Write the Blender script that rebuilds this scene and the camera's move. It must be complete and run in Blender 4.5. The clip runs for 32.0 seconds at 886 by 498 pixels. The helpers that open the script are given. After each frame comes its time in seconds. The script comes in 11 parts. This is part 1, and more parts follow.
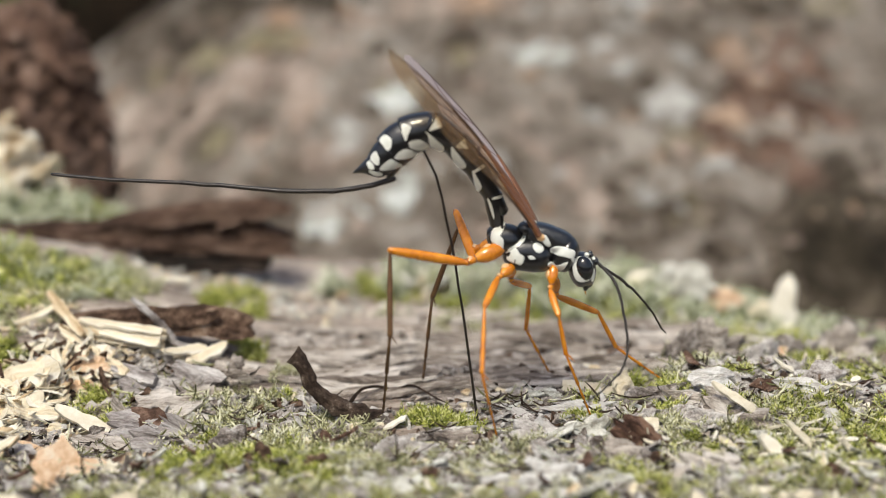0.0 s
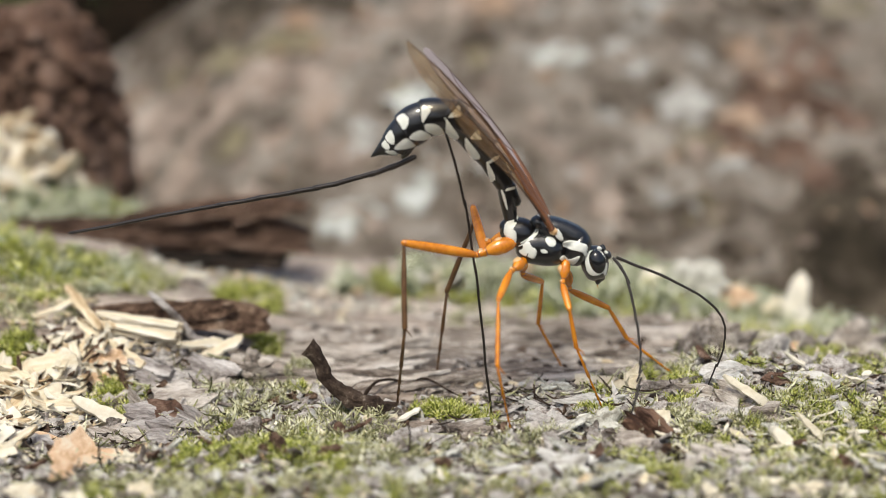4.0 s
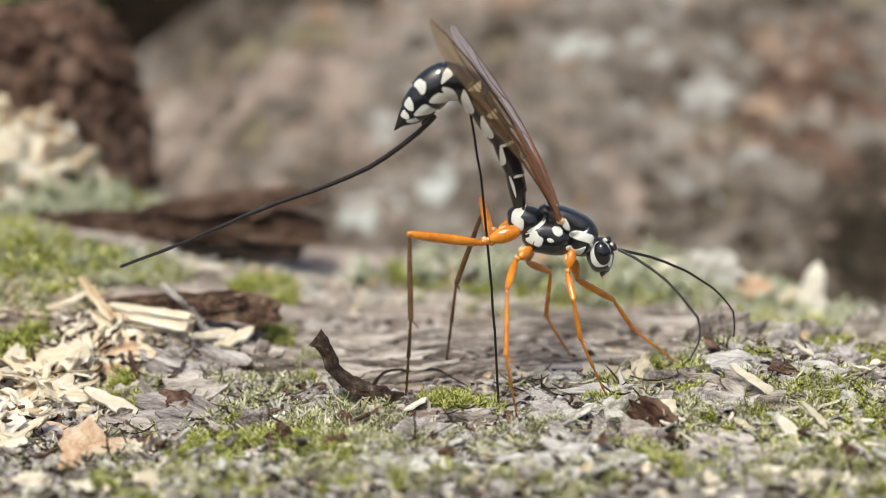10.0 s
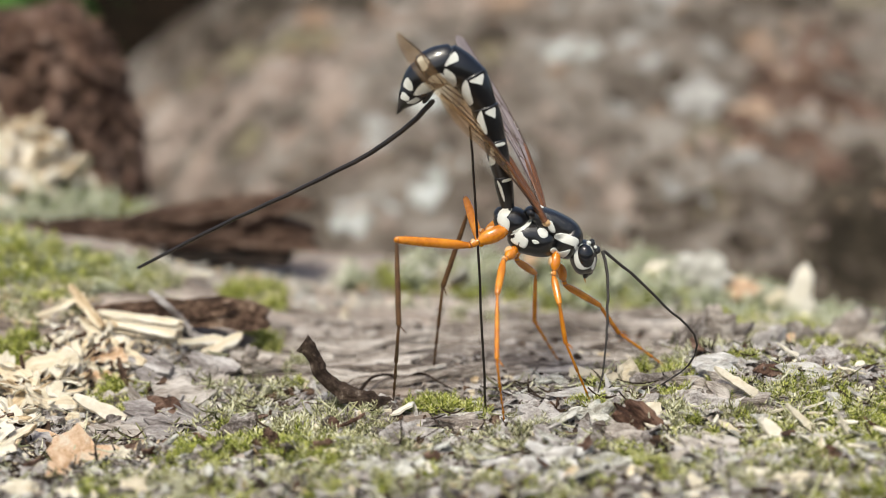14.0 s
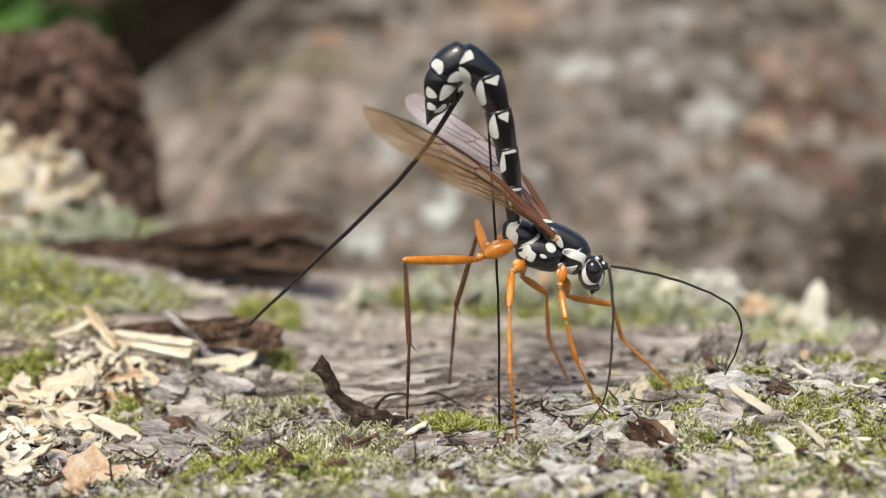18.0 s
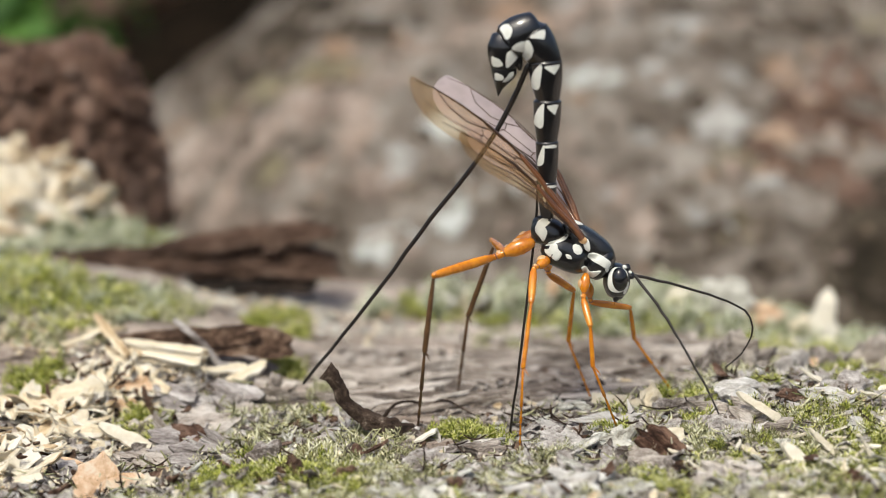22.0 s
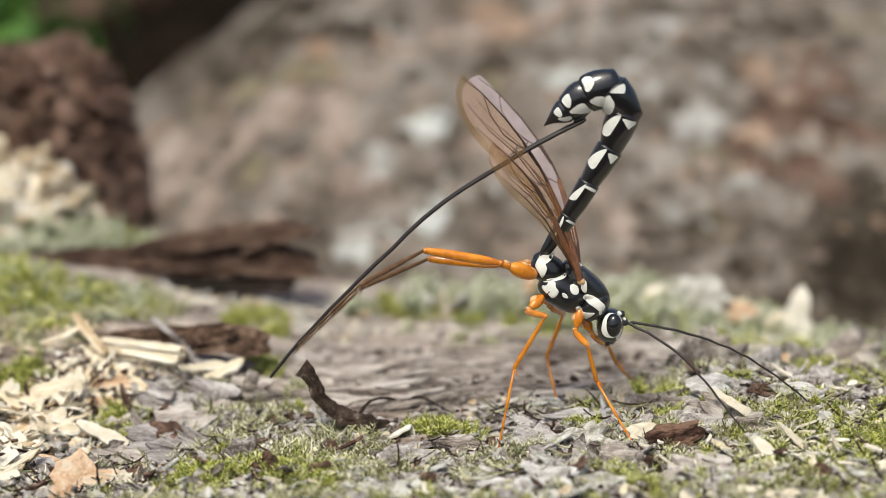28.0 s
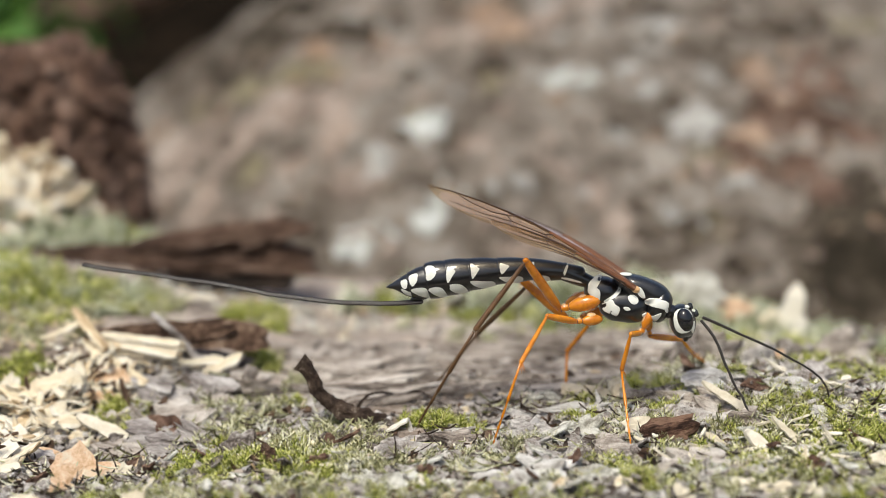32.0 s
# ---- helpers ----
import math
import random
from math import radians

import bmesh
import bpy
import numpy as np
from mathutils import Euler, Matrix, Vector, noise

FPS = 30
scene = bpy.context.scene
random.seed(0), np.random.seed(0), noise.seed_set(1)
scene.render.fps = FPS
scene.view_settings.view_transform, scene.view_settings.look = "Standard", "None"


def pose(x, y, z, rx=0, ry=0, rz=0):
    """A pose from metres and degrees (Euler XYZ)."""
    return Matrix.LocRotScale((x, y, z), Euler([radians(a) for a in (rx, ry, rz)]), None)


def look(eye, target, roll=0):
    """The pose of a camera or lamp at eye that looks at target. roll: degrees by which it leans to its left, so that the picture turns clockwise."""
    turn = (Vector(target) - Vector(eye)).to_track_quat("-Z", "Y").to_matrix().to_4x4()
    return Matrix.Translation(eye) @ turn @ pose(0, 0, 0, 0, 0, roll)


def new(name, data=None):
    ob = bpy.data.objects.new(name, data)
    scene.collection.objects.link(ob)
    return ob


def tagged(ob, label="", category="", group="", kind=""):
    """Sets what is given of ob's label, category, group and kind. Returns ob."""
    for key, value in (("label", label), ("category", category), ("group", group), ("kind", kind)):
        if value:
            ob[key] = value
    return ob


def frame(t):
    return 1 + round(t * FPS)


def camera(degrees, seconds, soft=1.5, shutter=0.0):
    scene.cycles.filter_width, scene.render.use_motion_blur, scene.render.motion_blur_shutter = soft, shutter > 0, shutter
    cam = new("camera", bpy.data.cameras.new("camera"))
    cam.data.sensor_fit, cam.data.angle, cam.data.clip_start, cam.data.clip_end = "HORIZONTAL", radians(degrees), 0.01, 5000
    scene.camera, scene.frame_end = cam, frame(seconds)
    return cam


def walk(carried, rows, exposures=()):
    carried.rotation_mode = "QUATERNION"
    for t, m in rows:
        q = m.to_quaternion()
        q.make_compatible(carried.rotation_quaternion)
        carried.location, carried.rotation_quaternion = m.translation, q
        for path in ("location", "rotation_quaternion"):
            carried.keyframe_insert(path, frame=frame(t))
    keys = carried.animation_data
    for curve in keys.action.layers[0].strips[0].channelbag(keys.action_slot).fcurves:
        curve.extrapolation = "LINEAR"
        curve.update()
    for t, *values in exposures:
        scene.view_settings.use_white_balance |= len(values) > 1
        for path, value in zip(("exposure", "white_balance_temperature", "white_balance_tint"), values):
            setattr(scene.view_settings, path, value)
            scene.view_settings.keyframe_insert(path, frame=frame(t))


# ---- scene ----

# ------------------------------------------------------------------ camera
cam = camera(30, 32.0, soft=0.8)
cam.data.dof.use_dof = True
cam.data.dof.focus_distance = 0.1645
cam.data.dof.aperture_fstop = 14.5
walk(cam, [
    (0, pose(0.00000, -0.15681, 0.05902, 75.000, -0.000, 0.000)),
    (0.5, pose(-0.00004, -0.15694, 0.05889, 75.203, -0.033, 0.027)),
    (1, pose(0.00019, -0.15734, 0.05888, 75.349, -0.015, 0.101)),
    (1.5, pose(0.00054, -0.15783, 0.05877, 75.421, -0.058, 0.146)),
    (2, pose(0.00077, -0.15797, 0.05861, 75.363, 0.057, 0.380)),
    (2.5, pose(0.00048, -0.15809, 0.05864, 75.255, 0.028, 0.479)),
    (3, pose(0.00051, -0.15828, 0.05854, 75.201, 0.023, 0.551)),
    (3.5, pose(0.00038, -0.15846, 0.05826, 75.250, 0.035, 0.586)),
    (5.5, pose(0.00132, -0.15901, 0.05802, 75.182, 0.144, 1.054)),
    (6, pose(0.00178, -0.15926, 0.05809, 75.136, 0.194, 1.299)),
    (6.5, pose(0.00231, -0.15920, 0.05820, 75.086, 0.301, 1.459)),
    (7, pose(0.00235, -0.15906, 0.05815, 75.081, 0.316, 1.522)),
    (7.5, pose(0.00244, -0.15916, 0.05793, 75.109, 0.326, 1.583)),
    (8, pose(0.00274, -0.15922, 0.05801, 75.039, 0.421, 1.633)),
    (8.5, pose(0.00264, -0.15936, 0.05794, 75.048, 0.399, 1.638)),
    (9, pose(0.00307, -0.15953, 0.05789, 75.091, 0.480, 1.746)),
    (9.5, pose(0.00338, -0.15944, 0.05802, 75.065, 0.535, 1.871)),
    (10, pose(0.00410, -0.15944, 0.05805, 75.034, 0.668, 2.000)),
    (10.5, pose(0.00437, -0.15955, 0.05807, 75.034, 0.715, 1.906)),
    (11, pose(0.00458, -0.15987, 0.05804, 75.045, 0.732, 1.944)),
    (11.5, pose(0.00478, -0.15975, 0.05791, 75.018, 0.777, 1.956)),
    (12, pose(0.00468, -0.15973, 0.05787, 74.944, 0.818, 1.847)),
    (12.5, pose(0.00520, -0.15974, 0.05799, 74.906, 0.881, 1.929)),
    (13, pose(0.00539, -0.15975, 0.05845, 74.740, 0.929, 1.912)),
    (13.5, pose(0.00547, -0.16016, 0.05863, 74.926, 0.987, 1.826)),
    (14, pose(0.00557, -0.16013, 0.05863, 75.081, 1.083, 1.892)),
    (14.5, pose(0.00552, -0.16022, 0.05866, 75.183, 1.153, 1.886)),
    (16.5, pose(0.00574, -0.16065, 0.05877, 75.612, 1.369, 2.148)),
    (17, pose(0.00567, -0.16057, 0.05871, 75.678, 1.404, 2.184)),
    (17.5, pose(0.00552, -0.16072, 0.05873, 75.737, 1.435, 2.204)),
    (18, pose(0.00570, -0.16068, 0.05884, 75.736, 1.469, 2.291)),
    (18.5, pose(0.00557, -0.16082, 0.05889, 75.773, 1.481, 2.322)),
    (19, pose(0.00577, -0.16086, 0.05893, 75.816, 1.566, 2.437)),
    (19.5, pose(0.00587, -0.16100, 0.05871, 75.966, 1.572, 2.503)),
    (20, pose(0.00583, -0.16098, 0.05868, 75.970, 1.571, 2.520)),
    (20.5, pose(0.00589, -0.16096, 0.05872, 75.965, 1.664, 2.540)),
    (21, pose(0.00571, -0.16105, 0.05878, 75.973, 1.595, 2.531)),
    (21.5, pose(0.00608, -0.16107, 0.05889, 76.021, 1.688, 2.614)),
    (22, pose(0.00609, -0.16094, 0.05866, 76.091, 1.689, 2.691)),
    (22.5, pose(0.00654, -0.16114, 0.05863, 76.070, 1.742, 2.687)),
    (23, pose(0.00666, -0.16118, 0.05845, 76.109, 1.742, 2.622)),
    (23.5, pose(0.00725, -0.16131, 0.05885, 75.993, 1.805, 2.651)),
    (24, pose(0.00730, -0.16114, 0.05889, 76.015, 1.821, 2.560)),
    (24.5, pose(0.00730, -0.16119, 0.05878, 76.070, 1.808, 2.495)),
    (25, pose(0.00716, -0.16170, 0.05882, 76.067, 1.797, 2.335)),
    (25.5, pose(0.00740, -0.16181, 0.05903, 76.016, 1.790, 2.357)),
    (27.5, pose(0.00761, -0.16270, 0.05877, 76.130, 1.719, 2.294)),
    (28, pose(0.00763, -0.16268, 0.05858, 76.162, 1.757, 2.260)),
    (28.5, pose(0.00756, -0.16277, 0.05865, 76.143, 1.720, 2.233)),
    (29, pose(0.00718, -0.16283, 0.05844, 76.185, 1.680, 2.155)),
    (29.5, pose(0.00727, -0.16290, 0.05846, 76.122, 1.656, 2.158)),
    (30, pose(0.00730, -0.16306, 0.05842, 76.087, 1.638, 2.147)),
    (30.5, pose(0.00731, -0.16306, 0.05849, 76.062, 1.622, 2.156)),
    (31, pose(0.00727, -0.16292, 0.05841, 76.110, 1.635, 2.166)),
    (31.5, pose(0.00721, -0.16336, 0.05825, 76.193, 1.615, 2.244)),
    (32, pose(0.00790, -0.16439, 0.05807, 76.302, 1.675, 2.250)),
])

# ------------------------------------------------------------------ daylight
SUN_UP, SUN_ROUND = radians(62), radians(200)
world = bpy.data.worlds.new("overcast_sky")
scene.world = world
world.use_nodes = True
sky = world.node_tree.nodes.new("ShaderNodeTexSky")
sky.sky_type, sky.sun_disc = "NISHITA", False
sky.sun_elevation, sky.sun_rotation = SUN_UP, SUN_ROUND
sky.air_density, sky.dust_density, sky.ozone_density = 1.0, 5.0, 1.0
back = world.node_tree.nodes["Background"]
back.inputs["Strength"].default_value = 0.12
world.node_tree.links.new(sky.outputs["Color"], back.inputs["Color"])
sun = new("sun", bpy.data.lights.new("sun", "SUN"))
sun.data.energy, sun.data.angle, sun.data.color = 2.5, radians(15), (1.0, 0.975, 0.84)
sun.matrix_world = look((0.5 * math.sin(SUN_ROUND), 0.5 * math.cos(SUN_ROUND), 0.9), (0, 0, 0))
scene.view_settings.exposure = 0.08

# ------------------------------------------------------------------ tools (lengths below are in millimetres)
MM = 0.001
rng = np.random.default_rng(7)


def lattice(x, y, seed):
    """Smooth value noise of unit cell, between -1 and 1."""
    x, y = np.asarray(x, float), np.asarray(y, float)
    i, j = np.floor(x), np.floor(y)
    u, v = x - i, y - j
    u, v = u * u * (3 - 2 * u), v * v * (3 - 2 * v)

    def corner(a, b):
        h = np.sin(a * 127.1 + b * 311.7 + seed * 74.7) * 43758.5453
        return 2 * (h - np.floor(h)) - 1

    low = corner(i, j) * (1 - u) + corner(i + 1, j) * u
    high = corner(i, j + 1) * (1 - u) + corner(i + 1, j + 1) * u
    return low * (1 - v) + high * v


def fbm(x, y, seed, octaves=4):
    total, size = 0.0, 1.0
    for k in range(octaves):
        total = total + lattice(np.asarray(x) * 2 ** k, np.asarray(y) * 2 ** k, seed + k) * size
        size *= 0.5
    return total


def mesh_of(name, verts, faces, material, smooth=True, millimetres=True):
    me = bpy.data.meshes.new(name)
    verts = np.asarray(verts, float) * (MM if millimetres else 1.0)
    me.from_pydata(verts.tolist(), [], [tuple(int(k) for k in f) for f in faces])
    me.materials.append(material)
    if smooth:
        me.polygons.foreach_set("use_smooth", [True] * len(me.polygons))
    me.update()
    return me


def part(name, me, parent, label=""):
    ob = new(name, me)
    ob.parent = parent
    return tagged(ob, label) if label else ob


def grid_faces(nu, nv, wrap=False):
    """Quads of a grid of nu rows and nv columns; wrap joins the last column to the first."""
    out = []
    for i in range(nu - 1):
        for j in range(nv if wrap else nv - 1):
            k = (j + 1) % nv
            out.append((i * nv + j, i * nv + k, (i + 1) * nv + k, (i + 1) * nv + j))
    return out


def fast_mesh(name, verts, tris, material, smooth=False):
    """A large mesh of triangles (millimetres)."""
    verts, tris = np.asarray(verts, np.float32) * MM, np.asarray(tris, np.int32)
    me = bpy.data.meshes.new(name)
    me.vertices.add(len(verts))
    me.vertices.foreach_set("co", verts.ravel())
    me.loops.add(len(tris) * 3)
    me.loops.foreach_set("vertex_index", tris.ravel())
    me.polygons.add(len(tris))
    me.polygons.foreach_set("loop_start", np.arange(0, len(tris) * 3, 3, dtype=np.int32))
    me.polygons.foreach_set("use_smooth", np.full(len(tris), smooth))
    me.materials.append(material)
    me.update(calc_edges=True)
    return me


class Pile:
    """Gathers small pieces into one mesh."""

    def __init__(self):
        self.v, self.f, self.n = [], [], 0

    def add(self, verts, faces):
        self.v.append(np.asarray(verts, float))
        self.f.extend([tuple(k + self.n for k in f) for f in faces])
        self.n += len(verts)

    def mesh(self, name, material, smooth=False):
        return mesh_of(name, np.concatenate(self.v), self.f, material, smooth)


# ------------------------------------------------------------------ materials
def shader(name, rough=0.8, metal=0.0, coat=0.0, spec=0.4):
    m = bpy.data.materials.new(name)
    m.use_nodes = True
    n, l = m.node_tree.nodes, m.node_tree.links
    b = n["Principled BSDF"]
    b.inputs["Roughness"].default_value = rough
    b.inputs["Metallic"].default_value = metal
    b.inputs["Coat Weight"].default_value = coat
    b.inputs["Coat Roughness"].default_value = 0.12
    b.inputs["Specular IOR Level"].default_value = spec
    return m, n, l, b


def spotted(name, colours, scale, rough=0.85, bump=0.3, stretch=(1, 1, 1), spec=0.25, fine=6.0, per_piece=0.0, seed=0.0,
            sub=0.0, depth=0.0004, contrast=1.0):
    """Several colours by a coarse and a fine noise, with relief. scale: cells a metre. colours: (place 0..1, r, g, b)."""
    m, n, l, b = shader(name, rough, spec=spec)
    co = n.new("ShaderNodeTexCoord")
    mp = n.new("ShaderNodeMapping")
    mp.inputs["Scale"].default_value = stretch
    mp.inputs["Location"].default_value = (seed, seed * 0.7, seed * 1.3)
    l.new(co.outputs["Object"], mp.inputs["Vector"])
    big = n.new("ShaderNodeTexNoise")
    big.inputs["Scale"].default_value = scale
    big.inputs["Detail"].default_value = 8
    big.inputs["Roughness"].default_value = 0.62
    l.new(mp.outputs["Vector"], big.inputs["Vector"])
    small = n.new("ShaderNodeTexNoise")
    small.inputs["Scale"].default_value = scale * fine
    small.inputs["Detail"].default_value = 6
    small.inputs["Roughness"].default_value = 0.7
    l.new(mp.outputs["Vector"], small.inputs["Vector"])
    mix = n.new("ShaderNodeMath")
    mix.operation = "MULTIPLY_ADD"
    mix.inputs[1].default_value = 0.35
    l.new(small.outputs["Fac"], mix.inputs[0])
    half = n.new("ShaderNodeMath")
    half.operation = "MULTIPLY"
    half.inputs[1].default_value = 0.65
    l.new(big.outputs["Fac"], half.inputs[0])
    l.new(half.outputs[0], mix.inputs[2])
    value = mix.outputs[0]
    if contrast != 1.0:
        widen = n.new("ShaderNodeMath")
        widen.operation = "MULTIPLY_ADD"
        widen.inputs[1].default_value, widen.inputs[2].default_value = contrast, 0.5 - 0.5 * contrast
        l.new(value, widen.inputs[0])
        value = widen.outputs[0]
    if per_piece:
        geo = n.new("ShaderNodeNewGeometry")
        info = n.new("ShaderNodeObjectInfo")
        both = n.new("ShaderNodeMath")
        both.operation = "ADD"
        l.new(geo.outputs["Random Per Island"], both.inputs[0])
        l.new(info.outputs["Random"], both.inputs[1])
        turn = n.new("ShaderNodeMath")
        turn.operation = "FRACT"
        l.new(both.outputs[0], turn.inputs[0])
        shift = n.new("ShaderNodeMath")
        shift.operation = "MULTIPLY_ADD"
        shift.inputs[1].default_value = per_piece
        l.new(turn.outputs[0], shift.inputs[0])
        base = n.new("ShaderNodeMath")
        base.operation = "SUBTRACT"
        base.inputs[1].default_value = per_piece * 0.5
        l.new(value, base.inputs[0])
        l.new(base.outputs[0], shift.inputs[2])
        value = shift.outputs[0]
    ramp = n.new("ShaderNodeValToRGB")
    while len(ramp.color_ramp.elements) < len(colours):
        ramp.color_ramp.elements.new(0.5)
    for e, (p, r, g, bb) in zip(ramp.color_ramp.elements, colours):
        e.position, e.color = p, (r, g, bb, 1)
    l.new(value, ramp.inputs["Fac"])
    l.new(ramp.outputs["Color"], b.inputs["Base Color"])
    bp = n.new("ShaderNodeBump")
    bp.inputs["Strength"].default_value = bump
    bp.inputs["Distance"].default_value = depth
    l.new(small.outputs["Fac"], bp.inputs["Height"])
    l.new(bp.outputs["Normal"], b.inputs["Normal"])
    if sub:
        b.inputs["Subsurface Weight"].default_value = sub
        b.inputs["Subsurface Radius"].default_value = (0.0006, 0.0004, 0.0002)
        b.inputs["Subsurface Scale"].default_value = 1.0
    return m


BARK = spotted("weathered_bark", [(0.34, .022, .015, .011), (0.40, .17, .132, .105), (0.465, .40, .328, .278), (0.54, .60, .515, .45), (0.66, .82, .75, .68)],
               210, stretch=(0.22, 1.5, 1.5), bump=1.0, depth=0.0008)
BARK_BACK = spotted("old_log_bark", [(0.36, .045, .033, .024), (0.44, .14, .116, .092), (0.50, .228, .194, .163), (0.56, .315, .277, .238), (0.66, .51, .475, .43)],
                    105, bump=0.9, depth=0.003, spec=0.1, fine=3.0)
BARK_DARK = spotted("dark_bark", [(0.34, .012, .008, .006), (0.50, .052, .033, .023), (0.62, .13, .090, .066), (0.74, .30, .24, .19)], 330, bump=1.0, depth=0.0009)
ROT = spotted("red_rotten_wood", [(0.38, .050, .027, .018), (0.47, .19, .108, .075), (0.54, .32, .20, .145), (0.62, .47, .33, .26)], 130, bump=1.0, depth=0.002, contrast=1.1, stretch=(1.3, 1.3, 0.6))
GREY_FLAKE = spotted("grey_bark_flake", [(0.26, .13, .106, .090), (0.42, .37, .325, .295), (0.56, .59, .545, .515), (0.72, .81, .775, .74)], 900, per_piece=0.40, bump=1.0, contrast=1.8)
FRESH = spotted("fresh_wood", [(0.16, .36, .23, .12), (0.34, .64, .50, .32), (0.52, .80, .71, .53), (0.72, .90, .85, .74)], 500, stretch=(0.12, 1, 1), per_piece=0.34,
                bump=0.8, rough=0.7, contrast=1.7)
PALE = spotted("bleached_wood", [(0.25, .50, .42, .29), (0.45, .70, .64, .51), (0.65, .84, .80, .70)], 300, per_piece=0.3, bump=0.4)
ORANGE_FLAKE = spotted("orange_bark_flake", [(0.3, .62, .38, .21), (0.5, .85, .61, .41), (0.7, .90, .77, .61)], 520, bump=1.0, contrast=2.0)
MOSS = spotted("moss_green", [(0.18, .060, .080, .012), (0.36, .225, .265, .036), (0.56, .46, .48, .105), (0.80, .72, .71, .33)], 130, per_piece=0.65,
               rough=0.7, bump=0.2)
MOSS_DRY = spotted("moss_grey_green", [(0.20, .10, .10, .042), (0.40, .33, .33, .16), (0.60, .57, .56, .34), (0.80, .79, .78, .60)], 130, per_piece=0.65,
                   bump=0.2)
MOSS_STRAW = spotted("straw_moss", [(0.20, .15, .135, .055), (0.40, .41, .395, .20), (0.60, .64, .62, .39), (0.80, .84, .82, .64)], 130, per_piece=0.7, bump=0.2)
MOSS_PALE = spotted("pale_moss", [(0.20, .13, .15, .07), (0.40, .37, .40, .24), (0.60, .60, .63, .45), (0.80, .83, .85, .72)], 130, per_piece=0.7, bump=0.2)
LICHEN = spotted("lichen", [(0.30, .24, .22, .18), (0.44, .46, .45, .39), (0.56, .66, .65, .59), (0.7, .78, .78, .72)], 420, bump=0.9, contrast=1.8)
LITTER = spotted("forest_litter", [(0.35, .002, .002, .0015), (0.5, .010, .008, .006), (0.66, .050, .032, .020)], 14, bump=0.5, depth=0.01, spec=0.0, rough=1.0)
LEAF = spotted("leaf_green", [(0.3, .035, .10, .015), (0.6, .09, .20, .03)], 30, rough=0.55, bump=0.1, per_piece=0.4)
TWIG = spotted("grey_twig", [(0.3, .16, .135, .125), (0.5, .40, .365, .35), (0.7, .68, .65, .63)], 420, stretch=(0.3, 1, 1), bump=0.9, contrast=2.0)

# ------------------------------------------------------------------ the fallen log on which the wasp stands
# rises and hollows of the log's top: x, y, radius, height
SWELLS = [(-60, 34, 24, 8.0), (-34, 16, 11, 2.6), (-34, -3, 12, -3.0), (30, 4, 9, 2.4), (47, 2, 10, 1.0), (4, -3.5, 4.5, -0.9), (-6, -5, 5, 0.5),
          (15, -4, 5, 0.1), (22, 6, 5, -0.5), (-2, 7, 5, 0.6), (5.2, -8.7, 4, 0.9), (12, 8, 5, 0.6), (-14, 34, 14, -1.2), (6, 30, 16, -1.6), (44, 52, 22, -4.5), (63, 53, 24, -8.0), (0, 66, 30, -3.0), (-62, 70, 13, 5.0)]


def swell(x, y):
    z = np.zeros(np.broadcast(x, y).shape)
    for cx, cy, r, h in SWELLS:
        z = z + h * np.exp(-((x - cx) ** 2 + (y - cy) ** 2) / (2 * (r * 0.75) ** 2))
    return z


def crest(x):
    """The y at which the log's top begins to roll away."""
    return 66 + 14 * np.clip((-22 - x) / 12, 0, 1) + 3.0 * lattice(x / 17.0, 0.3, 31) - 6.0 * np.clip((x - 10) / 60, 0, 1) - 15.0 * np.clip((x - 26) / 32, 0, 1)


def bark_height(x, y):
    x, y = np.asarray(x, float), np.asarray(y, float)
    z = swell(x, y)
    ridge = fbm(x / 19.0, y / 3.1, 3, 4)
    furrow = np.clip(0.25 - np.abs(lattice(x / 23.0 + 0.4 * lattice(x / 6, y / 5, 9), y / 3.6, 5)), 0, 1)
    z = z + 0.42 * ridge - 3.2 * furrow * (0.5 + 0.5 * lattice(x / 30, y / 30, 17))
    z = z + 0.42 * np.round(2.2 * fbm(x / 9.0, y / 2.6, 21, 3)) / 2.2 + 0.20 * fbm(x / 1.6, y / 0.7, 41, 3)
    crack = np.clip(0.10 - np.abs(lattice(x / 13.0 + 0.5 * lattice(x / 3, y / 2, 19), y / 1.9, 25)), 0, 1)
    z = z - 6.0 * crack * np.clip(lattice(x / 12, y / 9, 27) + 0.4, 0, 1)
    over = np.maximum(0, y - crest(x))
    z = z - over ** 2 / 26.0
    before = np.maximum(0, -46 - y)
    return z - before ** 2 / 60.0


def log_top():
    xs = np.concatenate([np.linspace(-260, -86, 24), np.linspace(-85, 85, 460), np.linspace(86, 260, 24)])
    ys = np.concatenate([np.linspace(-105, -36, 16), np.linspace(-35, 40, 300), np.linspace(40.6, 100, 90)])
    gx, gy = np.meshgrid(xs, ys, indexing="ij")
    gz = bark_height(gx, gy)
    v = np.stack([gx, gy, gz], -1).reshape(-1, 3)
    ob = new("ground", mesh_of("log_top", v, grid_faces(len(xs), len(ys)), BARK))
    tagged(ob, "weathered grey-brown bark of a fallen log with ridges", "log", kind="structure")
    return ob


log_top()

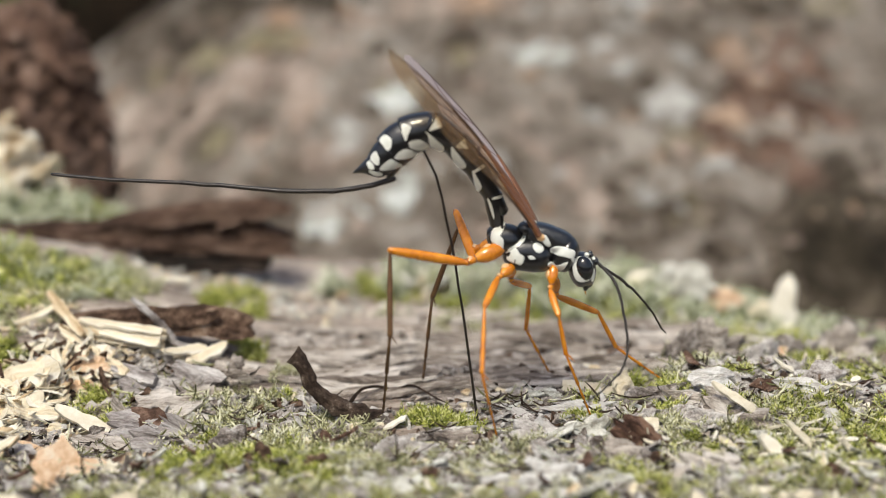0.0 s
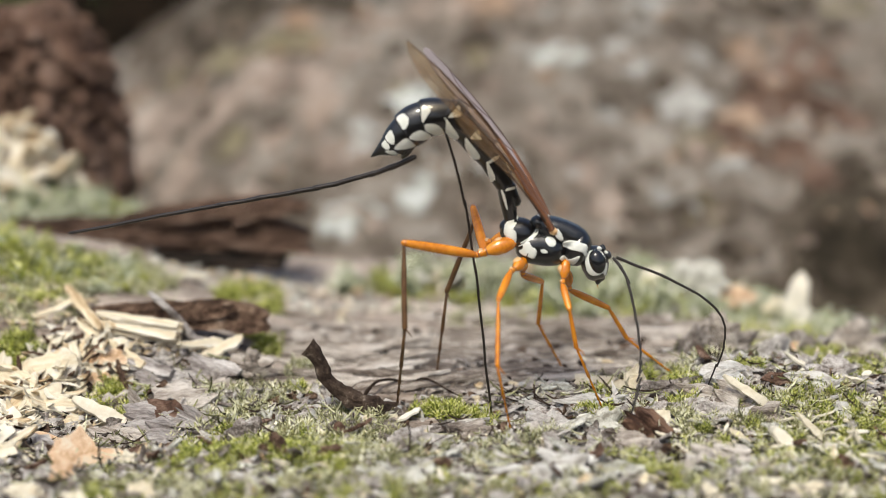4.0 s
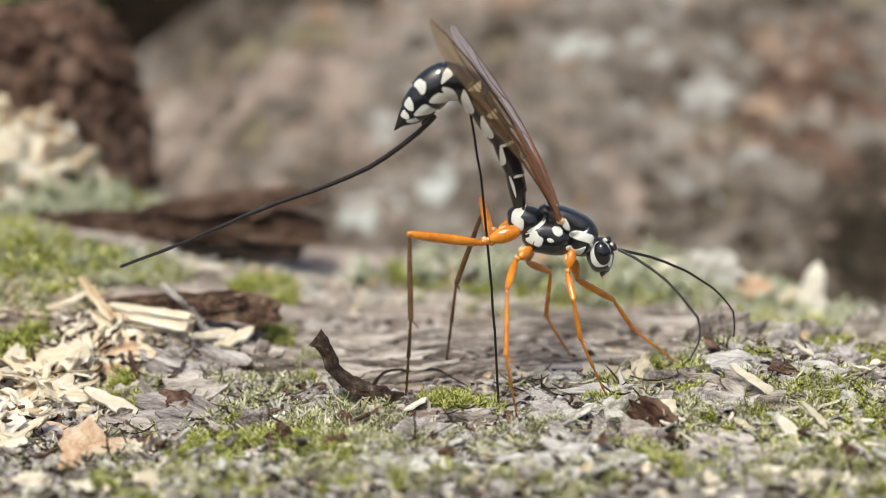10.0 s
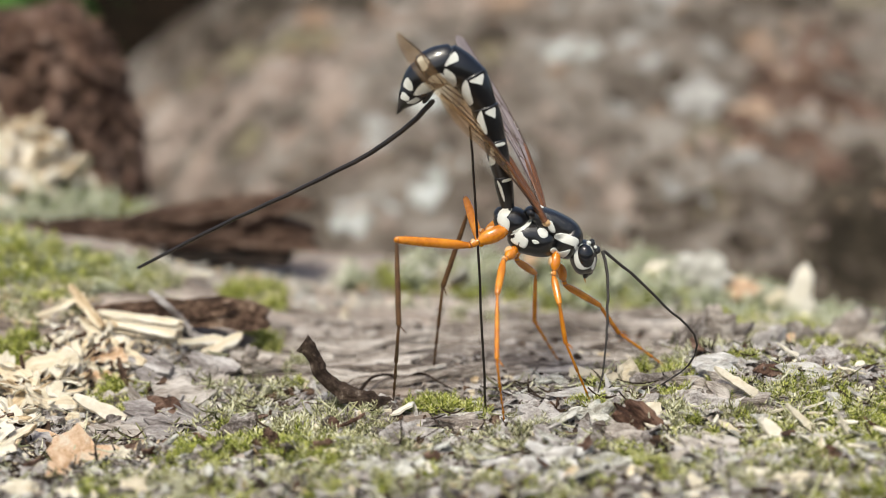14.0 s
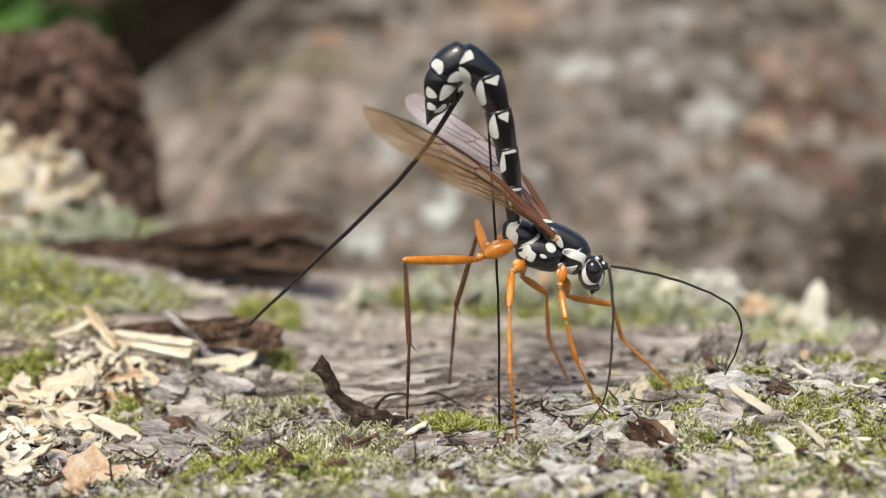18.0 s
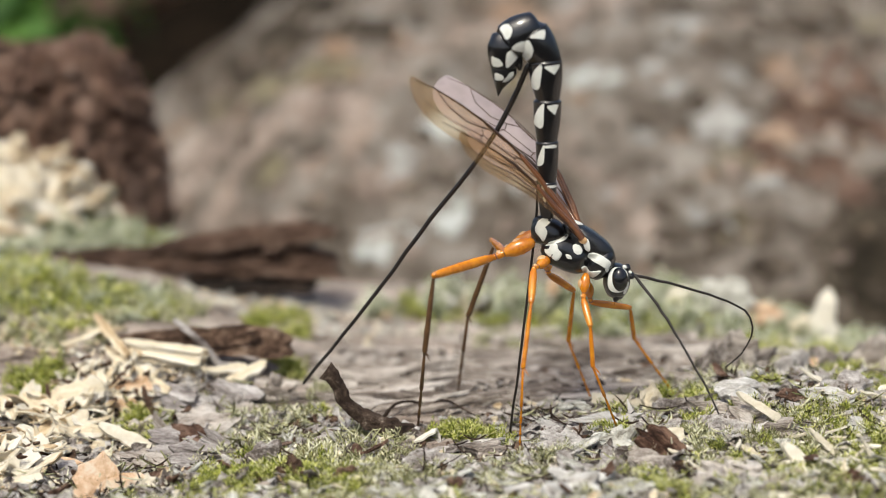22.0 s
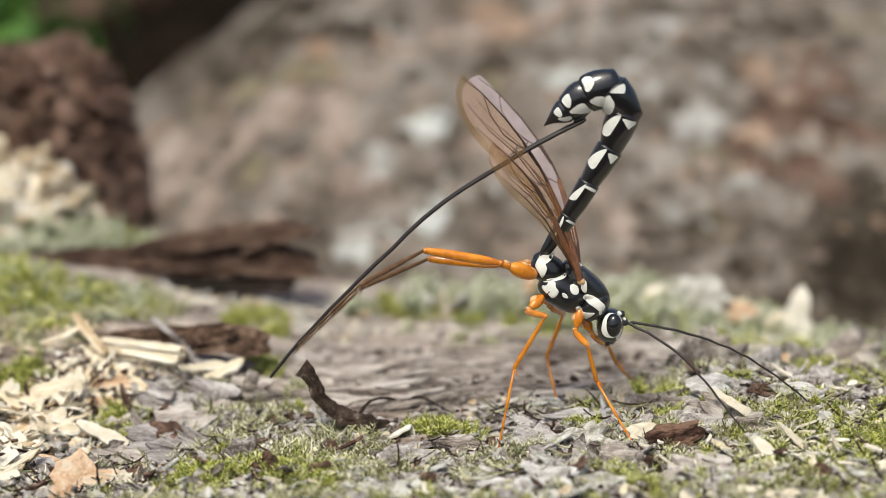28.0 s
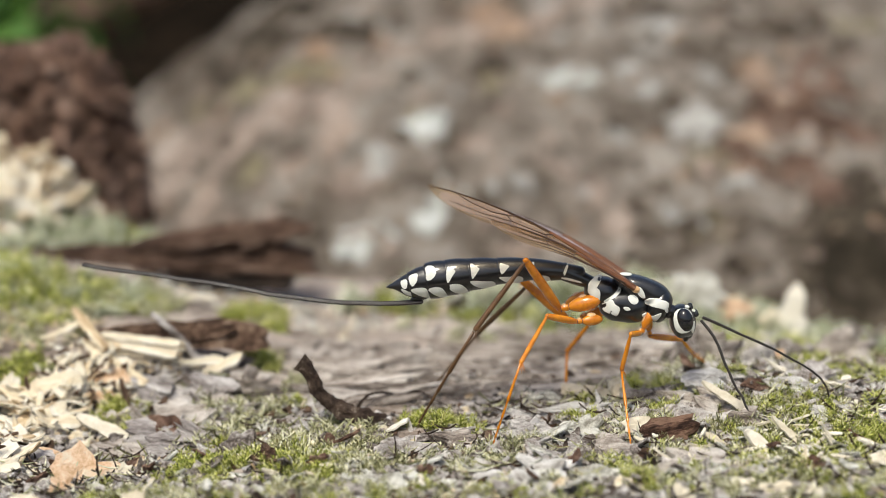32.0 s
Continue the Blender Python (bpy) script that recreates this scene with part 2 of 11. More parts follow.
# ------------------------------------------------------------------ behind: second log, rotten stump, litter
def back_log():
    xs = np.concatenate([np.linspace(-330, -96, 24), np.linspace(-95, 95, 300), np.linspace(96, 330, 24)])
    an = np.concatenate([np.linspace(-75, -41, 16), np.linspace(-40, -6, 230), np.linspace(-5, 60, 30)])
    gx, ga = np.meshgrid(xs, np.radians(an), indexing="ij")
    fall = 0.12 * np.maximum(0, -14 - gx) + 0.55 * np.maximum(0, -38 - gx) + 0.10 * np.maximum(0, gx - 60)
    r = 260 + 1.3 * fbm(gx / 34, ga * 9, 51, 4) + 1.3 * fbm(gx / 6, ga * 44, 57, 4)
    gy = 248 + r * np.sin(ga)
    gz = -226 + r * np.cos(ga) - fall
    v = np.stack([gx, gy, gz], -1).reshape(-1, 3)
    ob = new("backdrop", mesh_of("back_log", v, grid_faces(len(xs), len(an)), BARK_BACK))
    tagged(ob, "large old log with greyish-brown blurred bark", "log", kind="structure")
    # growths, worn places, painted shade on its flank: material, then x, degrees round the log, radius
    crusts = (
        ("moss_patch", MOSS_FLAT, 0.0, [(-39.8, -20.4, 4.4), (-47.6, -19.0, 3.8), (-33.0, -20.3, 3.8), (-55.9, -17.3, 3.0), (4.5, -22.4, 2.8), (41.8, -28.1, 2.6), (40.5, -32.0, 2.9), (79.4, -17.3, 3.8),
                                        (64.4, -32.3, 2.8), (-10.1, -24.9, 1.9), (-39.7, -27.1, 3.1), (-27.5, -20.4, 2.9)]),
        ("rotten_patch", ROT_LIGHT, 0.1, [(57.7, -23.9, 6.3), (60.5, -25.9, 6.1), (52.5, -25.8, 4.7), (67.6, -23.1, 3.8), (55.7, -28.7, 4.9), (64.7, -21.4, 3.7), (49.7, -29.1, 3.0), (47.5, -27.6, 3.4),
                                          (69.6, -26.0, 4.1), (61.9, -29.7, 4.5)]),
        ("dark_bark_patch", DARKISH, 0.2, [(-49.3, -16.3, 5.1), (-55.6, -10.8, 5.0), (-23.0, -17.0, 4.4), (-28.1, -15.7, 3.5), (-17.3, -16.5, 3.4), (-67.8, -7.2, 5.2), (49.3, -17.0, 4.0), (61.1, -17.8, 4.9),
                                           (67.3, -16.2, 4.1), (53.2, -18.9, 2.6), (-41.8, -16.6, 4.2), (-34.8, -16.4, 3.5), (-50.5, -8.6, 5.1), (33.7, -29.9, 2.2), (29.0, -32.6, 3.0), (59.3, -32.2, 5.7),
                                           (67.3, -30.2, 5.0), (66.5, -32.6, 5.7), (44.1, -32.4, 3.0), (3.4, -21.2, 3.2), (-53.6, -17.2, 2.8), (-69.1, -10.4, 3.8), (38.6, -32.1, 2.6),
                                           (-13.4, -29.6, 1.6), (20.1, -29.8, 2.0), (-30.3, -21.7, 1.8), (-46.0, -13.0, 6.0), (-38.0, -12.5, 5.0), (-58.0, -14.0, 5.0), (50.0, -37.0, 8.0), (62.0, -37.0, 9.0),
                                           (76.0, -36.0, 9.0), (86.0, -38.0, 10.0), (78.0, -32.0, 6.0)]),
        # near-black crusts that paint the log's shaded low right and upper left
        ("shaded_bark_patch", DUSKY, 0.3, [(-55.6, -10.8, 4.6), (-50.5, -8.6, 4.6), (-46, -13, 4.6), (-38, -12.5, 4.6), (-41.8, -15.8, 3.2), (-49.3, -15.8, 3.6), (-58, -13.6, 3.6), (-23, -16.8, 3.2), (-28, -15.7, 2.8), (-17.3, -16.5, 2.8),
                                         (59, -34, 4.5), (67, -34, 6), (61, -32, 3.4), (64.5, -33.5, 4), (75, -33, 7), (84, -34, 8), (62, -36.4, 7), (72, -37, 8), (71, -31, 4.5), (79, -30.5, 4), (66, -31.5, 3), (69, -29, 3), (88, -31, 7), (60, -37.5, 5)]),
        ("bare_wood_patch", PINKISH, 0.35, [(-60, -20, 4.5), (-52, -22.5, 5), (-44, -24, 5), (-36, -24, 5), (-28, -24, 4.4), (-50, -27, 4.4), (-58, -24, 4.6), (-20, -29, 3.6), (-36, -31, 4), (-67.3, -16.6, 3.1), (-24.4, -26.1, 3.5), (-32.1, -27.7, 3.0), (0.0, -18.2, 3.4), (21.9, -30.5, 2.9), (24.4, -31.9, 2.9), (16.3, -28.8, 2.6), (41.1, -28.6, 2.0),
                                           (-6.7, -18.2, 3.8), (-15.4, -19.6, 4.0), (60.8, -27.0, 2.4), (13.0, -17.0, 4.0), (24.0, -15.5, 4.4), (-20.0, -22.0, 4.0), (0.0, -27.0, 3.2), (-44.0, -30.0, 4.0), (8.0, -33.0, 3.0)]),
        ("tan_wood_patch", TAN_BACK, 0.4, [(-67.0, -16.7, 2.4), (4.5, -17.4, 4.2), (2.0, -15.6, 4.0), (54.4, -21.6, 3.0), (49.7, -27.1, 2.6), (-31.7, -18.2, 2.8), (57.0, -24.5, 2.2), (-24.4, -26.4, 1.8)]),
        ("lichen_patch", LICHEN_BACK, 0.5, [(-8.2, -25.9, 3.3), (18.1, -22.6, 4.0), (-7.8, -31.4, 3.3), (-6.4, -30.3, 2.4), (-19.8, -32.7, 3.0), (-18.8, -32.0, 2.2)]),
        ("grey_lichen_patch", LICHEN_GREY, 0.5, [(36.9, -18.5, 3.0), (-16.3, -27.6, 2.2), (-16.4, -28.8, 1.8), (39.9, -25.5, 4.4), (45.0, -22.8, 2.3), (26.3, -26.6, 2.0), (29.3, -22.2, 2.4), (34.2, -31.3, 2.2),
                                                 (23.8, -17.3, 2.2), (13.8, -15.2, 2.6), (33.9, -23.6, 2.0), (9.3, -29.8, 1.8), (47.2, -30.0, 1.8), (34.0, -20.5, 2.2), (44.0, -25.5, 2.0)]))
    for name, material, lift, spots in crusts:
        for x, deg, rad in spots:
            growth(name, material, ob, x, deg, rad, lift)
            for k in range(2):
                growth(name, material, ob, x + rad * rng.normal(0, 0.9), deg + rad * rng.normal(0, 0.22), rad * rng.uniform(0.25, 0.5), lift)
    # fine mottling
    for k in range(210):
        name, material = (("dark_bark_patch", DARKISH), ("bare_wood_patch", PINKISH), ("grey_lichen_patch", LICHEN_GREY), ("bare_wood_patch", PINKISH), ("dark_bark_patch", DARKISH), ("tan_wood_patch", TAN_BACK))[k % 6]
        growth(name, material, ob, rng.uniform(-58, 76), rng.uniform(-35, -14), rng.uniform(0.5, 1.3 if k % 6 in (2, 5) else 1.9), 0.6)


LICHEN_BACK = spotted("old_lichen", [(0.38, .24, .23, .20), (0.5, .45, .47, .445), (0.60, .68, .71, .70)], 170, bump=0.5, spec=0.1)
DUSKY = spotted("shaded_bark", [(0.38, .010, .008, .006), (0.5, .036, .029, .020), (0.62, .105, .087, .064)], 130, bump=0.5, spec=0.1)
LICHEN_GREY = spotted("grey_lichen_crust", [(0.38, .20, .185, .165), (0.5, .33, .32, .30), (0.60, .46, .46, .44)], 170, bump=0.5, spec=0.1)
TAN_BACK = spotted("tan_bare_wood", [(0.38, .16, .105, .070), (0.5, .29, .20, .14), (0.62, .42, .315, .235)], 120, bump=0.5, spec=0.1)
# random dark mottling, and shade painted on the log's low right
DARKISH = spotted("mottled_shaded_bark", [(0.38, .020, .015, .011), (0.5, .075, .060, .046), (0.62, .21, .175, .14)], 130, bump=0.5, spec=0.1)
PINKISH = spotted("bare_pinkish_bark", [(0.38, .12, .090, .072), (0.5, .27, .215, .18), (0.64, .44, .37, .32)], 110, bump=0.4, spec=0.1)
ROT_LIGHT = spotted("reddish_bark", [(0.38, .045, .027, .019), (0.5, .125, .080, .060), (0.64, .24, .17, .135)], 90, bump=0.5, spec=0.1)
MOSS_FLAT = spotted("moss_film", [(0.38, .07, .060, .034), (0.5, .165, .142, .085), (0.62, .27, .24, .165)], 90, bump=0.5)


def growth(name, material, log, x, deg, rad, lift=0.0):
    """A thin irregular crust that lies on the back log."""
    ring, rows = 24 + int(rad * 5), 6 + int(rad * 2.5)
    a = np.linspace(0, 2 * math.pi, ring, endpoint=False)
    edge = np.maximum(0.15, 1 + 0.62 * fbm(np.cos(a) * 1.5 + x, np.sin(a) * 1.5 + deg, 5, 4))
    v = []
    for k in np.linspace(0.001, 1, rows):
        gx = x + rad * k * edge * np.cos(a)
        ga = np.radians(deg) + rad * k * edge * np.sin(a) / 262.0
        fall = 0.12 * np.maximum(0, -14 - gx) + 0.55 * np.maximum(0, -38 - gx) + 0.10 * np.maximum(0, gx - 60)
        r = 260 + 1.3 * fbm(gx / 34, ga * 9, 51, 4) + 1.3 * fbm(gx / 6, ga * 44, 57, 4) + (0.5 + lift if k < 0.99 else -0.6)
        v.append(np.stack([gx, 248 + r * np.sin(ga), -226 + r * np.cos(ga) - fall], -1))
    part(name, mesh_of(name, np.concatenate(v), grid_faces(rows, ring, True), material), log)


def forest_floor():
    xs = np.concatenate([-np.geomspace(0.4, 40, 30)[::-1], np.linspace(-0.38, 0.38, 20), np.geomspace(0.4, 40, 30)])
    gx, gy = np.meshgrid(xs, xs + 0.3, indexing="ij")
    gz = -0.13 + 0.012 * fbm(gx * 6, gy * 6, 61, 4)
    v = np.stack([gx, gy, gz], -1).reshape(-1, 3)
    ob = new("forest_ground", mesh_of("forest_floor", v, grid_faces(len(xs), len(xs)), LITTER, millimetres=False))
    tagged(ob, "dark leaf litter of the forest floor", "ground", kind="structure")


def lump(name, at, size, material, rough=0.25, seed=1, n=(36, 48), label="", category="", square=1.0):
    """A crumbly lump of wood standing on its flat base."""
    th = np.linspace(0.02, math.pi * 0.62, n[0])
    ph = np.linspace(0, 2 * math.pi, n[1], endpoint=False)
    t, p = np.meshgrid(th, ph, indexing="ij")
    r = 1 + rough * fbm(2.2 * np.cos(p) * np.sin(t) + 5, 2.2 * np.sin(p) * np.sin(t) + 3 * np.cos(t), seed, 6)
    v = np.stack([size[0] * r * np.abs(np.sin(t)) ** square * np.cos(p), size[1] * r * np.abs(np.sin(t)) ** square * np.sin(p), size[2] * r * np.cos(t)], -1).reshape(-1, 3)
    ob = new(name, mesh_of(name, v, grid_faces(n[0], n[1], True), material))
    ob.matrix_world = pose(at[0] * MM, at[1] * MM, at[2] * MM)
    return tagged(ob, label, category)


def crumbling_stump(at, size, count):
    """A lump of rotten wood with loose crumbs and splinters all over it."""
    core = lump("rotten_stump", at, size, ROT, 0.09, 12, (110, 150), square=0.5, label="reddish-brown crumbling rotten wood lump behind the moss", category="rotten wood")
    for name, material, n, lo, hi in (("crumb_layer", ROT, count, 0.8, 2.6), ("splinter_layer", ROT_LIGHT, count // 2, 0.6, 1.8)):
        pile = Pile()
        for k in range(n):
            th, ph = math.acos(rng.uniform(0.0, 0.99)), rng.uniform(math.pi * 0.95, math.pi * 2.05)
            d = np.array([math.sin(th) * math.cos(ph), math.sin(th) * math.sin(ph), math.cos(th)])
            r, n_side = rng.uniform(lo, hi), 7
            a = np.linspace(0, 2 * math.pi, n_side, endpoint=False)
            e = rng.uniform(0.6, 1.2, n_side)
            v = np.concatenate([np.stack([0.7 * r * e * np.cos(a), 0.7 * r * e * np.sin(a), np.full(n_side, 0.3 * r)], -1), np.stack([r * e * np.cos(a), r * e * np.sin(a), np.full(n_side, -0.3 * r)], -1)])
            m = np.array(pose(0, 0, 0, rng.uniform(-60, 60), rng.uniform(-60, 60), rng.uniform(-180, 180)).to_3x3())
            d[:2] *= max(math.sin(th), 0.05) ** -0.5
            pile.add(v @ m.T + d * np.array(size) * rng.uniform(0.97, 1.07), [tuple(range(n_side))] + [(i, i + n_side, (i + 1) % n_side + n_side, (i + 1) % n_side) for i in range(n_side)])
        tagged(part(name, pile.mesh(name, material), core), kind="stuff")


back_log()
forest_floor()
crumbling_stump((-69.5, 88, 1), (18.8, 13, 29.0), 420)


def bent_rod(points, radii, sides=9, lumpy=0.12, seed=0):
    """A twig through a few points, with uneven thickness."""
    pts = np.array(points, float)
    many = []
    for i in range(len(pts) - 1):
        a, b = pts[max(i - 1, 0)], pts[min(i + 2, len(pts) - 1)]
        for u in np.linspace(0, 1, 7, endpoint=(i == len(pts) - 2)):
            p, q = pts[i], pts[i + 1]
            many.append(0.5 * ((2 * p) + (q - a) * u + (2 * a - 5 * p + 4 * q - b) * u * u + (3 * p - 3 * q + b - a) * u ** 3))
    many = np.array(many)
    rad = np.interp(np.linspace(0, 1, len(many)), np.linspace(0, 1, len(radii)), radii)
    ring, v = np.linspace(0, 2 * math.pi, sides, endpoint=False), []
    for i, p in enumerate(many):
        d = many[min(i + 1, len(many) - 1)] - many[max(i - 1, 0)]
        d = d / np.linalg.norm(d)
        s = np.cross(d, (0.1, 1.0, 0.05))
        s = s / np.linalg.norm(s)
        r = rad[i] * (1 + lumpy * fbm(np.cos(ring) * 2 + i * 0.6, np.sin(ring) * 2 + seed, seed, 3))
        v.append(p + (r * np.cos(ring))[:, None] * s + (r * np.sin(ring))[:, None] * np.cross(d, s))
    f = grid_faces(len(many), sides, True) + [tuple(range(sides))[::-1], tuple(range((len(many) - 1) * sides, len(many) * sides))]
    return np.concatenate(v), f


def undergrowth():
    """Broad green leaves on thin stems beyond the logs."""
    for x, y, z, size in [(-138, 300, 34, 13), (-165, 320, 38, 16), (-126, 290, 24, 14), (-118, 300, 20, 12), (-134, 296, 20, 14), (-112, 306, 14, 9), (-180, 300, 20, 18), (-150, 330, 46, 14), (178, 330, 12, 14)]:
        plant = tagged(new("forest_plant"), "blurred green leafy plant on the forest floor", "plant", "undergrowth plants")
        plant.location = (x * MM, y * MM, -0.12)
        top = z + 120
        part("stem", mesh_of("stem", *tube_up(top), LEAF), plant)
        for k in range(9):
            a, r = k * 2.4, size * (0.5 + 0.5 * rng.random())
            u = np.linspace(0, 1, 7)
            w = np.sin(math.pi * u ** 0.8) * 0.42 * r
            mid = np.stack([r * 1.6 * u, 0 * u, 8 * np.sin(2.5 * u) - 14 * u * u], -1)
            v = np.concatenate([mid + np.stack([0 * u, w, -0.15 * w], -1), mid, mid + np.stack([0 * u, -w, -0.15 * w], -1)])
            leaf = part("leaf", mesh_of("leaf", v, grid_faces(3, 7), LEAF), plant)
            leaf.matrix_basis = pose(0, 0, (top - k * 7) * MM, rng.uniform(-25, 25), rng.uniform(-35, 25), math.degrees(a))


def tube_up(height):
    ring = np.linspace(0, 2 * math.pi, 8, endpoint=False)
    v = np.concatenate([np.stack([r * np.cos(ring), r * np.sin(ring), np.full(8, z)], -1) for z, r in ((-4, 2.2), (height * 0.5, 1.7), (height, 1.0))])
    return v, grid_faces(3, 8, True)


undergrowth()
branch = tagged(new("dead_branch", mesh_of("dead_branch", *bent_rod([(-215, 372, -132), (-175, 365, -60), (-138, 358, 2), (-112, 351, 17), (-66, 342, 34)], [9, 8.5, 8, 7, 6], 12, 0.2, 5), ROT)),
       "thick brown dead branch leaning behind the logs", "branch")
part("branch_stub", mesh_of("branch_stub", *bent_rod([(-124, 354, 9), (-120, 350, 18), (-123, 348, 30)], [4.5, 3.5, 1.5], 10, 0.2, 6), ROT), branch)

# ------------------------------------------------------------------ litter on the log
def ground_at(x, y):
    return float(bark_height(np.array(x, float), np.array(y, float)))


def rest(ob, x, y, up=0.0, rx=0.0, ry=0.0, rz=0.0):
    ob.matrix_world = pose(x * MM, y * MM, (ground_at(x, y) + up) * MM, rx, ry, rz)
    return ob


def plate(rx, ry, thick, seed, bend=0.0, n=14, ragged=0.28, rings=3):
    """A ragged flake, bent along x, with its broken edge."""
    a = np.linspace(0, 2 * math.pi, n, endpoint=False)
    edge = 1 + ragged * fbm(np.cos(a) * 1.6 + seed * 3.1, np.sin(a) * 1.6 + seed, seed, 3)
    v, f = [], []
    for top in (1, -1):
        for k in np.linspace(0.02, 1, rings + 1):
            x, y = rx * k * edge * np.cos(a), ry * k * edge * np.sin(a)
            z = bend * (x / rx) ** 2 * rx + 0.5 * top * thick * (1.0 if k < 0.99 else 0.55) + 0.35 * thick * fbm(x / rx * 2 + seed, y / ry * 2, seed + 9, 3)
            v.append(np.stack([x, y, z], -1))
    m = rings + 1
    f = grid_faces(m, n, True)
    f += [tuple(i + m * n for i in q[::-1]) for q in f]
    f += [((m - 1) * n + j, (m - 1) * n + (j + 1) % n + 0, (2 * m - 1) * n + (j + 1) % n, (2 * m - 1) * n + j) for j in range(n)]
    f = f[:-n] + [q[::-1] for q in f[-n:]]
    return np.concatenate(v), f


def strip(length, width, thick, curl=0.0, twist=0.0, seed=0, n=12, blunt=0.35):
    """A shaving: flat, tapering to its ends, curled upwards and twisted about its length."""
    v = []
    for i, u in enumerate(np.linspace(-1, 1, n)):
        w = width * (1 - (abs(u) ** 4) * (1 - blunt)) * (1 + 0.30 * fbm(u * 3 + seed, 0.5, seed + 3, 3))
        ang = curl * u
        x = length * 0.5 * (math.sin(ang) / curl if curl else u)
        z = length * 0.5 * ((1 - math.cos(ang)) / curl if curl else 0.0) + 0.12 * width * float(lattice(u * 2.5, seed * 1.7, seed))
        t = twist * u
        sec = np.array([(-w, -thick), (-w * 0.9, thick), (0, thick * 1.25), (w * 0.9, thick), (w, -thick), (0, -thick * 0.8)]) * 0.5
        y, zz = sec[:, 0] * math.cos(t) - sec[:, 1] * math.sin(t), sec[:, 0] * math.sin(t) + sec[:, 1] * math.cos(t)
        v.append(np.stack([x - zz * math.sin(ang), y, z + zz * math.cos(ang)], -1))
    f = grid_faces(n, 6, True)
    return np.concatenate(v), f + [tuple(range(6))[::-1], tuple(range((n - 1) * 6, n * 6))]


def thing(name, shape, material, label, category, group="", smooth=False):
    return tagged(new(name, mesh_of(name, shape[0], shape[1], material, smooth)), label, category, group)


WHITISH = spotted("whitish_weathered_bark", [(0.28, .36, .33, .30), (0.45, .62, .60, .57), (0.62, .80, .79, .77)], 420, bump=0.9, contrast=1.8, stretch=(0.4, 1, 1))
BARK_PLATE = spotted("layered_bark", [(0.26, .13, .103, .086), (0.42, .335, .285, .245), (0.56, .55, .49, .435), (0.74, .77, .715, .66)], 620, stretch=(0.25, 1.2, 1.2), per_piece=0.28,
                     bump=1.0, contrast=2.0)

# --- single pieces that the eye picks out
def curled_bark():
    n, m = 46, 11
    us = np.linspace(0, 1, n)
    stops = [0, 0.06, 0.16, 0.30, 0.48, 0.66, 0.84, 1.0]
    px = np.interp(us, stops, [-14.8, -14.2, -13.8, -13.1, -11.3, -9.1, -6.9, -4.9])
    pz = np.interp(us, stops, [7.0, 6.5, 5.5, 4.0, 2.2, 1.1, 0.5, -0.5])
    wide = np.interp(us, [0, 0.05, 0.14, 0.3, 0.5, 0.7, 0.84, 0.92, 1.0], [1.05, 0.86, 0.70, 0.72, 0.78, 0.92, 1.15, 0.66, 0.12])
    v = []
    for layer in (1, -1):
        for i, u in enumerate(us):
            w = np.linspace(-1, 1, m)
            rag = 1 + (0.10 + 0.22 * min(1.0, 4 * u)) * fbm(np.full(m, u * 11), np.sign(w) * 3.0 + 5, 4, 5)
            half = wide[i] * rag * (1 - (0.45 if 0.80 < u < 0.93 else 0) * (np.abs(w) < 0.3))
            tx, tz = px[min(i + 1, n - 1)] - px[max(i - 1, 0)], pz[min(i + 1, n - 1)] - pz[max(i - 1, 0)]
            d = math.hypot(tx, tz)
            nx, nz = -tz / d, tx / d
            bow = 0.55 * (1 - w ** 2) + 0.12 * fbm(np.full(m, u * 12), w * 2.2, 8, 4) + 0.16 * layer
            across = half * w
            v.append(np.stack([px[i] + nx * (across * 0.86 + bow * 0.4), -2.6 - 0.6 * u + 0.5 * across - bow * 0.85, pz[i] + nz * (across * 0.86 + bow * 0.4)], -1))
    f = grid_faces(n, m)
    g = [tuple(i + n * m for i in q[::-1]) for q in f]
    rim = []
    for i in range(n - 1):
        rim += [(i * m, (i + 1) * m, (i + 1) * m + n * m, i * m + n * m), (i * m + m - 1, i * m + m - 1 + n * m, (i + 1) * m + m - 1 + n * m, (i + 1) * m + m - 1)]
    for j in range(m - 1):
        rim += [(j, j + n * m, j + 1 + n * m, j + 1), ((n - 1) * m + j, (n - 1) * m + j + 1, (n - 1) * m + j + 1 + n * m, (n - 1) * m + j + n * m)]
    thing("bark_curl", (np.concatenate(v), f + g + rim), BARK_CURL, "dark brown curled strip of bark standing on end", "bark")


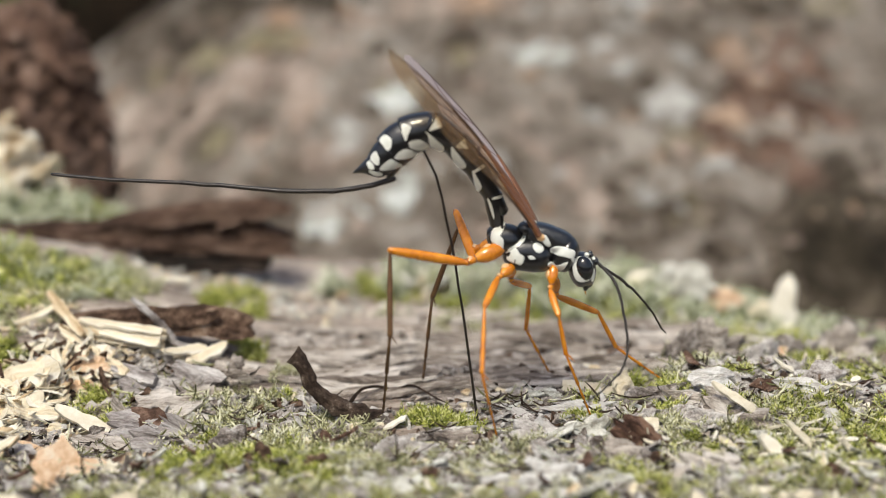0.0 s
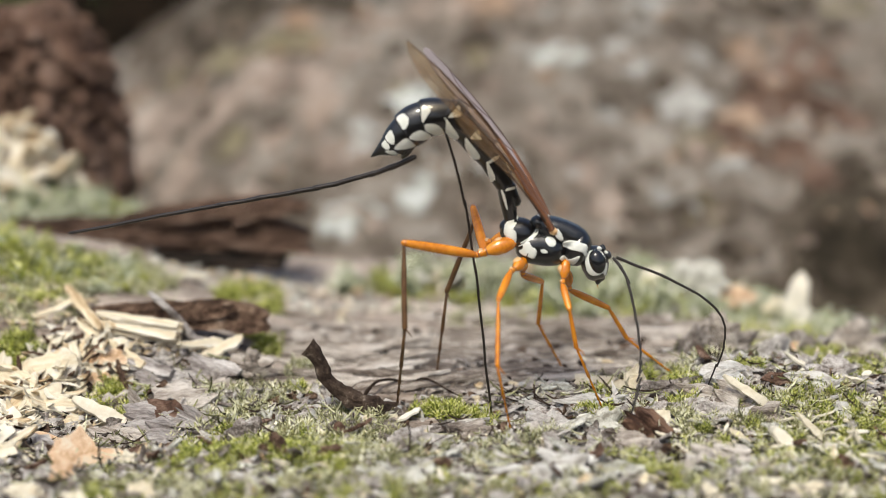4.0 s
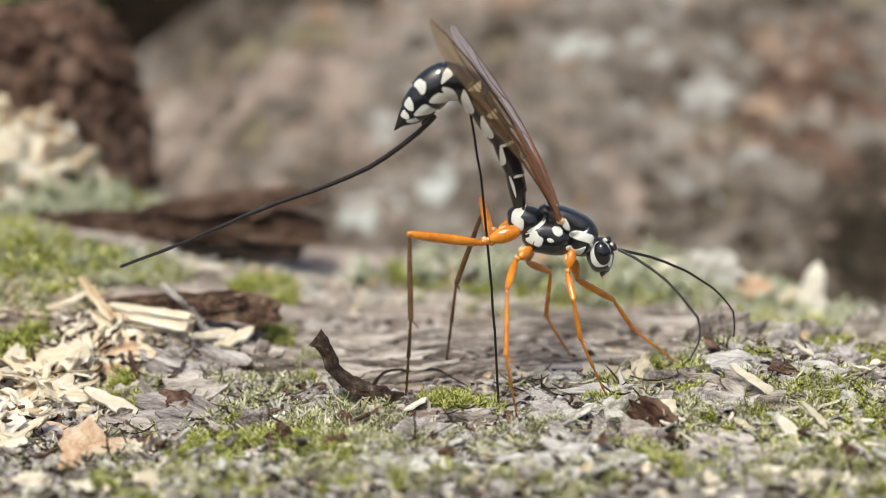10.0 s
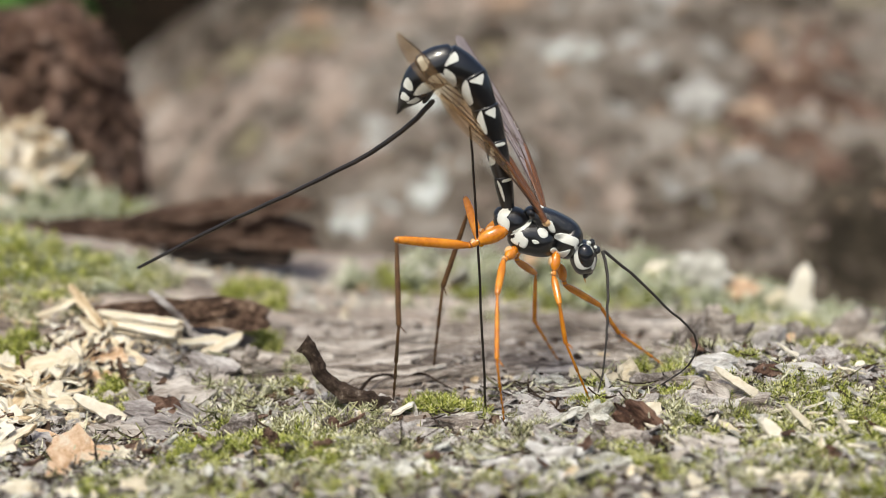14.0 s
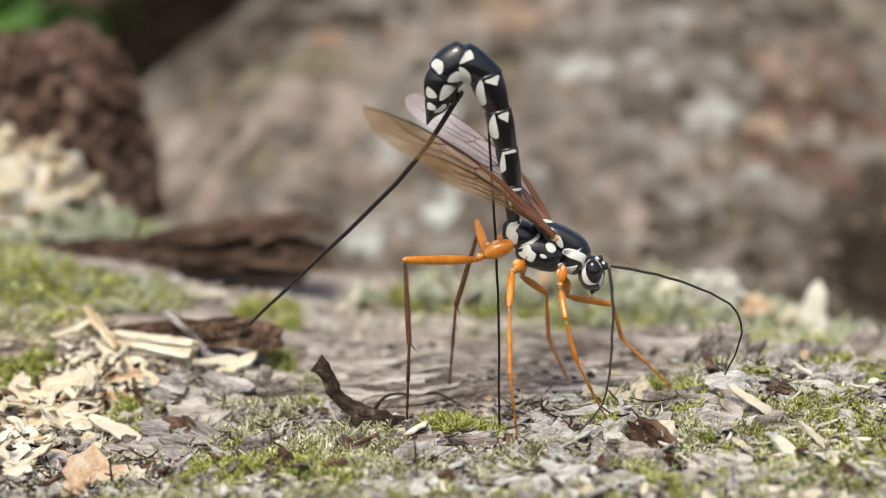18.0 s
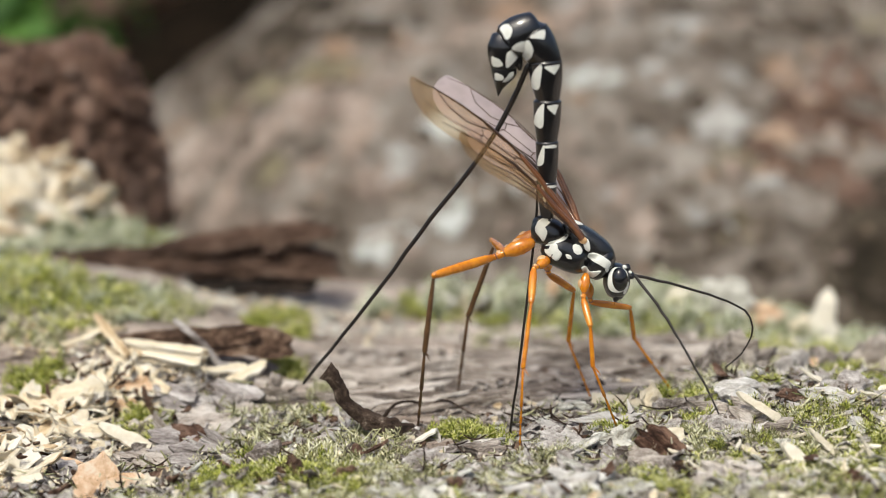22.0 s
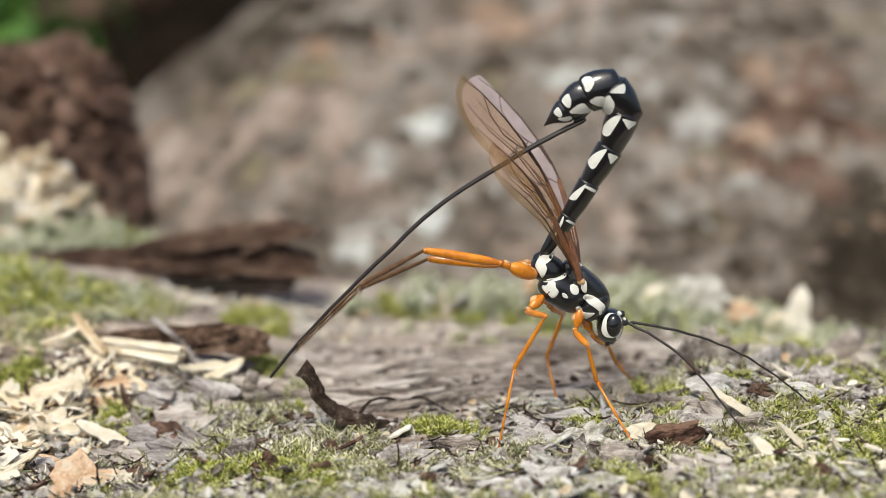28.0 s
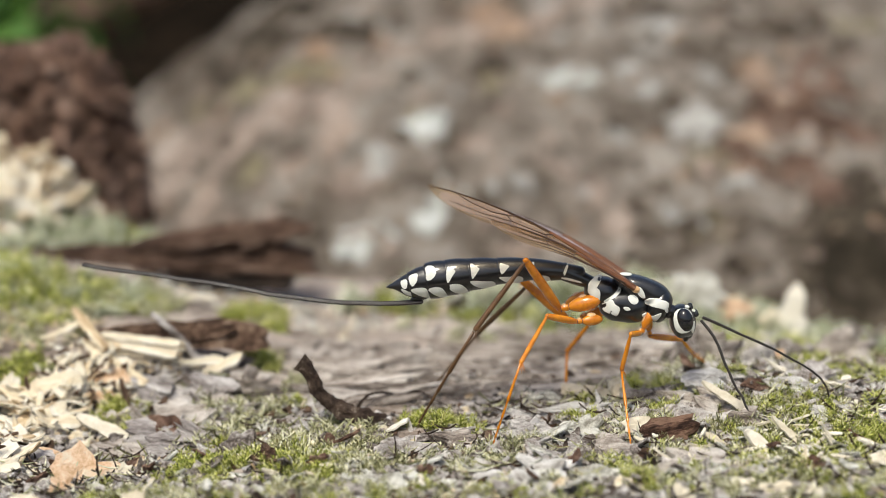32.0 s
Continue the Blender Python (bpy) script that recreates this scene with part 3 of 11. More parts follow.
BARK_CURL = spotted("brown_inner_bark", [(0.34, .018, .011, .008), (0.46, .055, .035, .025), (0.56, .105, .073, .054), (0.62, .22, .17, .13), (0.70, .50, .45, .38)], 420, bump=1.0,
                    depth=0.0008, fine=4.0)
curled_bark()
def bark_board(length, height, thick, seed, n=40, m=10, taper=1.0):
    """A ragged upright piece of bark, its outer face layered in steps."""
    v = []
    for layer in (1, -1):
        for i, u in enumerate(np.linspace(-1, 1, n)):
            w = np.linspace(0, 1, m)
            top = height * (taper + (1 - taper) * (0.5 + 0.5 * u)) * (1 - 0.55 * abs(u) ** 4) * (0.86 + 0.10 * float(fbm(u * 4.1 + seed, 0.4, seed, 5)))
            low = -0.12 * height * (1 + float(fbm(u * 4, 2.7, seed + 2, 3)))
            z = low + (top - low) * w
            step = 0.30 * np.round(2.0 * fbm(np.full(m, u * 3.2), w * 2.4 + seed, seed + 4, 5)) / 2.0 + 0.12 * fbm(np.full(m, u * 14), w * 5, seed + 5, 3)
            y = -layer * thick * 0.5 * (1 - 0.5 * w ** 3) + (-0.9 * thick * step if layer > 0 else 0) + 0.55 * height * w + 0.3 * thick * float(lattice(u * 3, 1.2, seed))
            v.append(np.stack([np.full(m, u * length * 0.5) + 0.03 * length * fbm(w * 2, np.full(m, u), seed + 6, 3), y, z], -1))
    f = grid_faces(n, m)
    k = n * m
    out = f + [tuple(i + k for i in q[::-1]) for q in f]
    for i in range(n - 1):
        out += [(i * m, (i + 1) * m, (i + 1) * m + k, i * m + k), (i * m + m - 1, i * m + m - 1 + k, (i + 1) * m + m - 1 + k, (i + 1) * m + m - 1)]
    for j in range(m - 1):
        out += [(j, j + k, j + 1 + k, j + 1), ((n - 1) * m + j, (n - 1) * m + j + 1, (n - 1) * m + j + 1 + k, (n - 1) * m + j + k)]
    return np.concatenate(v), out


BARK_RED = spotted("reddish_brown_bark", [(0.36, .022, .012, .008), (0.45, .095, .055, .036), (0.54, .20, .125, .085), (0.62, .35, .24, .17), (0.73, .56, .45, .35)], 300, bump=1.0,
                   depth=0.0012, fine=4.0)
board = thing("bark_piece", bark_board(20.5, 3.3, 1.2, 3, 90, 18, 0.6), BARK_RED, "dark brown ragged piece of bark over wood shavings", "bark")
board.matrix_world = pose(-31.2 * MM, 14.0 * MM, 4.0 * MM, 0, 1, -3)
for k, (x, z, a, b) in enumerate([(4.6, 1.6, 2.8, 0.9), (-3.0, 1.2, 2.4, 0.7), (0.6, 2.2, 2.0, 0.6), (-6.4, 1.4, 1.6, 0.6)]):
    layer = part("bark_layer", mesh_of("bark_layer", *plate(a, b, 0.3, 90 + k, 0.02, 20, 0.45, 3), BARK_RED, False), board)
    layer.matrix_basis = pose(x * MM, (0.5 * z - 1.05) * MM, z * MM, 62, 0, 3)
thing("grey_twig", bent_rod([(-33.3, 12.6, 8.2), (-31.4, 12.4, 6.5), (-29.9, 12.6, 4.8), (-28.7, 12.3, 3.2), (-26.6, 12.2, 2.5), (-24.0, 12.0, 2.6)], [0.26, 0.34, 0.40, 0.46, 0.42, 0.2], 10, 0.35, 3), TWIG,
      "pale grey weathered twig leaning on bark", "twig")
thing("thin_rootlet", bent_rod([(-9.5, 1.5, 0.3), (-8.4, 2.6, 1.4), (-6.9, 4.0, 1.3), (-5.0, 4.8, 0.7), (-3.2, 4.6, 1.2), (-1.0, 3.2, 0.5), (0.6, 1.8, 0.1)],
                               [0.22, 0.16, 0.14, 0.12, 0.12, 0.10, 0.06], 7), BARK_DARK, "thin dark wiry rootlet on the bark", "root")
thing("thin_rootlet", bent_rod([(-12.8, 0.5, 0.6), (-11.0, -0.5, 1.2), (-9.4, -1.2, 0.7), (-7.6, -2.4, 0.4), (-5.4, -4.0, 0.7)], [0.10, 0.2, 0.22, 0.16, 0.08], 7), BARK_DARK,
      "thin dark wiry rootlet on the bark", "root")
rest(thing("pale_splinter", strip(7.6, 1.5, 0.5, 0.10, 0.2, 5), PALE, "long pale fresh wood splinter on shavings", "wood splinter"), -35.4, -1.4, 1.3, 52, 24, -8)
rest(thing("orange_flake", plate(3.2, 2.3, 0.35, 8, 0.05, 22, 0.55), ORANGE_FLAKE, "ragged pale orange bark flake", "bark flake"), -34.9, -13.9, 1.2, 52, 4, 6)
rest(thing("orange_flake", plate(1.3, 1.0, 0.3, 12, 0.05, 16, 0.5), ORANGE_FLAKE, "ragged pale orange bark flake", "bark flake"), -35.4, -19.2, 0.9, 40, 0, 50)
rest(thing("grey_bark_sliver", strip(6.6, 1.7, 0.7, -0.08, 0.5, 9, 14, 0.5), TWIG, "bluish-grey weathered bark sliver", "bark sliver"), -32.4, 6.2, 2.0, 26, 4, -33)
rest(thing("cream_flake", strip(5.4, 1.5, 0.35, 0.35, 0.3, 11, 12, 0.15), FRESH, "thin cream curved wood flake", "wood flake"), -25.2, 10.6, 1.2, 18, -12, 40)
rest(thing("cream_bar", strip(5.8, 1.6, 0.6, 0.02, 0.1, 6, 14, 0.8), PALE, "cream-coloured flat wood chip on the bark", "wood chip"), 15.1, 3.6, 1.1, 40, 5, -4)
rest(thing("cream_bar", plate(1.1, 1.5, 0.8, 16, 0.0, 14, 0.4), PALE, "cream-coloured wood chip on the bark", "wood chip"), 18.5, 1.9, 1.9, 62, 2, 30)
rest(thing("cream_bar", strip(5.2, 1.0, 0.4, 0.02, 0.1, 7, 10, 0.8), PALE, "pale straw-like wood chip", "wood chip"), -33.5, 38, 0.9, 4, 0, 6)
rest(thing("white_chip", plate(0.8, 0.65, 0.9, 21, 0.0, 12, 0.5), PALE, "small white wood chip on the bark", "wood chip"), -14.1, 32.5, 0.9, 40, 0, 0)
rest(thing("white_chip", plate(1.4, 0.8, 0.3, 22, 0.1, 12, 0.4), PALE, "small white wood chip", "wood chip"), 19.5, -7.1, 1.0, 50, -8, 8)
rest(thing("white_chip", plate(0.45, 0.4, 0.4, 24, 0.0, 10, 0.4), FRESH, "small tan wood crumb on the bark", "wood chip"), 2.4, 5.4, 0.5, 20, 0, 0)
rest(thing("white_slab", plate(2.3, 1.2, 0.7, 31, -0.22, 26, 0.35, 5), WHITISH, "arched whitish weathered bark slab on moss", "bark flake"), 26.9, 0.2, 1.6, 48, -4, 4)
rest(thing("grey_slab", plate(2.6, 1.5, 0.6, 131, -0.06, 28, 0.4, 5), BARK_PLATE, "grey weathered plate of bark below a white splinter", "bark flake"), 27.6, -4.2, 0.2, 30, 14, -20)
rest(thing("white_splinter", strip(5.6, 1.0, 0.28, 0.12, 0.5, 13, 12, 0.25), PALE, "white pointed wood splinter", "wood splinter"), 28.6, -4.5, 2.0, 50, 32, -10)
rest(thing("white_splinter", strip(4.2, 1.3, 0.45, 0.08, 0.2, 14, 12, 0.3), PALE, "cream pointed wood splinter", "wood splinter"), 31.0, -13.2, 1.6, 55, 42, -10)
rest(thing("white_splinter", strip(4.2, 0.75, 0.25, 0.15, 0.4, 15, 12, 0.3), PALE, "white pointed wood splinter", "wood splinter"), 33.8, -10.7, 1.6, 50, 42, -10)
rest(thing("white_splinter", strip(4.0, 0.9, 0.35, 0.1, 0.3, 17, 12, 0.3), PALE, "white pointed wood splinter", "wood splinter"), 36.9, -13.2, 0.8, 10, 2, 12)
rest(thing("purple_flake", plate(1.4, 1.2, 0.3, 33, 0.04, 14, 0.35), GREY_FLAKE, "flat purplish-grey bark flake", "bark flake"), 29.0, -6.6, 1.0, 26, 4, 14)
rest(thing("purple_flake", plate(1.7, 1.1, 0.4, 37, 0.04, 16, 0.35), GREY_FLAKE, "flat purplish-grey bark flake", "bark flake"), 28.0, -2.6, 0.9, 22, 10, -30)
rest(thing("red_flake", plate(1.5, 0.8, 0.5, 35, 0.1, 14, 0.4), ROT, "small reddish-brown bark flake", "bark flake"), 32.7, -0.3, 0.6, 50, 0, 8)
rest(thing("red_flake", plate(1.9, 0.9, 0.6, 36, 0.1, 16, 0.45), ROT, "small reddish-brown bark flake", "bark flake"), 34.9, -18.1, 0.6, 46, 0, -8)
rest(thing("pale_grey_flake", plate(2.4, 1.1, 0.5, 38, 0.12, 16, 0.35), WHITISH, "pale grey bark flake", "bark flake"), 36.1, -0.5, 0.7, 50, 4, -6)
rest(thing("tan_flake", plate(1.7, 1.0, 0.9, 39, 0.1, 16, 0.35), ORANGE_FLAKE, "tan flake of wood", "wood flake"), 36.2, 16.5, 1.6, 34, 0, -12)
for x, y, z, a, b, rx, rz, mat, label in [
        (44.9, 50, -4.2, 1.9, 3.5, 78, 8, PALE, "pale pointed wood chip standing upright"), (42.0, 50.5, -5.4, 1.8, 2.4, 70, -14, FRESH, "tan wood chip standing upright"),
        (33.0, 51, -1.6, 2.2, 2.4, 70, -20, LICHEN, "whitish wood chip standing upright"), (29.4, 52, -1.2, 2.0, 2.0, 64, 14, LICHEN, "whitish wood chip standing upright"),
        (37.0, 51, -3.6, 2.4, 1.7, 60, 10, ORANGE_FLAKE, "tan wood chip lying on the log"), (25.6, 53, -1.6, 1.7, 1.6, 66, -30, PALE, "pale wood chip standing upright"),
        (22.0, 55, -2.4, 1.4, 1.5, 70, -20, LICHEN, "whitish wood chip standing upright"), (3.2, 50, -1.6, 2.4, 1.0, 60, 10, FRESH, "tan wood chip lying on the log"),
        (53.0, 50, -8.4, 2.4, 1.6, 62, 6, PINKISH, "pinkish-brown chip of bark on the log's edge"), (9.5, 52, 0.6, 1.4, 1.2, 64, 30, ORANGE_FLAKE, "tan wood chip in the moss"),
        (56.5, 49, -8.2, 2.6, 1.8, 66, -16, PINKISH, "pinkish-brown chip of bark on the log's edge"), (39.6, 46, -6.6, 2.0, 1.3, 50, 20, LICHEN, "whitish chip in the moss")]:
    thing("pointed_chip", plate(a, b, 0.9, 41 + int(x), 0.05, 14, 0.5), mat, label, "wood chip").matrix_world = pose(x * MM, y * MM, z * MM, rx, 0, rz)
brown_chip = thing("brown_chip", plate(3.0, 1.6, 1.0, 51, 0.04, 30, 0.42, 5), spotted(
    "red_brown_bark", [(0.36, .025, .012, .008), (0.48, .10, .052, .034), (0.6, .24, .145, .10)], 500, stretch=(0.35, 1.2, 1.2), bump=1.0, contrast=1.9),
                   "reddish-brown bark chip that gets pushed aside", "bark chip")

# larger pale and brown pieces lying tilted on the near bark
for k, (x, y, up, rx, ry, rz, a, b, mat) in enumerate([
        (-41.6, 0.1, 1, 50, -6, 10, 2.6, 1.7, PALE), (-43.3, -4.7, 0.8, 48, 10, -20, 2, 1.5, PALE), (-43.2, -1.1, 0.8, 44, 0, -6, 2.2, 1, PALE), (-30.6, -15.0, 0.9, 60, 0, 10, 0.8, 0.9, PALE),
        (-27.2, -25.6, 0.6, 50, 0, 0, 1, 1.2, PALE), (-41.0, 6.4, 1.2, 56, 20, 0, 1.7, 1.1, PALE), (-42.2, 4.4, 1, 60, -20, 0, 1.3, 1.4, PALE), (-45.4, -2.2, 0.8, 44, 20, 0, 1.8, 0.9, PALE),
        (-37.5, -24.8, 0.7, 46, 6, 10, 1.3, 0.7, PALE), (-33.0, -25.3, 0.7, 40, 0, -20, 1.2, 0.6, PALE), (-37.8, 5.4, 0.9, 54, 10, 8, 1.5, 1, ORANGE_FLAKE), (-37.3, 7.4, 1.4, 54, 6, -8, 2, 1, ORANGE_FLAKE),
        (-40.3, -7.8, 0.6, 36, 6, -14, 2.2, 0.9, ORANGE_FLAKE), (-43.1, -14.0, 0.7, 44, -8, 14, 1.8, 1, PALE), (-28.9, -1.2, 0.9, 44, 4, -8, 2.4, 1.4, ROT), (-26.0, -3.2, 0.9, 48, 30, -6, 2.4, 0.9, TWIG),
        (-32.2, 0.8, 0.9, 60, 50, -8, 2, 1.1, BARK_PLATE), (9.4, -18.2, 0.8, 46, 16, -6, 2.6, 1.9, WHITISH), (22.4, -25.0, 0.5, 50, 0, 4, 0.9, 1.4, PALE), (13.6, -1.6, 1, 44, -4, 6, 3.2, 0.7, WHITISH),
        (9.5, 3.3, 0.5, 40, 4, -6, 2.2, 1.1, BARK_PLATE), (37.7, -5.7, 1.1, 56, 40, 0, 1.2, 0.8, WHITISH), (37.7, -13.8, 1.2, 50, 50, 0, 2, 0.4, PALE), (27.9, -22.5, 0.6, 44, 4, 10, 1.1, 0.8, PALE),
        (30.7, -23.8, 0.6, 44, 0, -10, 1.2, 0.8, PALE), (34.1, -23.7, 0.6, 44, 0, 20, 0.9, 0.7, PALE)]):
    pale = mat in (PALE, WHITISH)
    rest(thing("wood_flake" if pale or mat is ORANGE_FLAKE else "bark_flake", plate(a, b, 0.35, 700 + k, 0.12, 20, 0.5, 4), mat,
               "large cream flake of fresh wood" if mat is PALE else "whitish weathered flake of wood" if pale else "pale orange flake of inner bark" if mat is ORANGE_FLAKE
               else "ragged brown or grey flake of bark", "wood flake" if pale or mat is ORANGE_FLAKE else "bark flake", "large flakes"), x, y, up, rx, ry, rz)

WHITE_CHUNKS = [
        (10.2, -18.4, 1.0, 40, -12, -24, 2.2, 1.4, WHITISH), (8.6, -20.4, 0.8, 34, 10, 24, 2.2, 1.2, WHITISH), (5.6, -19.4, 0.9, 34, 0, 10, 2.4, 1.0, WHITISH), (14.5, -19.5, 0.7, 18, 0, -14, 2.4, 1.3, LICHEN),
        (25.0, -15.5, 0.5, 16, 6, -10, 3.0, 1.4, BARK_PLATE), (28.6, -17.4, 0.5, 22, -6, 10, 2.4, 1.2, BARK_PLATE), (22.0, -17.8, 0.5, 20, 0, 20, 2.0, 1.2, BARK_PLATE), (27.4, -3.4, 1.0, 38, 10, -34, 2.6, 1.3, BARK_PLATE),
        (24.4, -1.2, 0.9, 30, 6, -12, 2.2, 0.9, BARK_PLATE)]
RISE_CHUNKS = [
        (25.8, -5.0, 0.8, 34, 2, -20, 2.2, 0.9, GREY_FLAKE), (23.0, -3.6, 0.7, 30, 2, 8, 2.0, 0.8, GREY_FLAKE), (21.4, 1.0, 0.9, 30, 0, 6, 2.8, 1.2, GREY_FLAKE), (30.4, -7.0, 0.9, 34, 6, 20, 1.8, 1.3, BARK_PLATE),
        (16.4, -11.6, 0.7, 20, 4, 14, 1.8, 1.2, BARK_PLATE), (20.4, -13.6, 0.7, 24, -4, -14, 1.5, 1.0, BARK_RED), (39.0, 3.0, 1.0, 26, 2, -6, 3.2, 1.6, GREY_FLAKE), (12.0, 2.6, 0.6, 20, 0, -10, 2.4, 1.1, GREY_FLAKE),
        (9.0, -7.6, 0.7, 30, 10, 16, 2.6, 1.4, GREY_FLAKE)]
SMALL_CHUNKS = [
        (14.0, -7.0, 0.8, 34, -10, -20, 2.2, 1.4, LICHEN), (2.0, -8.6, 0.5, 26, 0, 8, 2.2, 1.0, BARK_PLATE), (-6.0, -21.0, 0.6, 22, 0, -6, 2.8, 1.3, LICHEN), (43.0, -17.5, 0.8, 20, 0, 12, 2.6, 1.0, PALE),
        (-20.5, -7.5, 0.9, 34, 0, 14, 2.0, 1.6, GREY_FLAKE), (-17.0, -14.5, 0.8, 30, 6, -20, 1.5, 1.0, BARK_RED), (-4.0, -11.5, 0.8, 30, 6, 20, 2.4, 1.4, GREY_FLAKE)]
for k, (x, y, up, rx, ry, rz, a, b, mat) in enumerate(WHITE_CHUNKS + RISE_CHUNKS + SMALL_CHUNKS):
    rest(thing("bark_chunk", plate(a, b, 0.9, 330 + k, 0.1, 22, 0.55, 4), mat, "ragged weathered bark chunk between moss" if mat not in (LICHEN, PALE, WHITISH) else "whitish ragged chunk covered with lichen",
               "bark chunk", "bark chunks"), x, y, up, rx, ry, rz)

# knobs of bark on the rise
for k, (x, y, sx, sz) in enumerate([(26, 14, 2.6, 1.9), (30, 15, 2.8, 2.6), (34, 14, 2.4, 1.8), (22.5, 11, 1.6, 1.1), (40, 20, 2.6, 2.2), (46, 24, 3.0, 2.4), (52, 40, 3.4, 3.0),
                                   (-22, 8, 2.2, 1.4), (-26, 6, 1.6, 1.3), (44, 12, 2.0, 1.5), (37, 8, 1.8, 1.3), (60, 46, 3.4, 3.4), (-15, 4, 1.8, 0.9)]):
    o = lump("knobbly_bark", (x, y, ground_at(x, y) - 0.3), (sx, sx * 0.8, sz * 1.45), BARK_PLATE if k % 2 else GREY_FLAKE, 0.55, 60 + k, (22, 28),
             "rough dark grey knob of bark", "bark knob")
    o["group"] = "bark knobs"

BARK_SLAB = spotted("layered_reddish_bark", [(0.36, .022, .012, .008), (0.45, .092, .052, .035), (0.53, .20, .125, .089), (0.61, .33, .23, .175), (0.72, .48, .38, .31)], 300, bump=1.0,
                    depth=0.0016, fine=4.0, stretch=(0.22, 1.0, 1.6))
# far left: hollow slab of bark and a heap of shavings
slab = thing("bark_slab", bark_board(38, 4.6, 2.6, 71, 120, 22, 0.55), BARK_SLAB, "long dark reddish-brown slab of layered bark, mossy on top", "bark slab")
slab.matrix_world = pose(-38.2 * MM, 50 * MM, 3.9 * MM, 0, 2, 1)
for k, (x, y, z, ln, h, turn, seed) in enumerate([(5.5, 0.6, 3.6, 25, 2.6, -7, 81), (9.0, -0.8, 0.2, 20, 1.5, 2, 83), (13.5, 0.2, 4.2, 9, 2.0, -12, 85), (-8, -0.3, 1.0, 18, 1.8, 4, 87)]):
    layer = part("bark_layer", mesh_of("bark_layer", *bark_board(ln, h, 1.6, seed, 60, 12, 0.7), BARK_SLAB, True), slab)
    layer.matrix_basis = pose(x * MM, y * MM, z * MM, 0, turn, 0)
slab2 = thing("bark_slab", bark_board(40, 3.0, 1.6, 74, 60, 8), BARK_DARK, "thin dark slab of bark below moss", "bark slab")
slab2.matrix_world = pose(-64 * MM, 53.5 * MM, 3.6 * MM, 0, 0, 0)


# near-black board put in for the shadow beneath the long slab
SLAB_SHADE = spotted("slab_shade_wood", [(0.36, .004, .003, .0025), (0.5, .016, .011, .008), (0.66, .060, .040, .030)], 260, bump=0.9)
shade_slab = thing("bark_slab", bark_board(17, 2.4, 1.4, 77, 50, 8), SLAB_SHADE, "near-black bark board standing in for the shade below the slab", "bark slab")
shade_slab.matrix_world = pose(-31 * MM, 48.6 * MM, 1.5 * MM, 0, 2, 0)


def shavings_heap(at, size, count):
    """Chips and shavings lying over one another on a crumbly core."""
    core = lump("shavings_heap", at, (size[0] * 0.86, size[1] * 0.86, size[2] * 0.84), FRESH, 0.35, 75, (30, 40), "pale heap of wood shavings by the stump", "wood shavings")
    core["kind"] = "stuff"
    pile = Pile()
    for k in range(count):
        th, ph = math.acos(rng.uniform(0.02, 0.98)), rng.uniform(0, 2 * math.pi)
        d = np.array([math.sin(th) * math.cos(ph), math.sin(th) * math.sin(ph), math.cos(th)])
        v, f = strip(rng.uniform(3.0, 7.5), rng.uniform(1.2, 3.2), rng.uniform(0.4, 0.9), rng.uniform(-0.5, 0.6), rng.uniform(-0.6, 0.6), 400 + k, 8, rng.uniform(0.2, 0.6))
        m = np.array(pose(0, 0, 0, rng.uniform(-55, 55), rng.uniform(-45, 45), rng.uniform(-180, 180)).to_3x3())
        pile.add(v @ m.T + d * np.array(size) * rng.uniform(0.82, 1.06), f)
    tagged(part("loose_shavings", pile.mesh("loose_shavings", FRESH), core), kind="stuff")


shavings_heap((-70, 68, 4.6), (16.5, 8, 14.5), 110)


# --- countable shavings in the near heap
def scatter_things(name, count, zone, maker, material, label, category, group, tilt, up, spin=180):
    shapes = [mesh_of(name, *maker(i), material, False) for i in range(10)]
    for i in range(count):
        cx, cy, rx, ry = zone[i % len(zone)]
        a, r = rng.uniform(0, 2 * math.pi), math.sqrt(rng.random())
        x, y = cx + rx * r * math.cos(a), cy + ry * r * math.sin(a)
        ob = tagged(new(name, shapes[i % 10]), label, category, group)
        rest(ob, x, y, up * rng.uniform(0.4, 1.6), rng.uniform(-tilt, tilt), rng.uniform(-tilt, tilt), rng.uniform(-spin, spin))


LEFT_HEAP = [(-45, -11, 4, 3), (-40, 9, 5, 3), (-44, 4, 5, 4), (-47, -1, 5, 4), (-42, 3, 4, 3), (-38, 8, 3, 3), (-45, -6, 4, 3)]
scatter_things("wood_shaving", 120, LEFT_HEAP, lambda i: strip(rng.uniform(2.4, 6.5), rng.uniform(0.35, 1.2), rng.uniform(0.10, 0.22), rng.uniform(-0.7, 0.9), rng.uniform(-0.9, 0.9), 100 + i,
                                                              12, rng.uniform(0.05, 0.4)), FRESH, "pale yellow fresh wood shaving", "wood shaving", "wood shavings", 38, 1.0)
scatter_things("wood_flake", 80, LEFT_HEAP, lambda i: plate(rng.uniform(0.7, 1.9), rng.uniform(0.4, 1.0), 0.18, 120 + i, 0.16, 11, 0.6, 2), PALE, "small cream wood flake", "wood flake",
               "wood flakes", 45, 1.0)
scatter_things("brown_shred", 60, LEFT_HEAP + [(-34, 4, 5, 4), (-40, -8, 6, 4)], lambda i: strip(rng.uniform(1.5, 4.5), rng.uniform(0.3, 1.2), 0.25, rng.uniform(-0.5, 0.5), rng.uniform(-0.8, 0.8), 500 + i,
                                                              9, rng.uniform(0.1, 0.5)), BARK_RED, "small brown shred of bark among shavings", "bark shred", "bark shreds", 40, 1.1)
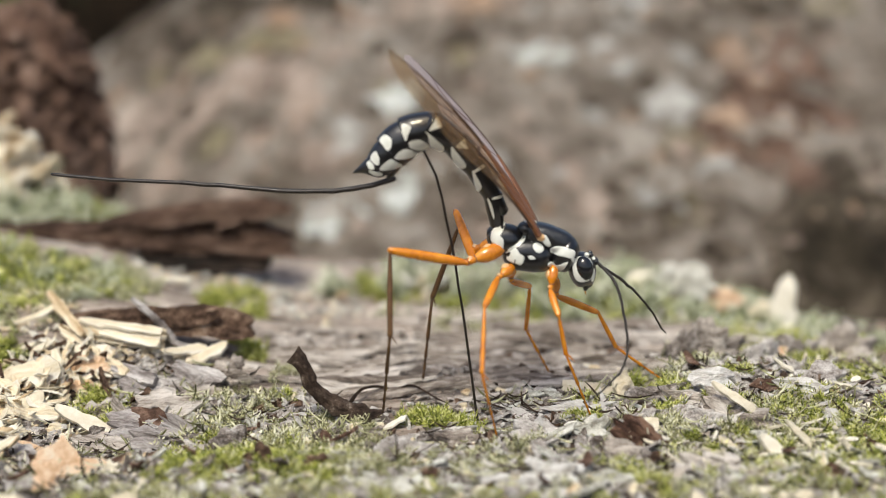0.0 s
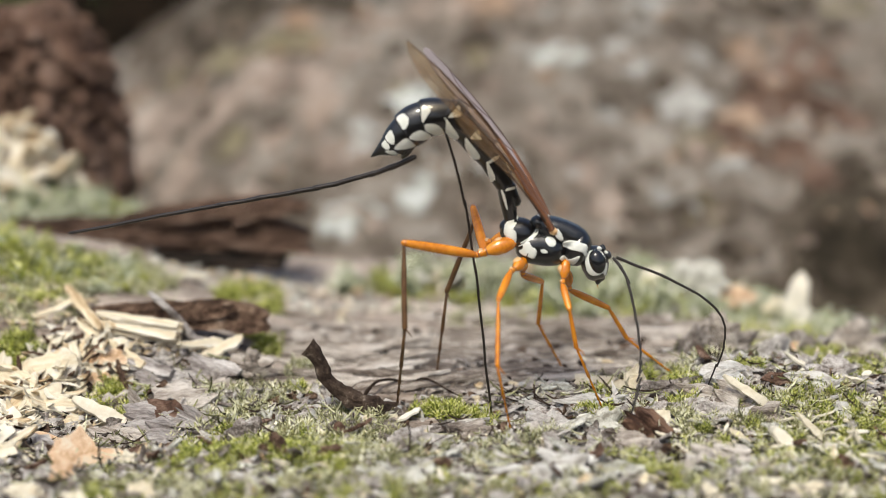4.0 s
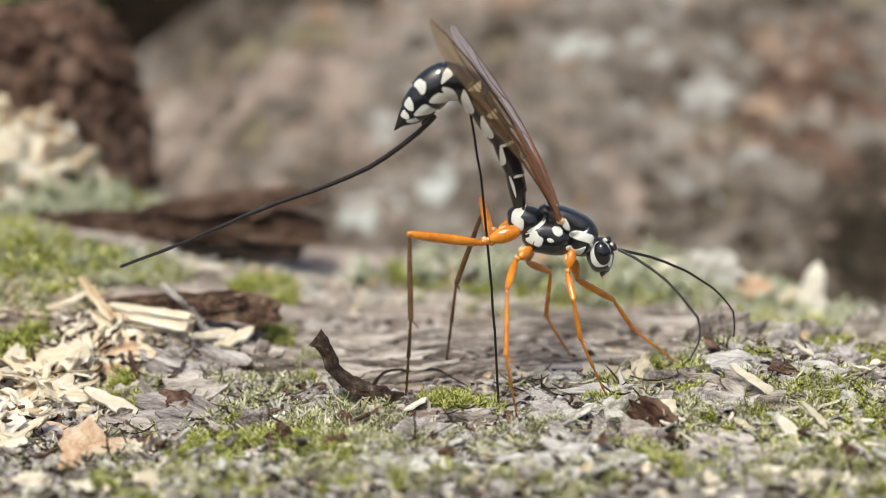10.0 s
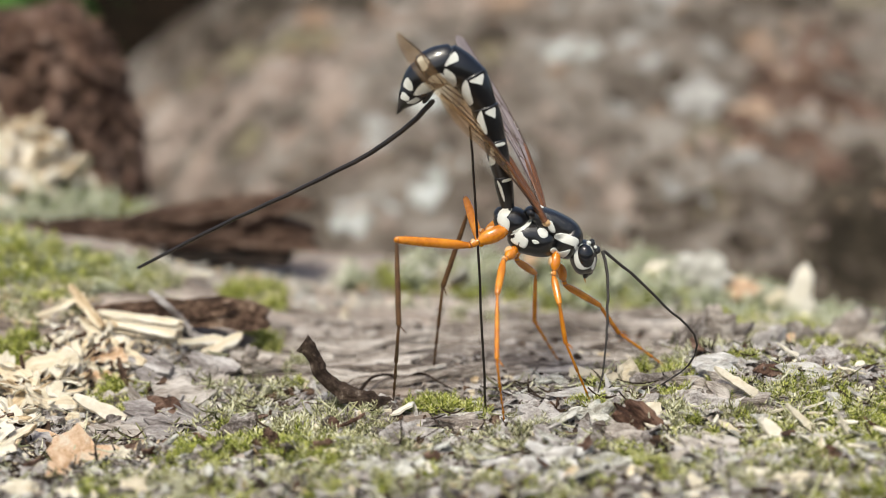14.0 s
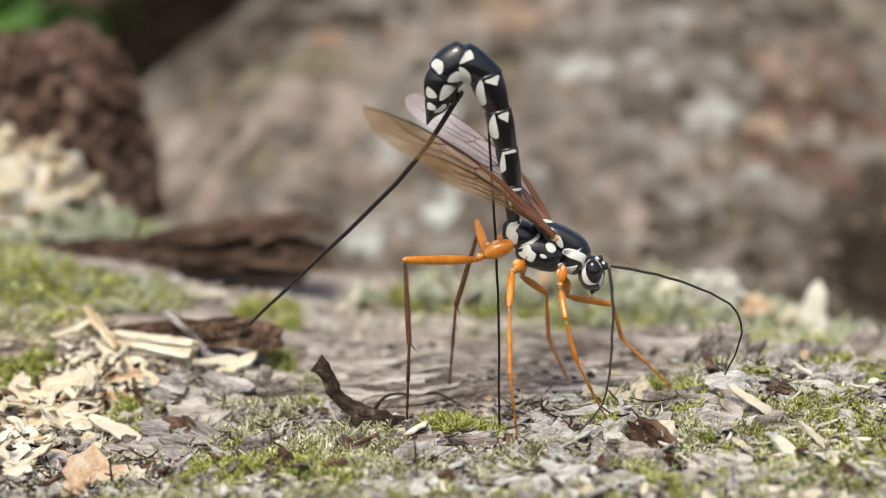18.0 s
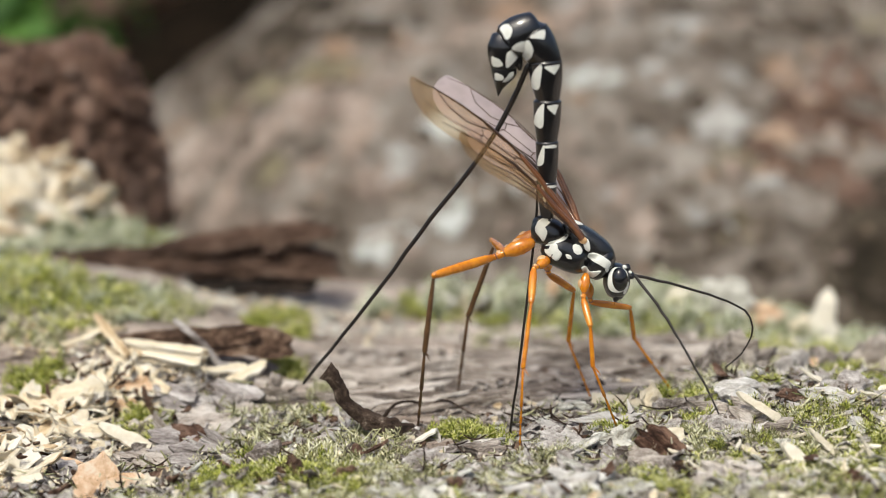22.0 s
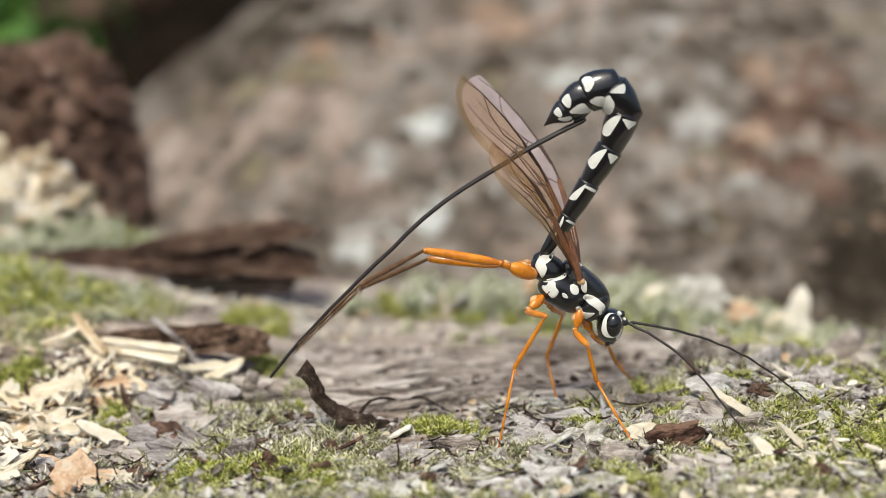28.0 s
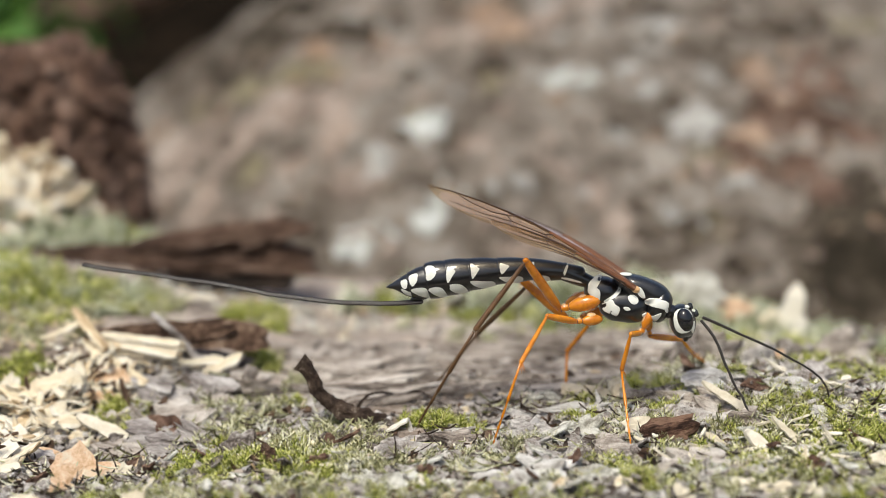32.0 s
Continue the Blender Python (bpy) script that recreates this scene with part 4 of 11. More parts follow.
UNDER_BARK = [(-29.6 - 0.5 * ln * math.cos(radians(a)), 11.6 + 0.25 * ln * math.sin(radians(a)), up, 40 - 2 * k, 5, a - 8, ln, w, 0.18 - 0.05 * (k % 5))
              for k, (a, ln, w, up) in enumerate([(-2, 9.5, 1.1, 2.6), (-8, 9.0, 0.9, 2.2), (-14, 10, 1.2, 2.0), (-4, 8.0, 0.7, 1.7), (4, 9.5, 1.0, 1.5), (10, 8.5, 0.8, 1.2), (-20, 9.0, 0.9, 1.8), (16, 9.0, 1.1, 1.0),
                                                  (0, 10.5, 1.3, 0.9), (-10, 9.5, 0.8, 2.9), (7, 7.0, 0.7, 2.0), (22, 8.0, 0.9, 0.8)])]
UNDER_BARK += [(-27.6, 10.2, 1.5, 34, 8, 38, 5.4, 1.2, 0.3), (-40.4, 13.0, 2.2, 30, 20, -52, 8.6, 1.1, 0.2), (-38.6, 10.4, 1.8, 40, 14, -46, 8.5, 1.4, -0.2), (-43.6, 14.0, 1.8, 20, -14, 32, 6.0, 0.9, 0.3)]
ON_HEAP = [
        (-42.6, 4.6, 1.8, 50, -10, 10, 6.5, 3.0, 0.3), (-45.6, 2.6, 1.2, 44, 14, -26, 6.0, 2.6, 0.3), (-40.0, 6.2, 1.6, 50, 40, -70, 5.5, 1.2, 0.2), (-46.4, -5.5, 0.9, 10, 16, -34, 7.5, 0.9, 0.1),
        (-44.4, -1.0, 1.2, 24, -8, 62, 5.0, 1.4, -0.3), (-35.2, 7.8, 1.4, 30, 12, -38, 6.5, 1.5, 0.25), (-40.8, -1.0, 1.0, 30, 10, 24, 5.0, 1.7, 0.4), (-48.5, 0.6, 1.4, 35, 5, -60, 6.0, 1.2, 0.3)]
for k, (x, y, up, rx, ry, rz, ln, w, curl) in enumerate(UNDER_BARK + ON_HEAP):
    rest(thing("long_shaving", strip(ln, w, 0.28, curl, 0.35, 140 + k, 18, 0.45), FRESH, "long pale fresh wood shaving under bark", "wood shaving", "long shavings"),
         x, y, up, rx, ry, rz)
for k, (x, y, up, rx, ry, rz, a, b) in enumerate([(-30.6, 4.4, 1.0, 46, 6, -12, 2.4, 1.7), (-28.2, 2.0, 0.8, 30, -4, 10, 3.4, 2.0), (-26.0, 6.6, 1.4, 50, 10, -24, 2.6, 1.6), (-24.2, 4.4, 1.0, 44, -12, 30, 2.2, 1.3),
                                                  (-30.0, -1.6, 0.7, 34, 4, 4, 3.6, 1.6), (-33.6, -4.0, 0.6, 22, 4, -20, 3.0, 1.6), (-27.6, -4.4, 0.8, 40, 8, 16, 2.8, 1.7), (-22.4, 8.0, 0.9, 42, 2, -12, 2.4, 1.3),
                                                  (-41.0, -9.8, 0.6, 26, 6, -22, 3.6, 1.8), (-35.0, 1.8, 0.9, 52, -8, 20, 1.6, 1.4)]):
    rest(thing("grey_bark_fragment", plate(a, b, 0.8, 260 + k, 0.1, 20, 0.5, 3), BARK_PLATE if k % 2 else TWIG, "ragged grey fragment of layered bark", "bark fragment",
               "bark fragments"), x, y, up, rx, ry, rz)

# long plates of bark under the wasp
scatter_things("bark_plate", 150, [(-4, 16, 12, 10), (14, 16, 14, 11), (2, 30, 20, 10), (16, 34, 18, 9), (-8, 8, 8, 4), (8, 8, 12, 4), (-14, 14, 5, 8), (26, 28, 12, 8)], lambda i: plate(
    rng.uniform(2.5, 7), rng.uniform(0.35, 1.0), rng.uniform(0.35, 0.8), 300 + i, rng.uniform(-0.03, 0.03), 30, 0.5, 3), BARK_PLATE,
               "long grey plate of layered bark", "bark plate", "bark plates", 9, 0.25, 9)
for k, mat in enumerate((PALE, LICHEN, FRESH, ROT, GREY_FLAKE)):
    scatter_things("edge_chip", (22, 26, 10, 14, 26)[k], [(16, 53, 22, 5), (34, 48, 12, 7), (46, 40, 6, 9), (2, 52, 9, 4)], lambda i: plate(
        rng.uniform(0.8, 2.2), rng.uniform(0.6, 1.5), 0.7, 600 + 20 * k + i, 0.05, 12, 0.5, 2), mat,
                   ("cream", "whitish lichen-covered", "tan", "reddish-brown", "grey")[k] + " chip lying in moss at the log's edge", "chip", "chips at the log's edge", 65, 1.2)

# grey flakes of bark, larger ones single
FLAKES = [(26, -6, 9, 6), (36, -4, 9, 8), (-22, -2, 10, 6), (-18, -12, 12, 6), (8, -14, 12, 5), (24, -15, 10, 5), (-26, 7, 5, 3), (-38, -9, 7, 5), (16, 1, 5, 3), (40, 12, 8, 7), (-20, -21, 18, 4), (14, -21, 18, 4)]
scatter_things("bark_flake", 200, FLAKES, lambda i: plate(rng.uniform(0.8, 2.2), rng.uniform(0.5, 1.3), rng.uniform(0.2, 0.5), 180 + i, rng.uniform(-0.1, 0.2), 11, 0.4, 2), GREY_FLAKE,
               "thin grey flake of weathered bark", "bark flake", "bark flakes", 30, 0.42)
scatter_things("lichen_flake", 60, [(10, -20, 14, 4), (-14, -19, 16, 4), (28, -8, 10, 8), (7, -18, 5, 3), (-4, -17, 6, 3), (28, -18, 8, 3), (13, -8, 5, 3), (38, -16, 6, 4), (9, 2, 3, 2)], lambda i: plate(
    rng.uniform(0.7, 1.7), rng.uniform(0.5, 1.2), 0.25, 210 + i, 0.12, 12, 0.45, 2), LICHEN, "whitish flake covered with lichen", "lichen", "lichen flakes", 24, 0.7)
scatter_things("white_sliver", 60, [(32, -12, 9, 7), (40, -4, 7, 8), (36, -17, 8, 4), (24, -13, 6, 4), (44, 10, 6, 8)], lambda i: strip(
    rng.uniform(1.0, 3.4), rng.uniform(0.25, 0.7), 0.2, rng.uniform(-0.3, 0.4), rng.uniform(-0.5, 0.5), 230 + i, 8, 0.3), PALE, "small pale wood sliver in moss", "wood sliver",
               "wood slivers", 28, 0.95)


for k, mat in enumerate((PALE, LICHEN, ROT, FRESH)):
    scatter_things("moss_chip", (16, 22, 26, 16)[k], [(-22, -16, 14, 7), (-6, -19, 12, 5), (10, -18, 12, 6), (28, -15, 12, 7), (38, -10, 8, 8), (-34, -14, 8, 6), (-14, -6, 10, 5), (34, 4, 9, 8)], lambda i: plate(
        rng.uniform(0.5, 1.5), rng.uniform(0.35, 0.9), 0.35, 700 + 20 * k + i, 0.1, 11, 0.55, 2), mat,
                   ("cream", "whitish", "reddish-brown", "tan")[k] + " chip of wood lying on moss", "wood chip", "chips on the moss", 40, 1.0)


# --- what nobody could count: crumbs and moss
def strew(name, template, tris, spots, material, label, category, size, tilt, lift, stretch=(0.6, 1.4), clump=0):
    """Many copies of one small shape in one mesh. spots: x, y, half widths, how many."""
    place = []
    for cx, cy, rx, ry, n in spots:
        if clump:
            k = max(3, n // clump)
            a, r = rng.uniform(0, 2 * math.pi, k), np.sqrt(rng.random(k)) * 1.05
            mid = np.stack([cx + rx * r * np.cos(a), cy + ry * r * np.sin(a)], -1)
            wide = rng.uniform(0.35, 1.0, k)
            which = rng.integers(0, k, n)
            place.append(mid[which] + rng.normal(0, 1, (n, 2)) * wide[which, None])
            continue
        a, r = rng.uniform(0, 2 * math.pi, n), np.sqrt(rng.random(n)) * (0.75 + 0.35 * rng.random(n))
        place.append(np.stack([cx + rx * r * np.cos(a), cy + ry * r * np.sin(a)], -1))
    p = np.concatenate(place)
    n = len(p)
    z = bark_height(p[:, 0], p[:, 1])
    s = size * rng.uniform(0.55, 1.5, n)
    turn, lean, way = rng.uniform(0, 2 * math.pi, n), np.radians(tilt) * rng.normal(0, 0.6, n), rng.uniform(0, 2 * math.pi, n)
    t = np.asarray(template)[None] * s[:, None, None] * np.stack([rng.uniform(*stretch, n), rng.uniform(*stretch, n), rng.uniform(*stretch, n)], -1)[:, None, :]
    c, d = np.cos(turn)[:, None], np.sin(turn)[:, None]
    x, y, w = t[..., 0] * c - t[..., 1] * d, t[..., 0] * d + t[..., 1] * c, t[..., 2]
    cw, sw = np.cos(way)[:, None], np.sin(way)[:, None]
    along, across = x * cw + y * sw, -x * sw + y * cw
    cl, sl = np.cos(lean)[:, None], np.sin(lean)[:, None]
    along, w = along * cl + w * sl, -along * sl + w * cl
    x, y = along * cw - across * sw, along * sw + across * cw
    v = np.stack([x + p[:, 0, None], y + p[:, 1, None], w + (z + lift * s)[:, None]], -1).reshape(-1, 3)
    m = len(template)
    f = (np.asarray(tris)[None] + (np.arange(n) * m)[:, None, None]).reshape(-1, 3)
    ob = new(name, fast_mesh(name, v, f, material))
    return tagged(ob, label, category, kind="stuff")


def crumb():
    a = np.linspace(0, 2 * math.pi, 6, endpoint=False)
    e = np.array([1.0, 0.75, 1.1, 0.8, 1.05, 0.7])
    top = np.stack([0.8 * e * np.cos(a), 0.6 * e * np.sin(a), np.full(6, 0.25) + 0.1 * np.sin(3 * a)], -1)
    low = np.stack([e * np.cos(a), 0.8 * e * np.sin(a), np.full(6, -0.2)], -1)
    v = np.concatenate([top, low, [(0, 0, 0.32)]])
    f = [(12, i, (i + 1) % 6) for i in range(6)]
    for i in range(6):
        j = (i + 1) % 6
        f += [(i, i + 6, j + 6), (i, j + 6, j)]
    return v, f


def shoot(leaves=22, wide=0.16):
    """A moss shoot of unit height with small pointed leaves all round."""
    v, f = [], []
    for k in range(leaves):
        h, a = (k + 0.5) / leaves, k * 2.39996
        ln = 0.44 * (1 - 0.45 * h)
        up = 0.35 + 0.75 * h
        d, s = np.array([math.cos(a), math.sin(a), up]), np.array([-math.sin(a), math.cos(a), 0])
        d = d / np.linalg.norm(d)
        base = np.array([0.04 * math.cos(a), 0.04 * math.sin(a), h * 0.75])
        mid = base + d * ln * 0.45
        i = len(v)
        v += [base, mid + s * wide * ln - np.array([0, 0, 0.02]), base + d * ln, mid - s * wide * ln - np.array([0, 0, 0.02])]
        f += [(i, i + 1, i + 2), (i, i + 2, i + 3)]
    return np.array(v), f


CR, CF = crumb()
SH, SF = shoot()
FINE = [(-24, -22, 22, 6), (16, -22, 26, 6), (-20, -4, 14, 9), (26, -6, 14, 10), (4, -14, 22, 7), (-38, -8, 9, 7), (40, 4, 10, 14), (30, 12, 10, 7), (36, -16, 10, 5), (-28, 6, 7, 4), (12, 2, 10, 4), (-22, -29, 30, 5), (20, -29, 30, 5), (-36, -18, 10, 6)]
strew("bark_crumbs", CR, CF, [(*z, 420 if z[1] > -20 else 200) for z in FINE] + [(-44, -2, 9, 9, 260), (-36, 8, 8, 4, 160)], GREY_FLAKE, "loose grey crumbs of bark", "bark crumbs", 0.52, 50, 0.7, (0.35, 1.7))
strew("dark_crumbs", CR, CF, [(*z, 70) for z in FINE] + [(6, 20, 22, 18, 180), (-44, -2, 9, 9, 160), (-36, 8, 8, 4, 80)], BARK_DARK, "dark brown crumbs of bark", "bark crumbs", 0.46, 55, 0.7, (0.3, 1.8))
strew("fine_crumbs", CR, CF, [(2, 12, 20, 10, 1100), (14, 30, 24, 12, 500), (8, -2, 14, 6, 400)], GREY_FLAKE, "fine grey crumbs of bark", "bark crumbs", 0.26, 50, 0.6, (0.3, 1.8))
strew("pale_crumbs", CR, CF, [(*z, 55) for z in FINE] + [(36, -14, 9, 6, 260), (18, 50, 26, 8, 90), (-42, -14, 8, 4, 260), (-28, 0, 6, 6, 90)], PALE, "pale crumbs of wood", "wood crumbs", 0.42, 50, 0.5, (0.35, 1.7))
strew("sawdust", CR, CF, [(-42, 2, 8, 7, 900), (-36, 8, 7, 4, 300), (-46, -8, 7, 5, 600), (-43, -14, 8, 4, 420), (-66, 58, 12, 6, 300), (-48, 18, 8, 5, 160), (-30, 10, 5, 3, 160)], FRESH,
      "pale yellow coarse sawdust", "sawdust", 0.36, 60, 0.8)
MOUND = [(-50, 27, 11, 8, 800), (-58, 33, 8, 9, 500), (-42, 30, 6, 6, 260)]
GREEN = [(-1.4, -2.9, 1.9, 1.7, 190), (-22.3, -11.1, 3.8, 6.0, 420), (-16.7, -12.1, 2.7, 4.4, 220), (-12.2, -15.1, 3.2, 3.4, 180), (-34.9, 2.6, 1.9, 2.4, 150), (-47.5, 7.3, 3.4, 3.6, 320),
         (41.1, 10.8, 2.7, 6, 220), (36.0, -2.9, 3.4, 2.7, 240), (38.1, -8.1, 2.5, 5.5, 260), (34.7, -15.2, 4.2, 4.6, 300), (19.3, 5.3, 1.0, 1.4, 60), (23.9, 3.4, 1.3, 1.8, 60), (14.2, -1.3, 1.5, 4.4, 110),
         (16.8, -17.2, 2.6, 3.6, 110), (24.5, -14.3, 2.7, 5.0, 150), (30.5, -12.9, 2.1, 5.0, 140), (21.3, -1.8, 1.7, 1.9, 60), (-25.6, 36.8, 3.3, 5, 240), (-21.3, 17.9, 1.7, 2.8, 70), (2.5, -5.2, 0.9, 2.0, 30),
         (-16.6, 4.1, 1.2, 2.4, 50), (28.1, -2.1, 1.7, 1.9, 60), (30.0, 4.4, 1.1, 1.5, 40), (46, 6, 6, 6, 280), (38, 22, 9, 6, 200), (47, 40, 8, 10, 260), (6, 46, 12, 5, 240), (44, -12, 5, 6, 200),
         (-22, -22, 14, 5, 260), (34, -23, 12, 4, 160), (4, -24, 14, 4, 100)]
DRY = [(-20.6, 1.7, 4.1, 4.0, 300), (-15.4, -8.9, 3.9, 6.0, 330), (-6.8, -14.8, 4.2, 4.4, 260), (-24.8, 1.2, 3.0, 4.6, 120), (-11.0, -6.3, 3.4, 3.4, 150), (1.5, -13.0, 4.3, 3.6, 120), (8.9, -15.7, 3.2, 3.0, 60),
       (19.1, -8.3, 4.4, 4.6, 180), (25.6, -9.7, 4.4, 5.4, 220), (32.5, -6.8, 3.3, 5.0, 220), (38.9, 27.2, 4.3, 6, 220), (34.8, -16.3, 3.6, 3.8, 160), (-42.5, 7.2, 3.7, 2.7, 80), (-17.5, 10.9, 2.5, 3.2, 60),
       (8.0, -8.0, 2.8, 3.2, 60), (-30.9, -7.6, 2.9, 5, 50), (27.3, 7.5, 3.6, 5, 80), (-50, 26, 13, 9, 660), (-40, 33, 6, 7, 280), (-58, 64, 16, 5, 520), (14, 53, 17, 6, 420), (31, 49, 11, 7, 320),
       (42, 16, 8, 8, 240), (-10, -22, 20, 4, 300), (22, -22, 18, 4, 240), (-58, 70, 14, 5, 900), (8, 42, 18, 7, 180)]
STRAW = [(-21.0, -8.4, 5.1, 6, 160), (-10.2, -12.9, 4.8, 5.6, 150), (36.2, -5.3, 4.5, 5.1, 200), (27.9, -11.9, 4.3, 6, 150), (18.6, -14.1, 3.8, 6, 90), (-20.3, 4.3, 3.0, 3.5, 70), (-1.2, -2.7, 1.8, 1.8, 26),
         (-47.2, 27.7, 8.1, 7, 160), (0, -23, 30, 4, 220)]
strew("moss", SH, SF, [(x, y, a * 1.15, b * 1.15, int(n * 2.0)) for x, y, a, b, n in GREEN] + MOUND, MOSS, "bright yellow-green moss shoots on the bark", "moss", 1.3, 50, -0.12, clump=24)
FAR = [(40, 57, 7, 5, 420), (50, 57, 7, 6, 420), (60, 54, 7, 6, 420), (31, 59, 8, 4, 260), (56, 46, 7, 5, 260), (66, 50, 6, 8, 260), (10, 53, 16, 5, 620), (24, 52, 12, 5, 460), (31, 50, 12, 8, 420), (47, 44, 8, 10, 400), (54, 40, 8, 9, 360), (42, 50, 8, 5, 300), (-4, 50, 10, 6, 160), (-58, 64, 15, 4, 520), (-54, 68, 14, 5, 400), (-30, 66, 8, 3, 120), (20, 44, 14, 5, 160)]
strew("tall_moss", SH, SF, [(x, y, a, b, int(n * 0.6)) for x, y, a, b, n in FAR], MOSS_PALE, "pale greyish-green moss along the log's far edge", "moss", 3.3, 55, -0.1, clump=20)
strew("pale_moss", SH, SF, [(-60, 58, 12, 3, 700), (-50, 56, 5, 2, 160), (-50, 27, 12, 8, 420), (-58, 34, 8, 8, 260), (-42, 32, 6, 6, 160), ], MOSS_PALE, "pale green moss tips on the bark", "moss", 1.7, 55, -0.1, clump=14)
strew("straw_moss", SH, SF, STRAW, MOSS_STRAW, "straw-coloured moss tips on the bark", "moss", 1.4, 60, -0.1, clump=12)
strew("tall_green_moss", SH, SF, [(x, y, a, b, n // 2) for x, y, a, b, n in FAR] + [(-50, 27, 11, 8, 200), (-58, 34, 8, 8, 180), (40, 30, 10, 8, 160)], MOSS,
      "yellow-green moss along the log's far edge", "moss", 2.2, 45, -0.1)
strew("dry_moss", SH, SF, [(x, y, a * 1.1, b * 1.1, int(n * 1.8)) for x, y, a, b, n in DRY], MOSS_DRY, "greyish-green dry moss shoots on the bark", "moss", 1.35, 70, -0.15, clump=24)


def fibre(seed=3):
    v, f = strip(2.0, 0.09, 0.07, 0.5, 0.8, seed, 6, 0.3)
    return v, [t for q in f for t in [(q[0], q[i], q[i + 1]) for i in range(1, len(q) - 1)]]


def scale(seed):
    """A thin bent scale of bark with a ragged rim and broken edge."""
    n, a = 9, np.linspace(0, 2 * math.pi, 9, endpoint=False)
    e = 1 + 0.42 * fbm(np.cos(a) * 1.7 + seed, np.sin(a) * 1.7, seed, 3)
    rim = np.stack([e * np.cos(a), 0.62 * e * np.sin(a), 0.16 * np.cos(2 * a + seed) + 0.05 * np.sin(5 * a)], -1)
    inner = rim * (0.5, 0.5, 0.3) + (0, 0, 0.10)
    v = np.concatenate([rim + (0, 0, 0.07), inner + (0, 0, 0.05), rim - (0, 0, 0.09), [(0, 0, 0.16)]])
    f = []
    for i in range(n):
        j = (i + 1) % n
        f += [(i, j, j + n), (i, j + n, i + n), (i + n, j + n, 3 * n), (i, i + 2 * n, j + 2 * n), (i, j + 2 * n, j)]
    return v, f


RUBBLE = [(-24, -20, 22, 6), (16, -20, 26, 6), (-22, -2, 13, 8), (27, -6, 13, 10), (4, -12, 20, 8), (-36, -10, 9, 8), (40, 2, 9, 12), (31, 12, 9, 8), (36, -16, 10, 6), (-28, 6, 7, 5), (12, 0, 10, 5), (0, -26, 40, 4)]
for k in range(3):
    SV, SG = scale(3.0 + 2.7 * k)
    strew("bark_scales", SV, SG, [(*z, 130) for z in RUBBLE], GREY_FLAKE, "thin grey scales of weathered bark lying over one another", "bark scales", (0.62, 0.45, 0.85)[k], 55, 0.4, (0.5, 1.6))
    strew("brown_scales", SV, SG, [(*z, 34) for z in RUBBLE], BARK_RED, "thin reddish-brown scales of bark", "bark scales", (0.5, 0.65, 0.4)[k], 55, 0.4, (0.5, 1.6))
    strew("white_scales", SV, SG, [(*z, 30) for z in RUBBLE] + [(7, -16, 6, 4, 40), (34, -12, 8, 7, 40)], LICHEN, "whitish scales of lichen-covered bark", "bark scales", (0.45, 0.6, 0.35)[k], 50, 0.5, (0.5, 1.6))
    strew("layered_scales", SV, SG, [(2, 14, 18, 9, 90), (12, 30, 22, 12, 90), (-12, 24, 10, 12, 60), (8, 4, 12, 4, 60)], BARK_PLATE, "flat scales of layered bark", "bark scales", (0.9, 0.6, 0.45)[k], 16, 0.25, (0.5, 1.9))
FV, FF = fibre()
strew("dark_fibres", FV, FF, [(*z, 60) for z in FINE], BARK_DARK, "thin dark plant fibres among the moss", "plant fibres", 1.1, 50, 0.6, (0.6, 1.5))
strew("straw_fibres", FV, FF, [(*z, 70) for z in FINE] + [(36, -6, 10, 9, 160), (-18, -6, 12, 7, 160)], MOSS_DRY, "thin straw-coloured plant fibres among the moss", "plant fibres", 1.1, 60, 0.6, (0.6, 1.5))
strew("tan_crumbs", CR, CF, [(*z, 60 if z[1] > -12 else 110) for z in FINE] + [(8, 14, 24, 12, 60), (-16, 46, 14, 10, 90), (-30, 44, 10, 8, 60)], FRESH, "tan crumbs of wood", "wood crumbs", 0.44, 55, 0.6, (0.3, 1.8))
strew("brown_crumbs", CR, CF, [(*z, 60) for z in FINE] + [(46, 34, 10, 12, 120)] + [(8, 14, 24, 12, 50)], BARK_RED, "reddish-brown crumbs of bark", "bark crumbs", 0.48, 55, 0.6, (0.3, 1.8))
strew("lichen_crumbs", CR, CF, [(-29, -1, 6, 6, 160), (-27, 5, 5, 4, 100)] + [(*z, 60) for z in FINE] + [(-16, 46, 14, 10, 110), (-30, 44, 10, 8, 70)] + [(36, -18, 9, 5, 300), (16, 50, 26, 8, 160), (14, 4, 8, 3, 60)], LICHEN, "whitish crumbs of lichen and wood", "lichen crumbs", 0.5, 55, 0.6, (0.35, 1.6))

# ------------------------------------------------------------------ the wasp
def cuticle(name, colours, rough, coat, bump=0.15, scale=900.0, spec=0.5, sub=0.0):
    m = spotted(name, colours, scale, rough=rough, bump=bump, spec=spec, fine=3.0, sub=sub, depth=0.00012)
    b = m.node_tree.nodes["Principled BSDF"]
    b.inputs["Coat Weight"].default_value = coat
    b.inputs["Coat Roughness"].default_value = 0.10
    return m


